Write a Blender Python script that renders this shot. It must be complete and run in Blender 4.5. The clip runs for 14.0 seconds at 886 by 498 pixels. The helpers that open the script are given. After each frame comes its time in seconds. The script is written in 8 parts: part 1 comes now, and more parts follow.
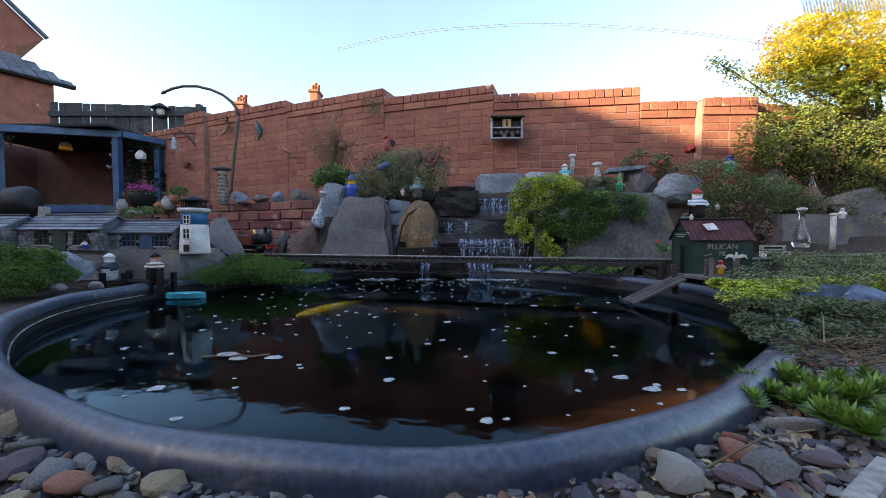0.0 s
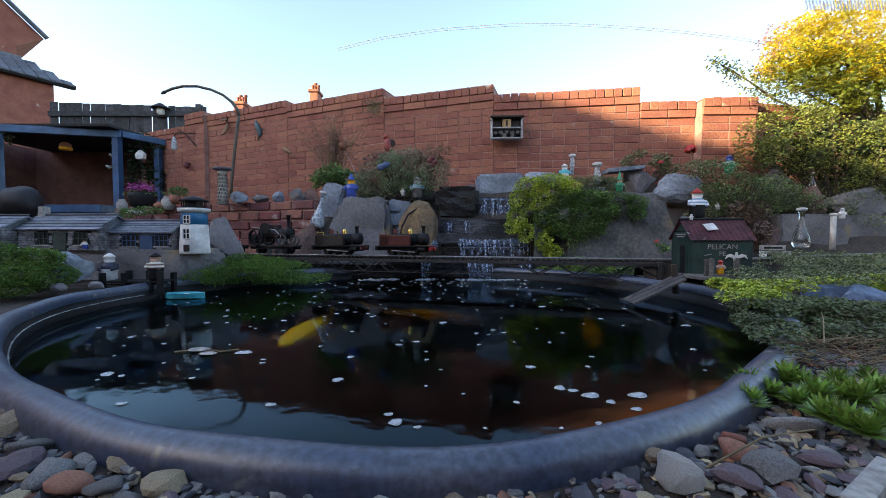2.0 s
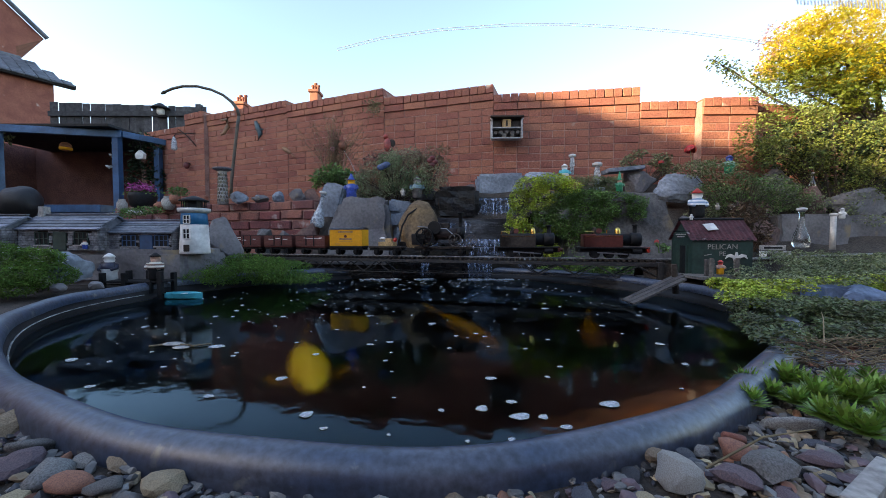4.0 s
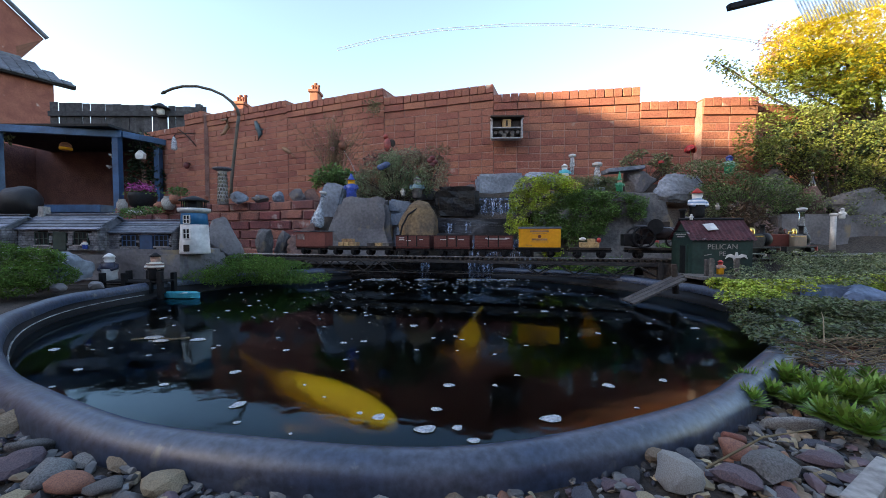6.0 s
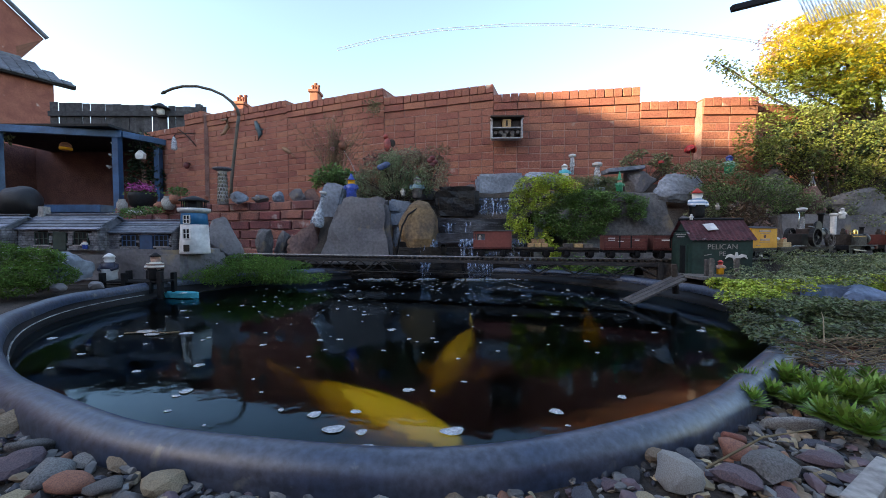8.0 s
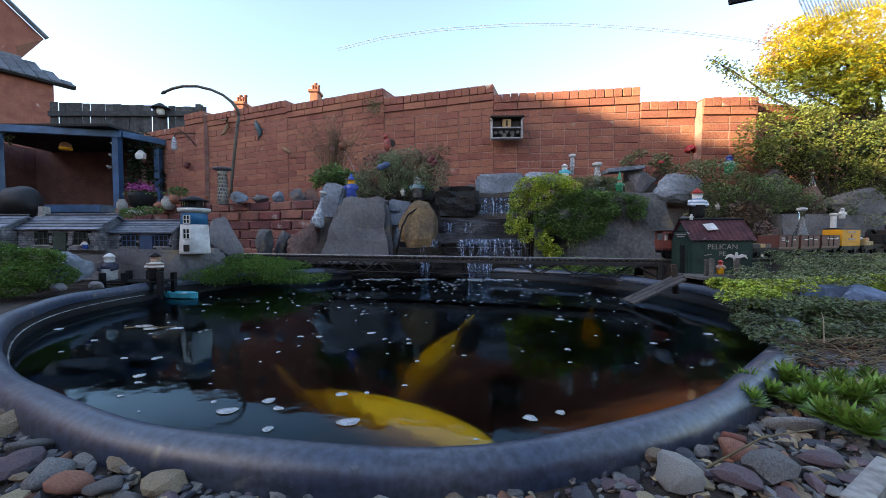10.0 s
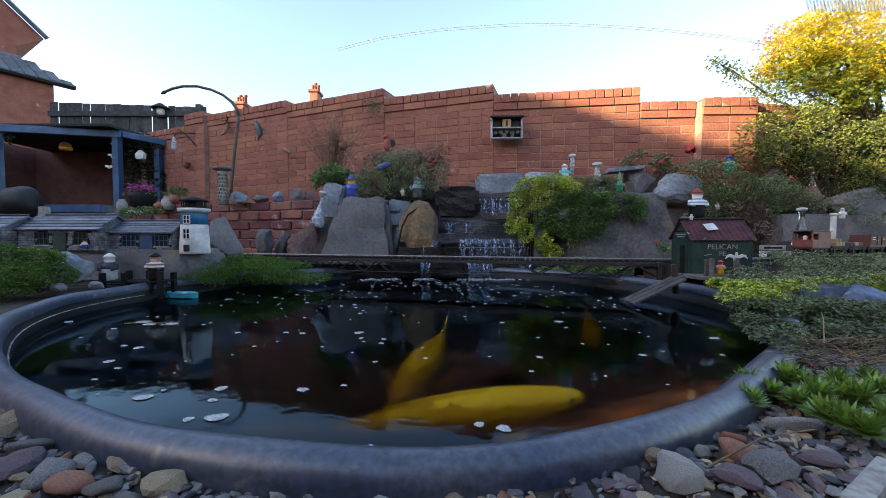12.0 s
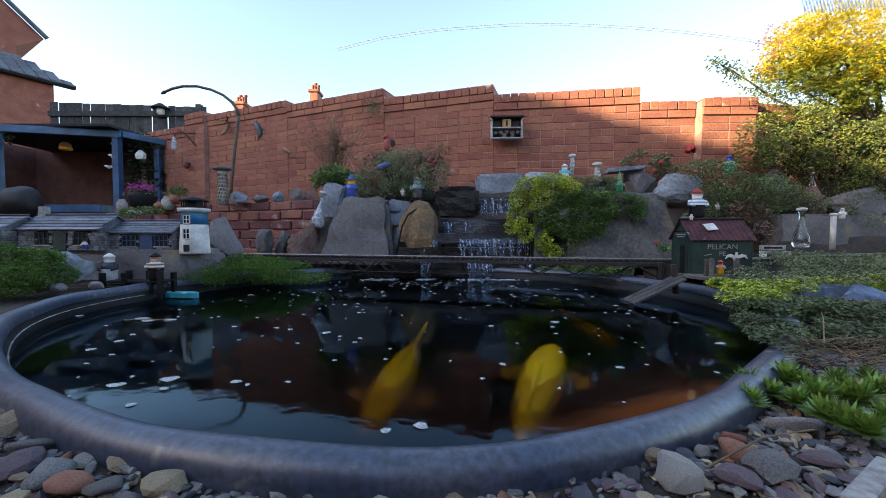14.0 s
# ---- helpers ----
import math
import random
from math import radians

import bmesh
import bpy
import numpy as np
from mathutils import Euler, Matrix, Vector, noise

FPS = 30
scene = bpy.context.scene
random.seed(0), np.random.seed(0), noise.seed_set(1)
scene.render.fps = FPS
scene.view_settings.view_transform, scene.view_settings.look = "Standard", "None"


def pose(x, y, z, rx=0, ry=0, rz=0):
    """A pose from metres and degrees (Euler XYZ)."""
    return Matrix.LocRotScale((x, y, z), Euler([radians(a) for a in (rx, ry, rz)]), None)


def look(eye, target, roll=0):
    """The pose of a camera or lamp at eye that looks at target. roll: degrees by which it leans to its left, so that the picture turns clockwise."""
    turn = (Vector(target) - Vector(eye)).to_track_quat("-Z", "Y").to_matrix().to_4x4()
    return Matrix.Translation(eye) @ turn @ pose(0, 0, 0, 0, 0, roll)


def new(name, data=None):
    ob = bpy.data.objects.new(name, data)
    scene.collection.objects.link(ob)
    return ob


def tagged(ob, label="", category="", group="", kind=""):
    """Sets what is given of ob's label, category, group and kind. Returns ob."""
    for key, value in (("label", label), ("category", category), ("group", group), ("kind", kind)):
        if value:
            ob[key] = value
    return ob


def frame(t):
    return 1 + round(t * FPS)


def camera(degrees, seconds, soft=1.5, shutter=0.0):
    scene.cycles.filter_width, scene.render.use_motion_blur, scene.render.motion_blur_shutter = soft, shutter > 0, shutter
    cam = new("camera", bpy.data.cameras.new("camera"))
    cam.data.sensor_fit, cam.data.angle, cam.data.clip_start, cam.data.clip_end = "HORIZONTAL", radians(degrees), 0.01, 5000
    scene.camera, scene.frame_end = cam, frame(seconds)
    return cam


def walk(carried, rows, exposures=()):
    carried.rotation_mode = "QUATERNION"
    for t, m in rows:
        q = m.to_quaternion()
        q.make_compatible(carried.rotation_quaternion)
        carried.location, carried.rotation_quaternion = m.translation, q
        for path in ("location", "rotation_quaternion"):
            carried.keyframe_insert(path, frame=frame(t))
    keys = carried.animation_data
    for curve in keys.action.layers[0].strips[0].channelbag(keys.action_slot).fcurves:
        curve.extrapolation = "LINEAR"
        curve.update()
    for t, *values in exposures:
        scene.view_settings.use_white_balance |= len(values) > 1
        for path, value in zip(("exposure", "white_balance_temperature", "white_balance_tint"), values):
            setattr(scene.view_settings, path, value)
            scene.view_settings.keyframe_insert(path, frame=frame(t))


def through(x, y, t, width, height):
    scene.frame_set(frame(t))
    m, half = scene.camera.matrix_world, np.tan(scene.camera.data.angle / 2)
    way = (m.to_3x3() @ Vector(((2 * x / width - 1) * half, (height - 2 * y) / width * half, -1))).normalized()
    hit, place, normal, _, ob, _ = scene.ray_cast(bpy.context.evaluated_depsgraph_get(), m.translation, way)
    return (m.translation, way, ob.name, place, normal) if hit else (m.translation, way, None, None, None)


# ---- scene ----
# ---- camera and light ----
cam = camera(100, 14.0, soft=0.75)
EYE = look((0, 0, 0.25), (0, 10, -0.0992))
walk(cam, [(0, EYE), (14, EYE)], exposures=[(0, 2.0, 6650, 14), (14, 2.0, 6650, 14)])

SUN = Vector((-1.0, -0.5, 0.33)).normalized()
world = bpy.data.worlds.new("sky")
scene.world = world
world.use_nodes = True
wn = world.node_tree.nodes
sky = wn.new("ShaderNodeTexSky")
sky.sky_type = "NISHITA"
sky.sun_disc = False
sky.sun_elevation = math.asin(SUN.z)
sky.sun_rotation = math.atan2(SUN.x, SUN.y)
sky.air_density, sky.dust_density, sky.ozone_density = 1.0, 1.0, 1.0
wn["Background"].inputs["Strength"].default_value = 0.15
world.node_tree.links.new(sky.outputs[0], wn["Background"].inputs["Color"])
sun_data = bpy.data.lights.new("sun", "SUN")
sun_data.energy, sun_data.angle, sun_data.color = 5.0, radians(0.5), (1.0, 0.84, 0.50)
sun = new("sun", sun_data)
sun.matrix_world = look(SUN * 50, (0, 0, 0))


# ---- materials ----
WATER_IOR = 1.10


def material(name, base, rough=0.6, metal=0.0, tint=None, scale=8.0, fine=60.0, bump=0.3, depth=0.004, var=0.35,
             island=0.0, spots=None, spec=0.5, sheen=None):
    """A surface with two scales of colour variation and a fine relief."""
    m = bpy.data.materials.new(name)
    m.use_nodes = True
    nt = m.node_tree
    n, l = nt.nodes, nt.links
    bs = n["Principled BSDF"]
    bs.inputs["Roughness"].default_value = rough
    bs.inputs["Metallic"].default_value = metal
    bs.inputs["Specular IOR Level"].default_value = spec
    tc = n.new("ShaderNodeTexCoord")
    big, small = n.new("ShaderNodeTexNoise"), n.new("ShaderNodeTexNoise")
    for nd, s in ((big, scale), (small, fine)):
        nd.inputs["Scale"].default_value = s
        nd.inputs["Detail"].default_value = 5
        l.new(tc.outputs["Object"], nd.inputs["Vector"])
    if island:
        shift, vadd = n.new("ShaderNodeObjectInfo"), n.new("ShaderNodeVectorMath")
        vadd.operation = "MULTIPLY_ADD"
        vadd.inputs[1].default_value = (37.0, 53.0, 71.0)
        l.new(shift.outputs["Random"], vadd.inputs[0])
        l.new(tc.outputs["Object"], vadd.inputs[2])
        for nd in (big, small):
            l.new(vadd.outputs[0], nd.inputs["Vector"])
    tint = tint or tuple(c * 0.55 for c in base)
    mix = n.new("ShaderNodeMix")
    mix.data_type = "RGBA"
    mix.inputs[6].default_value = (*base, 1)
    mix.inputs[7].default_value = (*tint, 1)
    ramp = n.new("ShaderNodeMapRange")
    ramp.inputs[1].default_value, ramp.inputs[2].default_value = 0.38, 0.66
    l.new(big.outputs["Fac"], ramp.inputs[0])
    l.new(ramp.outputs[0], mix.inputs[0])
    hsv = n.new("ShaderNodeHueSaturation")
    l.new(mix.outputs[2], hsv.inputs["Color"])
    val = n.new("ShaderNodeMapRange")
    val.inputs[1].default_value, val.inputs[2].default_value = 0.3, 0.7
    val.inputs[3].default_value, val.inputs[4].default_value = 1 - var, 1 + var
    l.new(small.outputs["Fac"], val.inputs[0])
    out = val.outputs[0]
    if island:
        geo, obi = n.new("ShaderNodeNewGeometry"), n.new("ShaderNodeObjectInfo")
        add = n.new("ShaderNodeMath")
        l.new(geo.outputs["Random Per Island"], add.inputs[0])
        l.new(obi.outputs["Random"], add.inputs[1])
        frac = n.new("ShaderNodeMath")
        frac.operation = "FRACT"
        l.new(add.outputs[0], frac.inputs[0])
        r2 = n.new("ShaderNodeMapRange")
        r2.inputs[3].default_value, r2.inputs[4].default_value = 1 - island, 1 + island
        l.new(frac.outputs[0], r2.inputs[0])
        mul = n.new("ShaderNodeMath")
        mul.operation = "MULTIPLY"
        l.new(out, mul.inputs[0])
        l.new(r2.outputs[0], mul.inputs[1])
        out = mul.outputs[0]
        hr = n.new("ShaderNodeMapRange")
        hr.inputs[3].default_value, hr.inputs[4].default_value = 0.5 - island * 0.05, 0.5 + island * 0.05
        l.new(frac.outputs[0], hr.inputs[0])
        l.new(hr.outputs[0], hsv.inputs["Hue"])
    l.new(out, hsv.inputs["Value"])
    colour = hsv.outputs[0]
    if spots:
        vo = n.new("ShaderNodeTexNoise")
        vo.inputs["Scale"].default_value = spots[1]
        vo.inputs["Detail"].default_value = 6
        l.new(vadd.outputs[0] if island else tc.outputs["Object"], vo.inputs["Vector"])
        sr = n.new("ShaderNodeMapRange")
        sr.inputs[1].default_value, sr.inputs[2].default_value = spots[2], spots[2] + 0.08
        l.new(vo.outputs["Fac"], sr.inputs[0])
        m2 = n.new("ShaderNodeMix")
        m2.data_type = "RGBA"
        m2.inputs[7].default_value = (*spots[0], 1)
        l.new(colour, m2.inputs[6])
        l.new(sr.outputs[0], m2.inputs[0])
        colour = m2.outputs[2]
    l.new(colour, bs.inputs["Base Color"])
    if bump:
        b = n.new("ShaderNodeBump")
        b.inputs["Strength"].default_value = bump
        b.inputs["Distance"].default_value = depth
        l.new(small.outputs["Fac"], b.inputs["Height"])
        l.new(b.outputs[0], bs.inputs["Normal"])
    rr = n.new("ShaderNodeMapRange")
    rr.inputs[3].default_value, rr.inputs[4].default_value = max(0.02, rough - 0.12), min(1, rough + 0.12)
    l.new(big.outputs["Fac"], rr.inputs[0])
    l.new(rr.outputs[0], bs.inputs["Roughness"])
    return m


def water_material(name, tint, gloss_bump):
    """Brown pond water: a rippled mirror over a cloudy, softly scattering body."""
    m = bpy.data.materials.new(name)
    m.use_nodes = True
    n, l = m.node_tree.nodes, m.node_tree.links
    n.remove(n["Principled BSDF"])
    rf, gl, fr, mx = (n.new(k) for k in ("ShaderNodeBsdfRefraction", "ShaderNodeBsdfGlossy", "ShaderNodeFresnel", "ShaderNodeMixShader"))
    rf.inputs["Color"].default_value = (*tint, 1)
    rf.inputs["Roughness"].default_value = 0.42
    rf.inputs["IOR"].default_value = WATER_IOR
    gl.inputs["Roughness"].default_value = 0.032
    gl.inputs["Color"].default_value = (0.66, 0.86, 1.0, 1)
    fr.inputs["IOR"].default_value = 1.215
    tc, b = n.new("ShaderNodeTexCoord"), n.new("ShaderNodeBump")
    add = n.new("ShaderNodeMath")
    add.operation = "MULTIPLY_ADD"
    add.inputs[1].default_value = 0.35
    for scale, socket in ((13, 2), (44, 0)):
        no = n.new("ShaderNodeTexNoise")
        no.inputs["Scale"].default_value, no.inputs["Detail"].default_value = scale, 3.5
        l.new(tc.outputs["Object"], no.inputs["Vector"])
        l.new(no.outputs["Fac"], add.inputs[socket])
    b.inputs["Strength"].default_value, b.inputs["Distance"].default_value = gloss_bump, 0.01
    l.new(add.outputs[0], b.inputs["Height"])
    l.new(b.outputs[0], gl.inputs["Normal"])
    l.new(b.outputs[0], fr.inputs["Normal"])
    l.new(fr.outputs[0], mx.inputs[0])
    l.new(rf.outputs[0], mx.inputs[1])
    l.new(gl.outputs[0], mx.inputs[2])
    l.new(mx.outputs[0], n["Material Output"].inputs["Surface"])
    return m


def clear_tint(name, tint):
    m = bpy.data.materials.new(name)
    m.use_nodes = True
    n, l = m.node_tree.nodes, m.node_tree.links
    n.remove(n["Principled BSDF"])
    tr = n.new("ShaderNodeBsdfTransparent")
    tr.inputs[0].default_value = (*tint, 1)
    l.new(tr.outputs[0], n["Material Output"].inputs["Surface"])
    return m


BRICK = material("red_brick", (0.29, 0.108, 0.066), 0.85, tint=(0.215, 0.073, 0.050), scale=5, fine=90, island=0.13, bump=0.5, spots=((0.45, 0.33, 0.28), 7, 0.68))
OLD_BRICK = material("old_brick", (0.22, 0.075, 0.06), 0.85, tint=(0.12, 0.05, 0.048), scale=7, fine=90, island=0.35, bump=0.6, spots=((0.34, 0.28, 0.26), 9, 0.61))
MORTAR = material("mortar", (0.38, 0.22, 0.18), 0.95, scale=9, fine=120)
STONE = material("grey_stone", (0.185, 0.176, 0.175), 0.8, tint=(0.115, 0.110, 0.116), scale=4, fine=60, bump=0.6, var=0.22, spots=((0.24, 0.19, 0.12), 6, 0.63))
BLUE_STONE = material("blue_grey_stone", (0.24, 0.27, 0.31), 0.75, tint=(0.13, 0.15, 0.18), scale=6, fine=50, bump=0.6)
BROWN_STONE = material("ochre_stone", (0.21, 0.13, 0.055), 0.75, tint=(0.10, 0.07, 0.045), scale=9, fine=60, bump=0.6)
RED_STONE = material("reddish_stone", (0.20, 0.115, 0.09), 0.8, tint=(0.11, 0.07, 0.065), scale=8, fine=60, bump=0.6)
WET_STONE = material("wet_black_stone", (0.012, 0.012, 0.013), 0.3, tint=(0.028, 0.024, 0.018), scale=9, fine=50, bump=0.7, depth=0.008, spec=0.25)
WET_GREY = material("wet_grey_slate", (0.050, 0.052, 0.058), 0.32, tint=(0.024, 0.024, 0.026), scale=9, fine=50, bump=0.7, depth=0.008)
BASIN = material("wet_black_basin", (0.006, 0.006, 0.007), 0.5, tint=(0.010, 0.010, 0.011), scale=14, fine=120, bump=0.1, spec=0.3)
# Blue in base and tint stands for reflected sky; pale spots are dust.
LINER = material("black_plastic", (0.026, 0.040, 0.072), 0.40, tint=(0.052, 0.060, 0.084), scale=14, fine=120, bump=0.10, var=0.55, spots=((0.15, 0.145, 0.13), 38, 0.64), spec=0.8)
SOIL = material("dark_soil", (0.055, 0.042, 0.032), 0.95, scale=10, fine=80, bump=1.0, depth=0.01)
BLUE_PAINT = material("blue_paint", (0.032, 0.095, 0.205), 0.5, scale=6, fine=60, bump=0.1, var=0.15)
DARK_WOOD = material("dark_wood", (0.045, 0.035, 0.028), 0.75, scale=14, fine=90, bump=0.5, spec=0.25)
BLACK = material("black_paint", (0.013, 0.013, 0.014), 0.6, scale=20, fine=90, bump=0.1, spec=0.22)
YELLOW = material("yellow_paint", (0.72, 0.33, 0.015), 0.6, tint=(0.62, 0.27, 0.012), scale=14, fine=90, bump=0.05, var=0.08, spec=0.2)
MAROON = material("maroon_paint", (0.10, 0.028, 0.022), 0.45, tint=(0.075, 0.022, 0.018), scale=18, fine=90, bump=0.1, var=0.15, spec=0.25)
BRAKE_RED = material("brake_van_red_paint", (0.19, 0.05, 0.036), 0.6, tint=(0.15, 0.04, 0.03), scale=18, fine=90, bump=0.1, var=0.15)
RUST_RED = material("oxide_red_paint", (0.125, 0.042, 0.034), 0.6, tint=(0.095, 0.034, 0.028), scale=18, fine=90, bump=0.1, var=0.15, spec=0.25)
MAROON_BLACK = material("sooty_engine_paint", (0.035, 0.024, 0.022), 0.5, scale=18, fine=90, bump=0.2, var=0.3, spec=0.25)
FISH_GOLD = material("gold_scales", (0.90, 0.68, 0.02), 0.45, tint=(0.84, 0.56, 0.02), scale=9, fine=120, bump=0.3, var=0.2)
FISH_RED = material("orange_scales", (0.55, 0.14, 0.03), 0.45, tint=(0.5, 0.2, 0.1), scale=9, fine=120, bump=0.3, var=0.2)
WHITE = material("white_paint", (0.72, 0.71, 0.68), 0.55, scale=12, fine=80, bump=0.1, var=0.1)
WATER = water_material("pond_water", (0.80, 0.70, 0.40), 0.05)
MURK = clear_tint("murky_water", (0.74, 0.68, 0.40))

SLATE = material("grey_slate", (0.13, 0.14, 0.16), 0.6, tint=(0.075, 0.08, 0.095), scale=9, fine=70, island=0.35, bump=0.5)
PALE_STONE = material("pale_stone", (0.36, 0.34, 0.31), 0.85, tint=(0.24, 0.22, 0.20), scale=16, fine=110, island=0.2, bump=0.5)
GREEN_PAINT = material("dark_green_paint", (0.018, 0.045, 0.036), 0.55, scale=12, fine=80, bump=0.2, var=0.25)
ROOF_RED = material("worn_red_roof", (0.17, 0.055, 0.06), 0.6, tint=(0.10, 0.035, 0.04), scale=22, fine=120, bump=0.4, spots=((0.5, 0.47, 0.46), 24, 0.66))
BRASS = material("polished_brass", (0.75, 0.52, 0.14), 0.22, metal=1.0, scale=20, fine=90, bump=0.02, var=0.05)
STEEL = material("steel", (0.35, 0.35, 0.36), 0.35, metal=1.0, scale=20, fine=90, bump=0.05, var=0.1)
RED_PAINT = material("bright_red_paint", (0.52, 0.035, 0.02), 0.4, scale=20, fine=90, bump=0.05, var=0.1)
PALE_WOOD = material("pale_wood", (0.42, 0.27, 0.12), 0.7, tint=(0.30, 0.18, 0.08), scale=20, fine=120, island=0.2, bump=0.3)
FENCE_WOOD = material("tarred_fence_wood", (0.055, 0.055, 0.06), 0.8, tint=(0.03, 0.03, 0.034), scale=16, fine=110, island=0.3, bump=0.6)
SLIP_WOOD = material("wet_weathered_wood", (0.085, 0.072, 0.062), 0.7, tint=(0.045, 0.038, 0.034), scale=16, fine=110, island=0.3, bump=0.6)
GREY_WOOD = material("weathered_wood", (0.13, 0.115, 0.10), 0.8, tint=(0.07, 0.06, 0.055), scale=16, fine=110, island=0.3, bump=0.6)
TURQUOISE = material("turquoise_plastic", (0.06, 0.42, 0.50), 0.4, scale=15, fine=90, bump=0.05, var=0.08)
SKY_PAINT = material("bright_blue_paint", (0.03, 0.20, 0.42), 0.5, scale=15, fine=90, bump=0.05, var=0.12)
PINK = material("pink_petals", (0.50, 0.08, 0.32), 0.6, scale=15, fine=90, island=0.3, bump=0)
RED_PETAL = material("red_petals", (0.50, 0.02, 0.02), 0.5, scale=15, fine=90, island=0.3, bump=0)
SKIN_CLAY = material("painted_clay", (0.50, 0.30, 0.22), 0.6, scale=15, fine=90, bump=0.1)
BLUE_CLAY = material("blue_glazed_clay", (0.04, 0.08, 0.35), 0.35, scale=15, fine=90, bump=0.1)
GREEN_CLAY = material("green_glazed_clay", (0.02, 0.22, 0.10), 0.35, scale=15, fine=90, bump=0.1)
TERRACOTTA = material("terracotta", (0.36, 0.14, 0.08), 0.75, scale=12, fine=90, bump=0.2)
COPPER = material("painted_copper_ornament", (0.32, 0.17, 0.09), 0.45, scale=20, fine=90, bump=0.2)
FOAM = material("white_foam", (0.58, 0.60, 0.62), 0.5, tint=(0.30, 0.31, 0.32), scale=2.5, fine=260, bump=0.4, var=0.2)


def leaf_material(name, base, tint, var=0.4, through=0.25, rough=0.5):
    """Foliage: leaf-to-leaf colour change and some light passing through."""
    m = material(name, base, rough, tint=tint, scale=9, fine=70, island=var, bump=0)
    n, l = m.node_tree.nodes, m.node_tree.links
    bs = n["Principled BSDF"]
    tr, mx = n.new("ShaderNodeBsdfTranslucent"), n.new("ShaderNodeMixShader")
    l.new(bs.inputs["Base Color"].links[0].from_socket, tr.inputs[0])
    mx.inputs[0].default_value = through
    l.new(bs.outputs[0], mx.inputs[1])
    l.new(tr.outputs[0], mx.inputs[2])
    l.new(mx.outputs[0], n["Material Output"].inputs["Surface"])
    return m


LEAF_GREEN = leaf_material("green_leaves", (0.14, 0.24, 0.056), (0.075, 0.14, 0.036))
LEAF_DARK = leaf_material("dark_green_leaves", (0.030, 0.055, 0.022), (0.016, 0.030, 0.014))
LEAF_GOLD = leaf_material("golden_green_leaves", (0.49, 0.55, 0.065), (0.29, 0.37, 0.045))
LEAF_GOLD_GREEN = leaf_material("yellow_green_leaves", (0.26, 0.36, 0.06), (0.14, 0.22, 0.04))
LEAF_LIME = leaf_material("lime_rosette_leaves", (0.20, 0.31, 0.05), (0.11, 0.20, 0.035), rough=0.4)
LEAF_OLIVE = leaf_material("olive_leaves", (0.215, 0.245, 0.115), (0.12, 0.145, 0.065))
LEAF_MAPLE = leaf_material("golden_maple_leaves", (0.68, 0.50, 0.02), (0.42, 0.38, 0.02), var=0.30, through=0.4)
LEAF_MAPLE_GREEN = leaf_material("green_maple_leaves", (0.20, 0.23, 0.02), (0.09, 0.13, 0.02), var=0.4, through=0.35)
LEAF_SHRUB = leaf_material("variegated_shrub_leaves", (0.24, 0.26, 0.05), (0.06, 0.09, 0.03), var=0.6)
MOSS = leaf_material("green_moss", (0.12, 0.21, 0.03), (0.065, 0.13, 0.02), rough=0.8)
DRY = leaf_material("dry_stems", (0.22, 0.16, 0.09), (0.12, 0.085, 0.05), rough=0.8)
BARK = material("bark", (0.10, 0.075, 0.055), 0.9, scale=14, fine=70, bump=0.8)


def glass_material(name):
    m = bpy.data.materials.new(name)
    m.use_nodes = True
    bs = m.node_tree.nodes["Principled BSDF"]
    bs.inputs["Base Color"].default_value = (0.86, 0.93, 0.94, 1)
    bs.inputs["Roughness"].default_value = 0.08
    bs.inputs["IOR"].default_value = 1.45
    bs.inputs["Transmission Weight"].default_value = 1.0
    return m


GLASS = glass_material("bottle_glass")


def sheet_material(name, tint, white, share, rough=0.3):
    """A half-clear sheet: part clear, part milky."""
    m = bpy.data.materials.new(name)
    m.use_nodes = True
    n, l = m.node_tree.nodes, m.node_tree.links
    bs = n["Principled BSDF"]
    bs.inputs["Base Color"].default_value = (*white, 1)
    bs.inputs["Roughness"].default_value = rough
    tr, mx, no, mr, tc = (n.new(k) for k in ("ShaderNodeBsdfTransparent", "ShaderNodeMixShader", "ShaderNodeTexNoise", "ShaderNodeMapRange", "ShaderNodeTexCoord"))
    tr.inputs[0].default_value = (*tint, 1)
    no.inputs["Scale"].default_value = 60
    l.new(tc.outputs["Object"], no.inputs["Vector"])
    mr.inputs[1].default_value, mr.inputs[2].default_value = 0.35, 0.7
    mr.inputs[3].default_value, mr.inputs[4].default_value = share * 0.3, min(1, share * 1.7)
    l.new(no.outputs["Fac"], mr.inputs[0])
    l.new(mr.outputs[0], mx.inputs[0])
    l.new(tr.outputs[0], mx.inputs[1])
    l.new(bs.outputs[0], mx.inputs[2])
    l.new(mx.outputs[0], n["Material Output"].inputs["Surface"])
    return m


FALLING = sheet_material("falling_water", (0.92, 0.95, 0.97), (0.56, 0.64, 0.80), 0.30, 0.08)
CLEAR_FALL = sheet_material("clear_falling_sheet", (0.88, 0.92, 0.97), (0.34, 0.44, 0.62), 0.16, 0.06)
PLASTIC_SHEET = sheet_material("clear_ribbed_plastic", (0.95, 0.96, 0.97), (0.94, 0.94, 0.95), 0.9, 0.4)


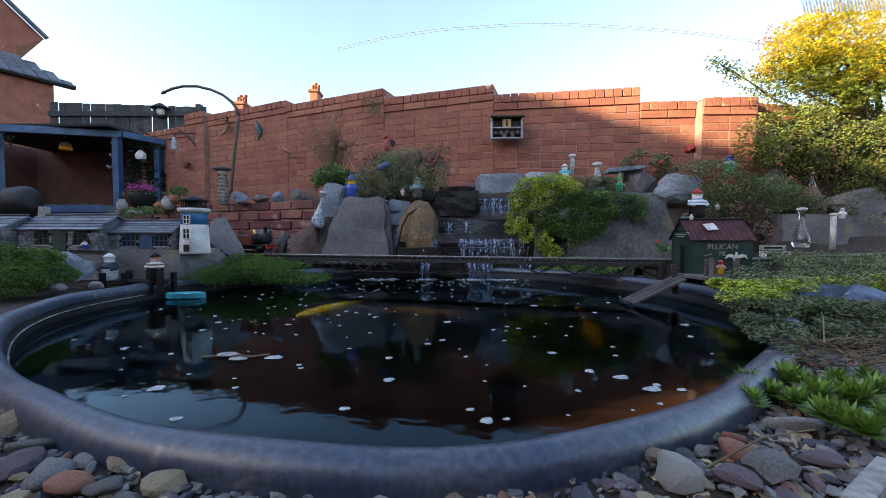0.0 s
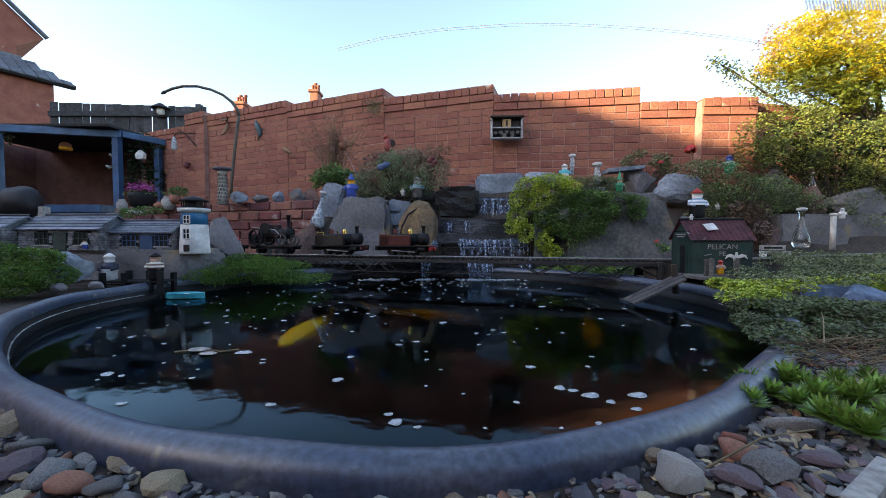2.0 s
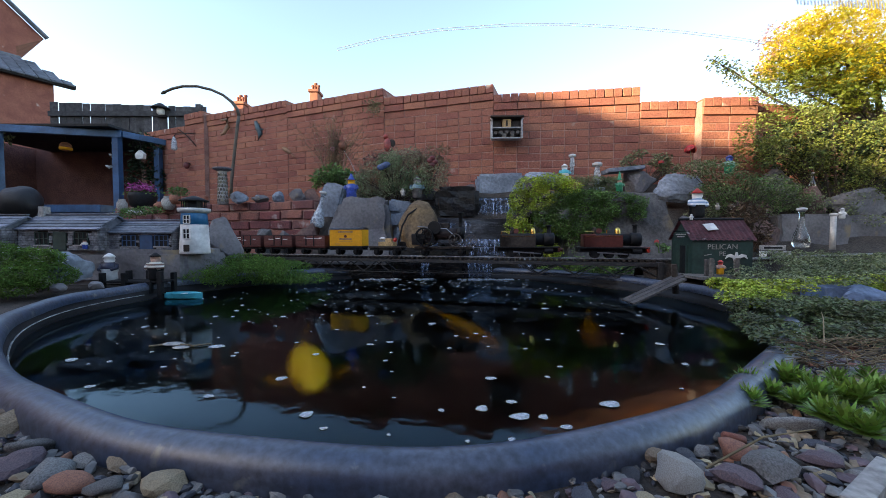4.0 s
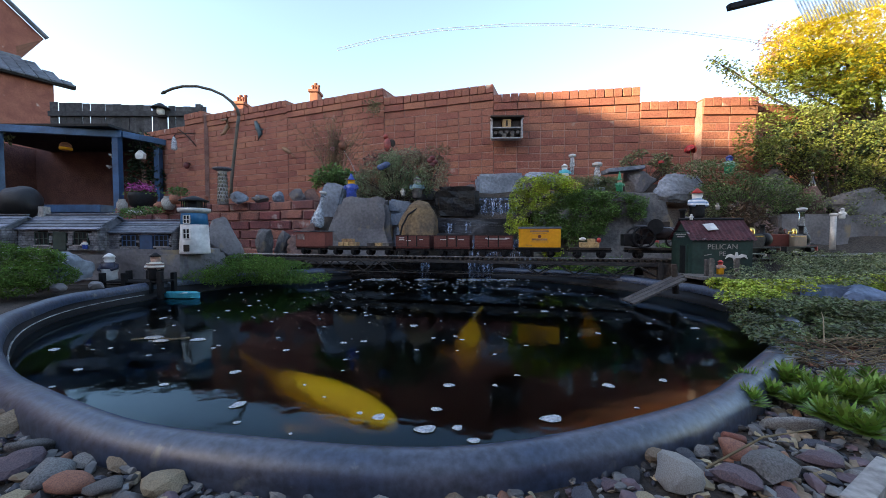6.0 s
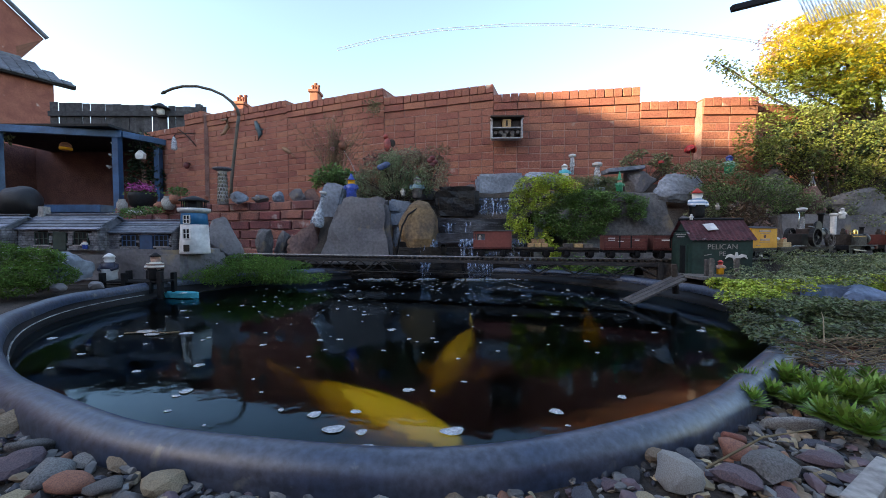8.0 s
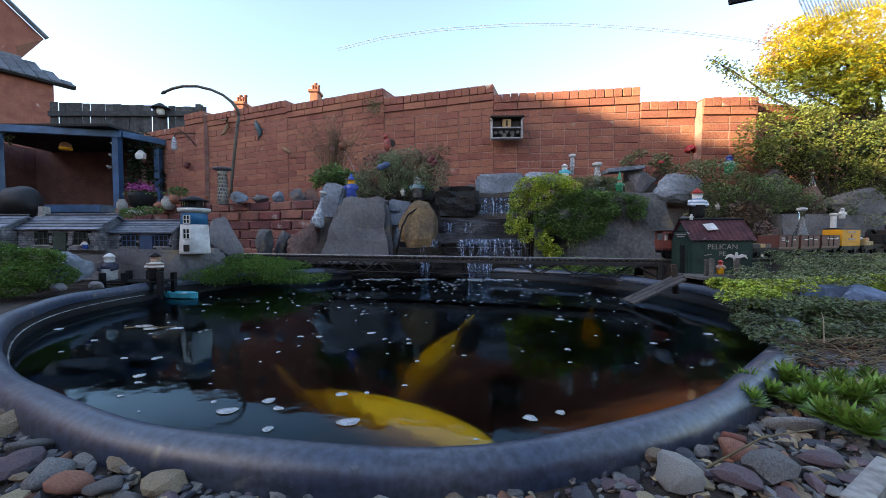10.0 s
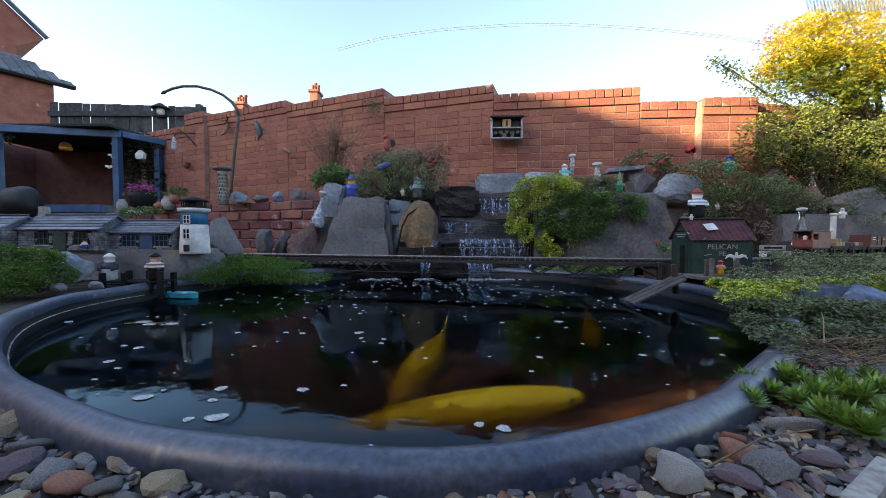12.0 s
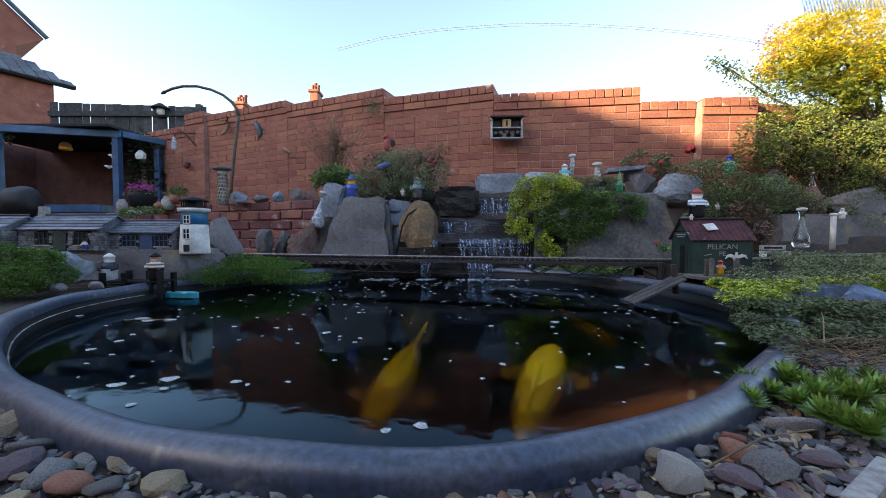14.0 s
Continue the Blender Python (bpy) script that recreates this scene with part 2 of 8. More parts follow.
# ---- mesh helpers ----
def leaves_mesh(name, pts, size, mat, parent=None, up=0.4, seed=1, lobes=1, length=1.6):
    """Many small folded leaves at the given points, each turned at random; up: how far they face the sky."""
    rng = np.random.default_rng(seed)
    pts = np.asarray(pts, float)
    n = len(pts)
    out_v, out_f = [], []
    nrm = rng.normal(size=(n, 3))
    nrm[:, 2] = np.abs(nrm[:, 2]) + up * 2
    nrm /= np.linalg.norm(nrm, axis=1)[:, None]
    ax = np.cross(nrm, rng.normal(size=(n, 3)))
    ax /= np.linalg.norm(ax, axis=1)[:, None] + 1e-9
    bx = np.cross(nrm, ax)
    sz = size * rng.uniform(0.6, 1.35, n)
    for k in range(lobes):
        a = (k - (lobes - 1) / 2) * 0.9
        d = ax * math.cos(a) + bx * math.sin(a)
        w = np.cross(nrm, d)
        L = (sz * length * 0.5 * (1 - 0.25 * abs(k - (lobes - 1) / 2)))[:, None]
        W = (sz * (0.5 if lobes == 1 else 0.27))[:, None]
        base = pts
        tip = pts + d * L * 2 - nrm * L * 0.25
        m1 = pts + d * L + w * W + nrm * W * 0.25
        m2 = pts + d * L - w * W + nrm * W * 0.25
        v = np.stack([base, m1, tip, m2], 1).reshape(-1, 3)
        o = len(out_v) and sum(len(q) for q in out_v)
        f = (np.arange(n)[:, None] * 4 + np.array([[0, 1, 2, 3]])) + o
        out_v.append(v)
        out_f.append(f)
    me = bpy.data.meshes.new(name)
    me.from_pydata(np.concatenate(out_v).tolist(), [], np.concatenate(out_f).tolist())
    me.materials.append(mat)
    ob = new(name, me)
    if parent is not None:
        ob.parent = parent
    return ob


def blob_points(blobs, n, seed, shell=0.55):
    """Points in a set of balls (x, y, z, rx, ry, rz), thicker towards their skins and clumped."""
    rng = np.random.default_rng(seed)
    vol = np.array([b[3] * b[4] * b[5] for b in blobs]) ** 0.67
    pick = rng.choice(len(blobs), n, p=vol / vol.sum())
    d = rng.normal(size=(n, 3))
    d /= np.linalg.norm(d, axis=1)[:, None]
    r = shell + (1.08 - shell) * rng.random(n) ** 0.6
    B = np.array(blobs, float)[pick]
    p = B[:, :3] + d * r[:, None] * B[:, 3:6]
    keep = np.array([noise.noise(Vector(q) * 9.0) > -0.22 for q in p])
    return p[keep]


def link(name, bm, mat, parent=None, smooth=False, pose_m=None):
    me = bpy.data.meshes.new(name)
    bm.normal_update()
    bm.to_mesh(me)
    bm.free()
    for p in me.polygons:
        p.use_smooth = smooth
    if mat:
        for mm in (mat if isinstance(mat, (list, tuple)) else (mat,)):
            me.materials.append(mm)
    ob = new(name, me)
    if parent is not None:
        ob.parent = parent
    if pose_m is not None:
        ob.matrix_basis = pose_m
    return ob


def part(name, bm, mat, parent, label="", smooth=False, pose_m=None):
    ob = link(name, bm, mat, parent, smooth, pose_m)
    if label:
        ob["label"] = label
    return ob


def thing(name, m, label, category, group="", kind=""):
    ob = new(name)
    ob.matrix_basis = m
    return tagged(ob, label, category, group, kind)


def bm_box(bm, size, centre=(0, 0, 0), rot=None, bevel=0.0):
    m = Matrix.Translation(centre) @ (rot if rot is not None else Matrix.Identity(4)) @ Matrix.Diagonal((*size, 1))
    g = bmesh.ops.create_cube(bm, size=1, matrix=m)
    if bevel:
        es = {e for v in g["verts"] for e in v.link_edges}
        bmesh.ops.bevel(bm, geom=list(es), offset=bevel, segments=2, affect="EDGES", profile=0.6)
    return bm


def box(size, centre=(0, 0, 0), rot=None, bevel=0.0):
    return bm_box(bmesh.new(), size, centre, rot, bevel)


def bm_cyl(bm, r1, r2, a, b, seg=16):
    a, b = Vector(a), Vector(b)
    d = b - a
    q = d.to_track_quat("Z", "Y").to_matrix().to_4x4()
    bmesh.ops.create_cone(bm, cap_ends=True, segments=seg, radius1=r1, radius2=max(r2, 1e-4), depth=d.length,
                          matrix=Matrix.Translation((a + b) / 2) @ q)
    return bm


def cyl(r1, r2, a, b, seg=16):
    return bm_cyl(bmesh.new(), r1, r2, a, b, seg)


def bm_tube(bm, pts, r, seg=8):
    """A round bar along a line of points; r is one radius, or one for each point."""
    pts = [Vector(p) for p in pts]
    rs = r if isinstance(r, (list, tuple)) else [r] * len(pts)
    rings = []
    for i, p in enumerate(pts):
        d = (pts[min(i + 1, len(pts) - 1)] - pts[max(i - 1, 0)]).normalized()
        q = d.to_track_quat("Z", "Y").to_matrix()
        rings.append([bm.verts.new(p + q @ Vector((math.cos(k * math.tau / seg), math.sin(k * math.tau / seg), 0)) * rs[i]) for k in range(seg)])
    for a, b in zip(rings, rings[1:]):
        for k in range(seg):
            bm.faces.new((a[k], a[(k + 1) % seg], b[(k + 1) % seg], b[k]))
    bm.faces.new(rings[0][::-1])
    bm.faces.new(rings[-1])
    return bm


def lathe(profile, seg=20, bm=None, centre=(0, 0, 0)):
    """A body of revolution round z from (radius, height) pairs."""
    bm = bm or bmesh.new()
    c = Vector(centre)
    rings = [[bm.verts.new(c + Vector((r * math.cos(k * math.tau / seg), r * math.sin(k * math.tau / seg), z))) for k in range(seg)] for r, z in profile]
    for a, b in zip(rings, rings[1:]):
        for k in range(seg):
            bm.faces.new((a[k], a[(k + 1) % seg], b[(k + 1) % seg], b[k]))
    bm.faces.new(rings[0][::-1])
    bm.faces.new(rings[-1])
    return bm


def ball(r, centre=(0, 0, 0), scale=(1, 1, 1), bm=None, u=14, v=9, rot=None):
    bm = bm or bmesh.new()
    m = Matrix.Translation(centre) @ (rot if rot is not None else Matrix.Identity(4)) @ Matrix.Diagonal((*scale, 1))
    bmesh.ops.create_uvsphere(bm, u_segments=u, v_segments=v, radius=r, matrix=m)
    return bm


def rock_bm(size, seed, rough=0.28, sub=3, flat=0.55):
    """A weathered boulder: a ball cut by random planes, then roughened."""
    rnd = random.Random(seed)
    bm = bmesh.new()
    bmesh.ops.create_icosphere(bm, subdivisions=sub, radius=1)
    planes = []
    for _ in range(11):
        d = Vector((rnd.gauss(0, 1), rnd.gauss(0, 1), rnd.gauss(0, 1))).normalized()
        planes.append((d, rnd.uniform(flat, 0.95)))
    off = Vector((rnd.uniform(-50, 50), rnd.uniform(-50, 50), rnd.uniform(-50, 50)))
    for v in bm.verts:
        p = v.co.copy()
        for d, h in planes:
            s = p.dot(d)
            if s > h:
                p -= d * (s - h) * 0.92
        p *= 1 + rough * 0.35 * noise.noise(p * 2.2 + off) + rough * 0.16 * noise.noise(p * 6 + off) + rough * 0.08 * noise.noise(p * 14 + off)
        v.co = Vector((p.x * size[0] / 2, p.y * size[1] / 2, p.z * size[2] / 2))
    return bm

# ---- ground, pond ----
SCUM = material("dried_scum", (0.34, 0.34, 0.33), 0.8, tint=(0.10, 0.10, 0.10), scale=30, fine=160, bump=0.2)
POND = Vector((-0.115, 1.285, 0.0))


POND_CURVE = (0.9673, -0.0078, 0.0529, 0.0116, 0.0391, -0.0053, 0.0028, 0.0039)


def pond_radius(a):
    """The moulded outline: bevelled across its left corner, drawn in towards the near end."""
    if math.sin(a) < 0:
        u = math.atan2(-math.sin(a), -math.cos(a))
        return sum(q * math.cos(k * u) for k, q in enumerate(POND_CURVE))
    c, s = abs(math.cos(a)), abs(math.sin(a))
    return ((c / (1.0646 if math.cos(a) < 0 else 1.0596)) ** 2 + (s / 0.966) ** 2) ** -0.5


def from_edge(x, y):
    """Distance outside the pond's edge."""
    dx, dy = x - POND.x, y - POND.y
    return math.hypot(dx, dy) - pond_radius(math.atan2(dy, dx))


def disc(bm, inset, z, seg=160):
    bm.faces.new([bm.verts.new((POND.x + (pond_radius(a) - inset) * math.cos(a), POND.y + (pond_radius(a) - inset) * math.sin(a), z)) for a in [k * math.tau / seg for k in range(seg)]])
    return bm


def ground_height(x, y):
    h = 0.032
    if y > 2.3:
        h += min(1, (y - 2.3) / 0.5) * 0.05
    if x > 0.8 and y > 0.6:
        h += min(1, (x - 0.8) / 0.8) * 0.025
    return h + 0.010 * noise.noise(Vector((x * 3, y * 3, 0)))


def build_ground():
    bm = bmesh.new()
    gaps = [0.02, 0.1, 0.2, 0.35, 0.6, 1.0, 1.6, 2.4, 4, 8, 30, 120, 600, 3000]
    rings = []
    for gap in gaps:
        ring = []
        for k in range(128):
            a = k * math.tau / 128
            r = gap + pond_radius(a)
            x, y = POND.x + r * math.cos(a), POND.y + r * math.sin(a)
            ring.append(bm.verts.new((x, y, ground_height(x, y))))
        rings.append(ring)
    for a, b in zip(rings, rings[1:]):
        for k in range(128):
            bm.faces.new((a[k], a[(k + 1) % 128], b[(k + 1) % 128], b[k]))
    ob = link("ground", bm, SOIL, smooth=True)
    tagged(ob, "dark bare garden soil round the pond", "ground", kind="structure")


def build_pond():
    pond = thing("pond_basin", Matrix.Translation(POND), "round black plastic pond basin with a rolled lip, sunk in gravel", "pond")
    seg = 160

    def spun(name, prof, floor, mat, label=""):
        bm = bmesh.new()
        rings = [[bm.verts.new(((r + pond_radius(k * math.tau / seg)) * math.cos(k * math.tau / seg), (r + pond_radius(k * math.tau / seg)) * math.sin(k * math.tau / seg), z + (0.002 * math.sin(k * 0.7) if z > 0.03 else 0))) for k in range(seg)] for r, z in prof]
        for a, b in zip(rings, rings[1:]):
            for k in range(seg):
                bm.faces.new((a[k], a[(k + 1) % seg], b[(k + 1) % seg], b[k]))
        if floor:
            bm.faces.new(rings[0][::-1])
        part(name, bm, mat, pond, label, smooth=True)

    spun("basin_wall", [(-0.42, -0.55), (-0.12, -0.50), (-0.05, -0.30), (-0.02, -0.06), (-0.012, 0.0), (-0.010, 0.022),
                        (-0.004, 0.024), (-0.004, 0.045)], True, BASIN)
    spun("lip", [(0.016 - 0.022 * math.cos(a), 0.044 + 0.022 * math.sin(a)) for a in [k * math.pi / 10 for k in range(-1, 11)]] + [(0.037, 0.0)], False, LINER, "rounded black plastic lip, blue with painted sky sheen")
    # pale water-line left on the inner wall
    for a0, a1 in ((172, 226), (316, 358)):
        pts = []
        for k in range(40):
            a = radians(a0 + (a1 - a0) * k / 39)
            r = pond_radius(a) - 0.0115
            pts.append((r * math.cos(a), r * math.sin(a), 0.022))
        part("scum_line", bm_tube(bmesh.new(), pts, [0.0016 + 0.0012 * noise.noise(Vector((k * 0.9, a0, 0))) for k in range(40)], 5), SCUM, pond, "pale dried water-line")
    bm = bmesh.new()
    disc(bm, 0.011, 0.0)
    water = link("water", bm, WATER)
    tagged(water, "dark brown pond water with a rippled mirror surface", "water", kind="structure")
    # cloudy layers, each uneven, that dim what lies deeper
    rng = np.random.default_rng(5)
    for z in (-0.028, -0.048, -0.068, -0.090, -0.115):
        me = bpy.data.meshes.new("murk")
        nx, ny, step = 135, 130, 0.0125
        xs, ys = np.meshgrid(-0.85 + np.arange(nx) * step, 0.34 + np.arange(ny) * step, indexing="ij")
        zs = z + rng.uniform(-0.0055, 0.0055, xs.shape)
        keep = np.array([[from_edge(x, y) < -0.035 for x, y in zip(a, b)] for a, b in zip(xs, ys)])
        i, j = np.meshgrid(np.arange(nx - 1), np.arange(ny - 1), indexing="ij")
        ok = keep[:-1, :-1] & keep[1:, :-1] & keep[:-1, 1:] & keep[1:, 1:]
        q = (i * ny + j)[ok]
        me.from_pydata(np.stack([xs, ys, zs], -1).reshape(-1, 3).tolist(), [], np.stack([q, q + ny, q + ny + 1, q + 1], 1).tolist())
        me.materials.append(MURK)
        new("murk", me).parent = water


# ---- walls ----
def brick_mesh(size, mat, bevel=0.004):
    bm = box(size)
    bmesh.ops.bevel(bm, geom=list(bm.edges), offset=bevel, segments=1, affect="EDGES")
    me = bpy.data.meshes.new("brick")
    bm.to_mesh(me)
    bm.free()
    me.materials.append(mat)
    return me


def joined(name, me_rows, parent, mat):
    """One mesh from many placed copies of small meshes."""
    vs, fs = [], []
    for me, m in me_rows:
        o = len(vs)
        vs += [tuple(m @ v.co) for v in me.vertices]
        fs += [tuple(o + i for i in p.vertices) for p in me.polygons]
    out = bpy.data.meshes.new(name)
    out.from_pydata(vs, [], fs)
    out.materials.append(mat)
    ob = new(name, out)
    ob.parent = parent
    tagged(ob, kind="stuff")
    return ob


WALL_NODES = [(-4.124, 5.2, 1.673, 0), (-3.271, 4.85, 1.794, 0.05), (-2.942, 4.70, 1.751, 0), (-1.723, 4.17, 1.692, 0), (-0.577, 3.69, 1.594, 0),
              (0.453, 3.35, 1.502, 0), (1.662, 3.18, 1.379, 0), (2.11, 3.15, 1.371, 0.09), (2.547, 3.14, 1.364, 0), (3.289, 3.3, 1.38, 0), (5.283, 3.6, 0, 0)]


def build_wall():
    wall = thing("wall_back", Matrix.Identity(4), "tall stepped red brick garden wall with brick-on-edge coping", "wall", kind="structure")
    rnd = random.Random(4)
    rest = []
    count = 0
    for i, ((x0, y0, top, proud), (x1, y1, _, _)) in enumerate(zip(WALL_NODES, WALL_NODES[1:])):
        d = Vector((x1 - x0, y1 - y0, 0))
        rot = Matrix.Rotation(math.atan2(d.y, d.x), 4, "Z")
        base = Matrix.Translation((x0, y0, 0)) @ rot @ Matrix.Translation((0, -proud, 0))
        L = d.length
        part("wall_core", box((L - 0.004, 0.19 + proud, top - 0.02), (L / 2, 0.099 + proud / 2, top / 2 - 0.01)), MORTAR, wall, pose_m=base)
        n = max(1, round(L / (0.30 if i < 3 else 0.235 if i == 3 else 0.215)))
        w = L / n
        full, half = brick_mesh((w - 0.006, 0.1, 0.0585), BRICK, 0.003), brick_mesh((w / 2 - 0.006, 0.1, 0.0585), BRICK, 0.003)
        long_c = brick_mesh((w - 0.006, 0.12, 0.060), BRICK, 0.002)
        nc = max(1, round(L / 0.072))
        edge = brick_mesh((L / nc - 0.005, 0.25, 0.072), BRICK, 0.003)
        apart = 4 <= i <= 7
        body_top = top - 0.074 - 0.065
        rows = int((body_top - 0.5) / 0.0645)
        places = []
        for r in range(rows):
            z = body_top - 0.0322 - r * 0.0645
            headers = rnd.random() < 0.18
            u = 0.0
            if r % 2 and not headers:
                places.append((half, w / 4, z))
                u = w / 2
            while u < L - 0.02:
                if headers or L - u < w * 0.75:
                    places.append((half, u + w / 4, z))
                    u += w / 2
                else:
                    places.append((full, u + w / 2, z))
                    u += w
        rowsm = [(me, base @ pose(u + rnd.uniform(-.001, .001), 0.05 + rnd.uniform(-.003, .002), z + rnd.uniform(-.0015, .0015), 0, 0, rnd.uniform(-.4, .4))) for me, u, z in places]
        rowsm += [(long_c, base @ pose(w * (k + 0.5), 0.047, top - 0.074 - 0.032)) for k in range(n)]
        rowsm += [(edge, base @ pose(L / nc * (k + 0.5), 0.105, top - 0.037 + rnd.uniform(-.002, .002), 0, rnd.uniform(-1, 1), rnd.uniform(-1, 1))) for k in range(nc)]
        for me, m in rowsm:
            if apart and count < 300 and m.translation.z > 0.7:
                ob = new("brick", me)
                ob.parent = wall
                ob.matrix_basis = m
                count += 1
            else:
                rest.append((me, m))
    joined("brickwork", rest, wall, BRICK)


def build_low_wall():
    wall = thing("wall_raised_bed", Matrix.Identity(4), "low wall of old mottled red bricks holding the raised bed", "wall", kind="structure")
    a, b = Vector((-3.167, 3.6, 0)), Vector((-0.97, 2.8, 0))
    d = b - a
    base = Matrix.Translation(a) @ Matrix.Rotation(math.atan2(d.y, d.x), 4, "Z")
    L, top = d.length, 0.521
    part("wall_core", box((L, 0.16, top - 0.01), (L / 2, 0.095, top / 2 - 0.005)), MORTAR, wall, pose_m=base)
    n = round(L / 0.222)
    w = L / n
    me, half = brick_mesh((w - 0.012, 0.1, 0.064), OLD_BRICK, 0.006), brick_mesh((w / 2 - 0.012, 0.1, 0.064), OLD_BRICK, 0.006)
    rnd = random.Random(8)
    for r in range(6):
        u = 0.0
        while u < L - 0.02:
            use = half if (u == 0 and r % 2) or L - u < w * 0.75 else me
            step = w / 2 if use is half else w
            ob = new("brick", use)
            ob.parent = wall
            ob.matrix_basis = base @ pose(u + step / 2, 0.05 + rnd.uniform(-.008, .004), top - 0.034 - r * 0.075 + rnd.uniform(-.003, .003), rnd.uniform(-2, 2), rnd.uniform(-1.2, 1.2), rnd.uniform(-2, 2))
            u += step


def bank_height(x, y):
    """The planted bank that climbs from the pond's far side to the wall."""
    t = max(0.0, min(1.0, (y - 2.42) / 0.75))
    if x > 1.2:
        return 0.09 + t * 0.62 + 0.04 * noise.noise(Vector((x * 4, y * 4, 3)))
    if x < -0.9:
        return 0.05 + (0.44 if y > 2.86 + (-0.95 - x) * 0.37 else 0.02)
    return 0.05 + max(0.0, min(1.0, (y - 2.5) / 0.4)) * 0.55 + 0.03 * noise.noise(Vector((x * 4, y * 4, 3)))


def build_bank():
    bm = bmesh.new()
    nx, ny = 110, 26
    grid = [[bm.verts.new((x, y, bank_height(x, y))) for y in [2.36 + j * 0.06 for j in range(ny)]] for x in [-3.4 + i * 0.07 for i in range(nx)]]
    for i in range(nx - 1):
        for j in range(ny - 1):
            bm.faces.new((grid[i][j], grid[i + 1][j], grid[i + 1][j + 1], grid[i][j + 1]))
    tagged(link("soil_bank", bm, SOIL, smooth=True), "dark planted soil bank rising to the brick wall", "bank", kind="structure")


def build_houses():
    # Unseen block left of view, placed to shade all but the wall's top right.
    side_block = thing("terrace_house", pose(-14, -4.0, 0), "unseen long brick block left of the garden, placed to shade it", "house")
    part("wall", box((4, 27, 5.71), (0, 0, 2.855)), BRICK, side_block)
    # Added wall, never in view, that cuts the skylight reaching the garden.
    home = thing("home", pose(2.5, -3.4, 0), "unseen brick wall behind the camera, added to block skylight", "house")
    part("wall", box((13, 0.3, 2.6)), BRICK, home, pose_m=pose(0, 0, 1.3))
    # house at the garden's far corner: a wall with a tiled lean-to, the gable rising behind it
    h = thing("corner_house", pose(-8.942, 9.0, 0, 0, 0, 59.5), "red brick house with a tiled lean-to at the garden corner", "house")
    eave = 3.768
    part("wall", box((4.0, 1.0, eave), (-2.25, 0.5, eave / 2)), BRICK, h)
    bm = bmesh.new()
    front = [(-4.2, 0), (-0.62, 0), (-0.62, 4.75), (-0.15, 5.12), (-2.4, 7.2), (-4.2, 5.5)]
    lo, hi = ([bm.verts.new((px, py, pz)) for px, pz in front] for py in (1.0, 5.0))
    bm.faces.new(lo)
    bm.faces.new(hi[::-1])
    for k in range(len(front)):
        bm.faces.new((lo[k], lo[(k + 1) % len(front)], hi[(k + 1) % len(front)], hi[k])[::-1])
    part("gable_wall", bm, BRICK, h)
    part("bargeboard", bm_tube(bmesh.new(), [(-0.10, 0.95, 5.14), (-2.4, 0.95, 7.26)], 0.05, 6), SLATE, h, "grey bargeboard")
    roof = part("roof", box((4.3, 0.12, 0.10), (-2.05, -0.10, eave + 0.02), bevel=0.02), BLACK, h, "black gutter under the lean-to roof")
    rnd = random.Random(2)
    tile = brick_mesh((0.20, 0.30, 0.035), SLATE, 0.010)
    rise = 0.62
    for r in range(5):
        f = r / 5
        for k in range(20):
            ob = new("tile", tile)
            ob.parent = roof
            ob.matrix_basis = pose(-0.02 - k * 0.205 - f * 0.52 - 0.1 * (r % 2), -0.06 + f * 1.05, eave + 0.10 + f * rise, 31, rnd.uniform(-4, 4), rnd.uniform(-1.5, 1.5))
    part("ridge", box((3.6, 0.12, 0.10), (-2.35, 1.02, eave + 0.10 + rise), bevel=0.03), SLATE, h)


def chimney(m, width, height, pots, label):
    c = thing("chimney", m, label, "chimney", "chimneys")
    part("stack", box((width, 0.5, height), (0, 0, -height / 2), bevel=0.02), BRICK, c)
    part("cap", box((width + 0.08, 0.6, 0.10), (0, 0, 0.05), bevel=0.02), BRICK, c)
    for k in range(pots):
        x = (k - (pots - 1) / 2) * width / max(pots, 1) * 1.0
        part("pot", lathe([(0.060, 0.06), (0.050, 0.26 + 0.08 * (k % 2)), (0.068, 0.28 + 0.08 * (k % 2)), (0.068, 0.33 + 0.08 * (k % 2)), (0.04, 0.33 + 0.08 * (k % 2))], 10), BRICK, c, pose_m=pose(x, 0, 0), smooth=True)
    return c


def build_chimneys():
    chimney(pose(-7.465, 14, 5.06), 0.36, 6.0, 4, "red brick chimney with four clay pots, beyond the wall")
    chimney(pose(-4.722, 14, 5.50), 0.30, 6.0, 3, "taller red brick chimney with clay pots, beyond the wall")


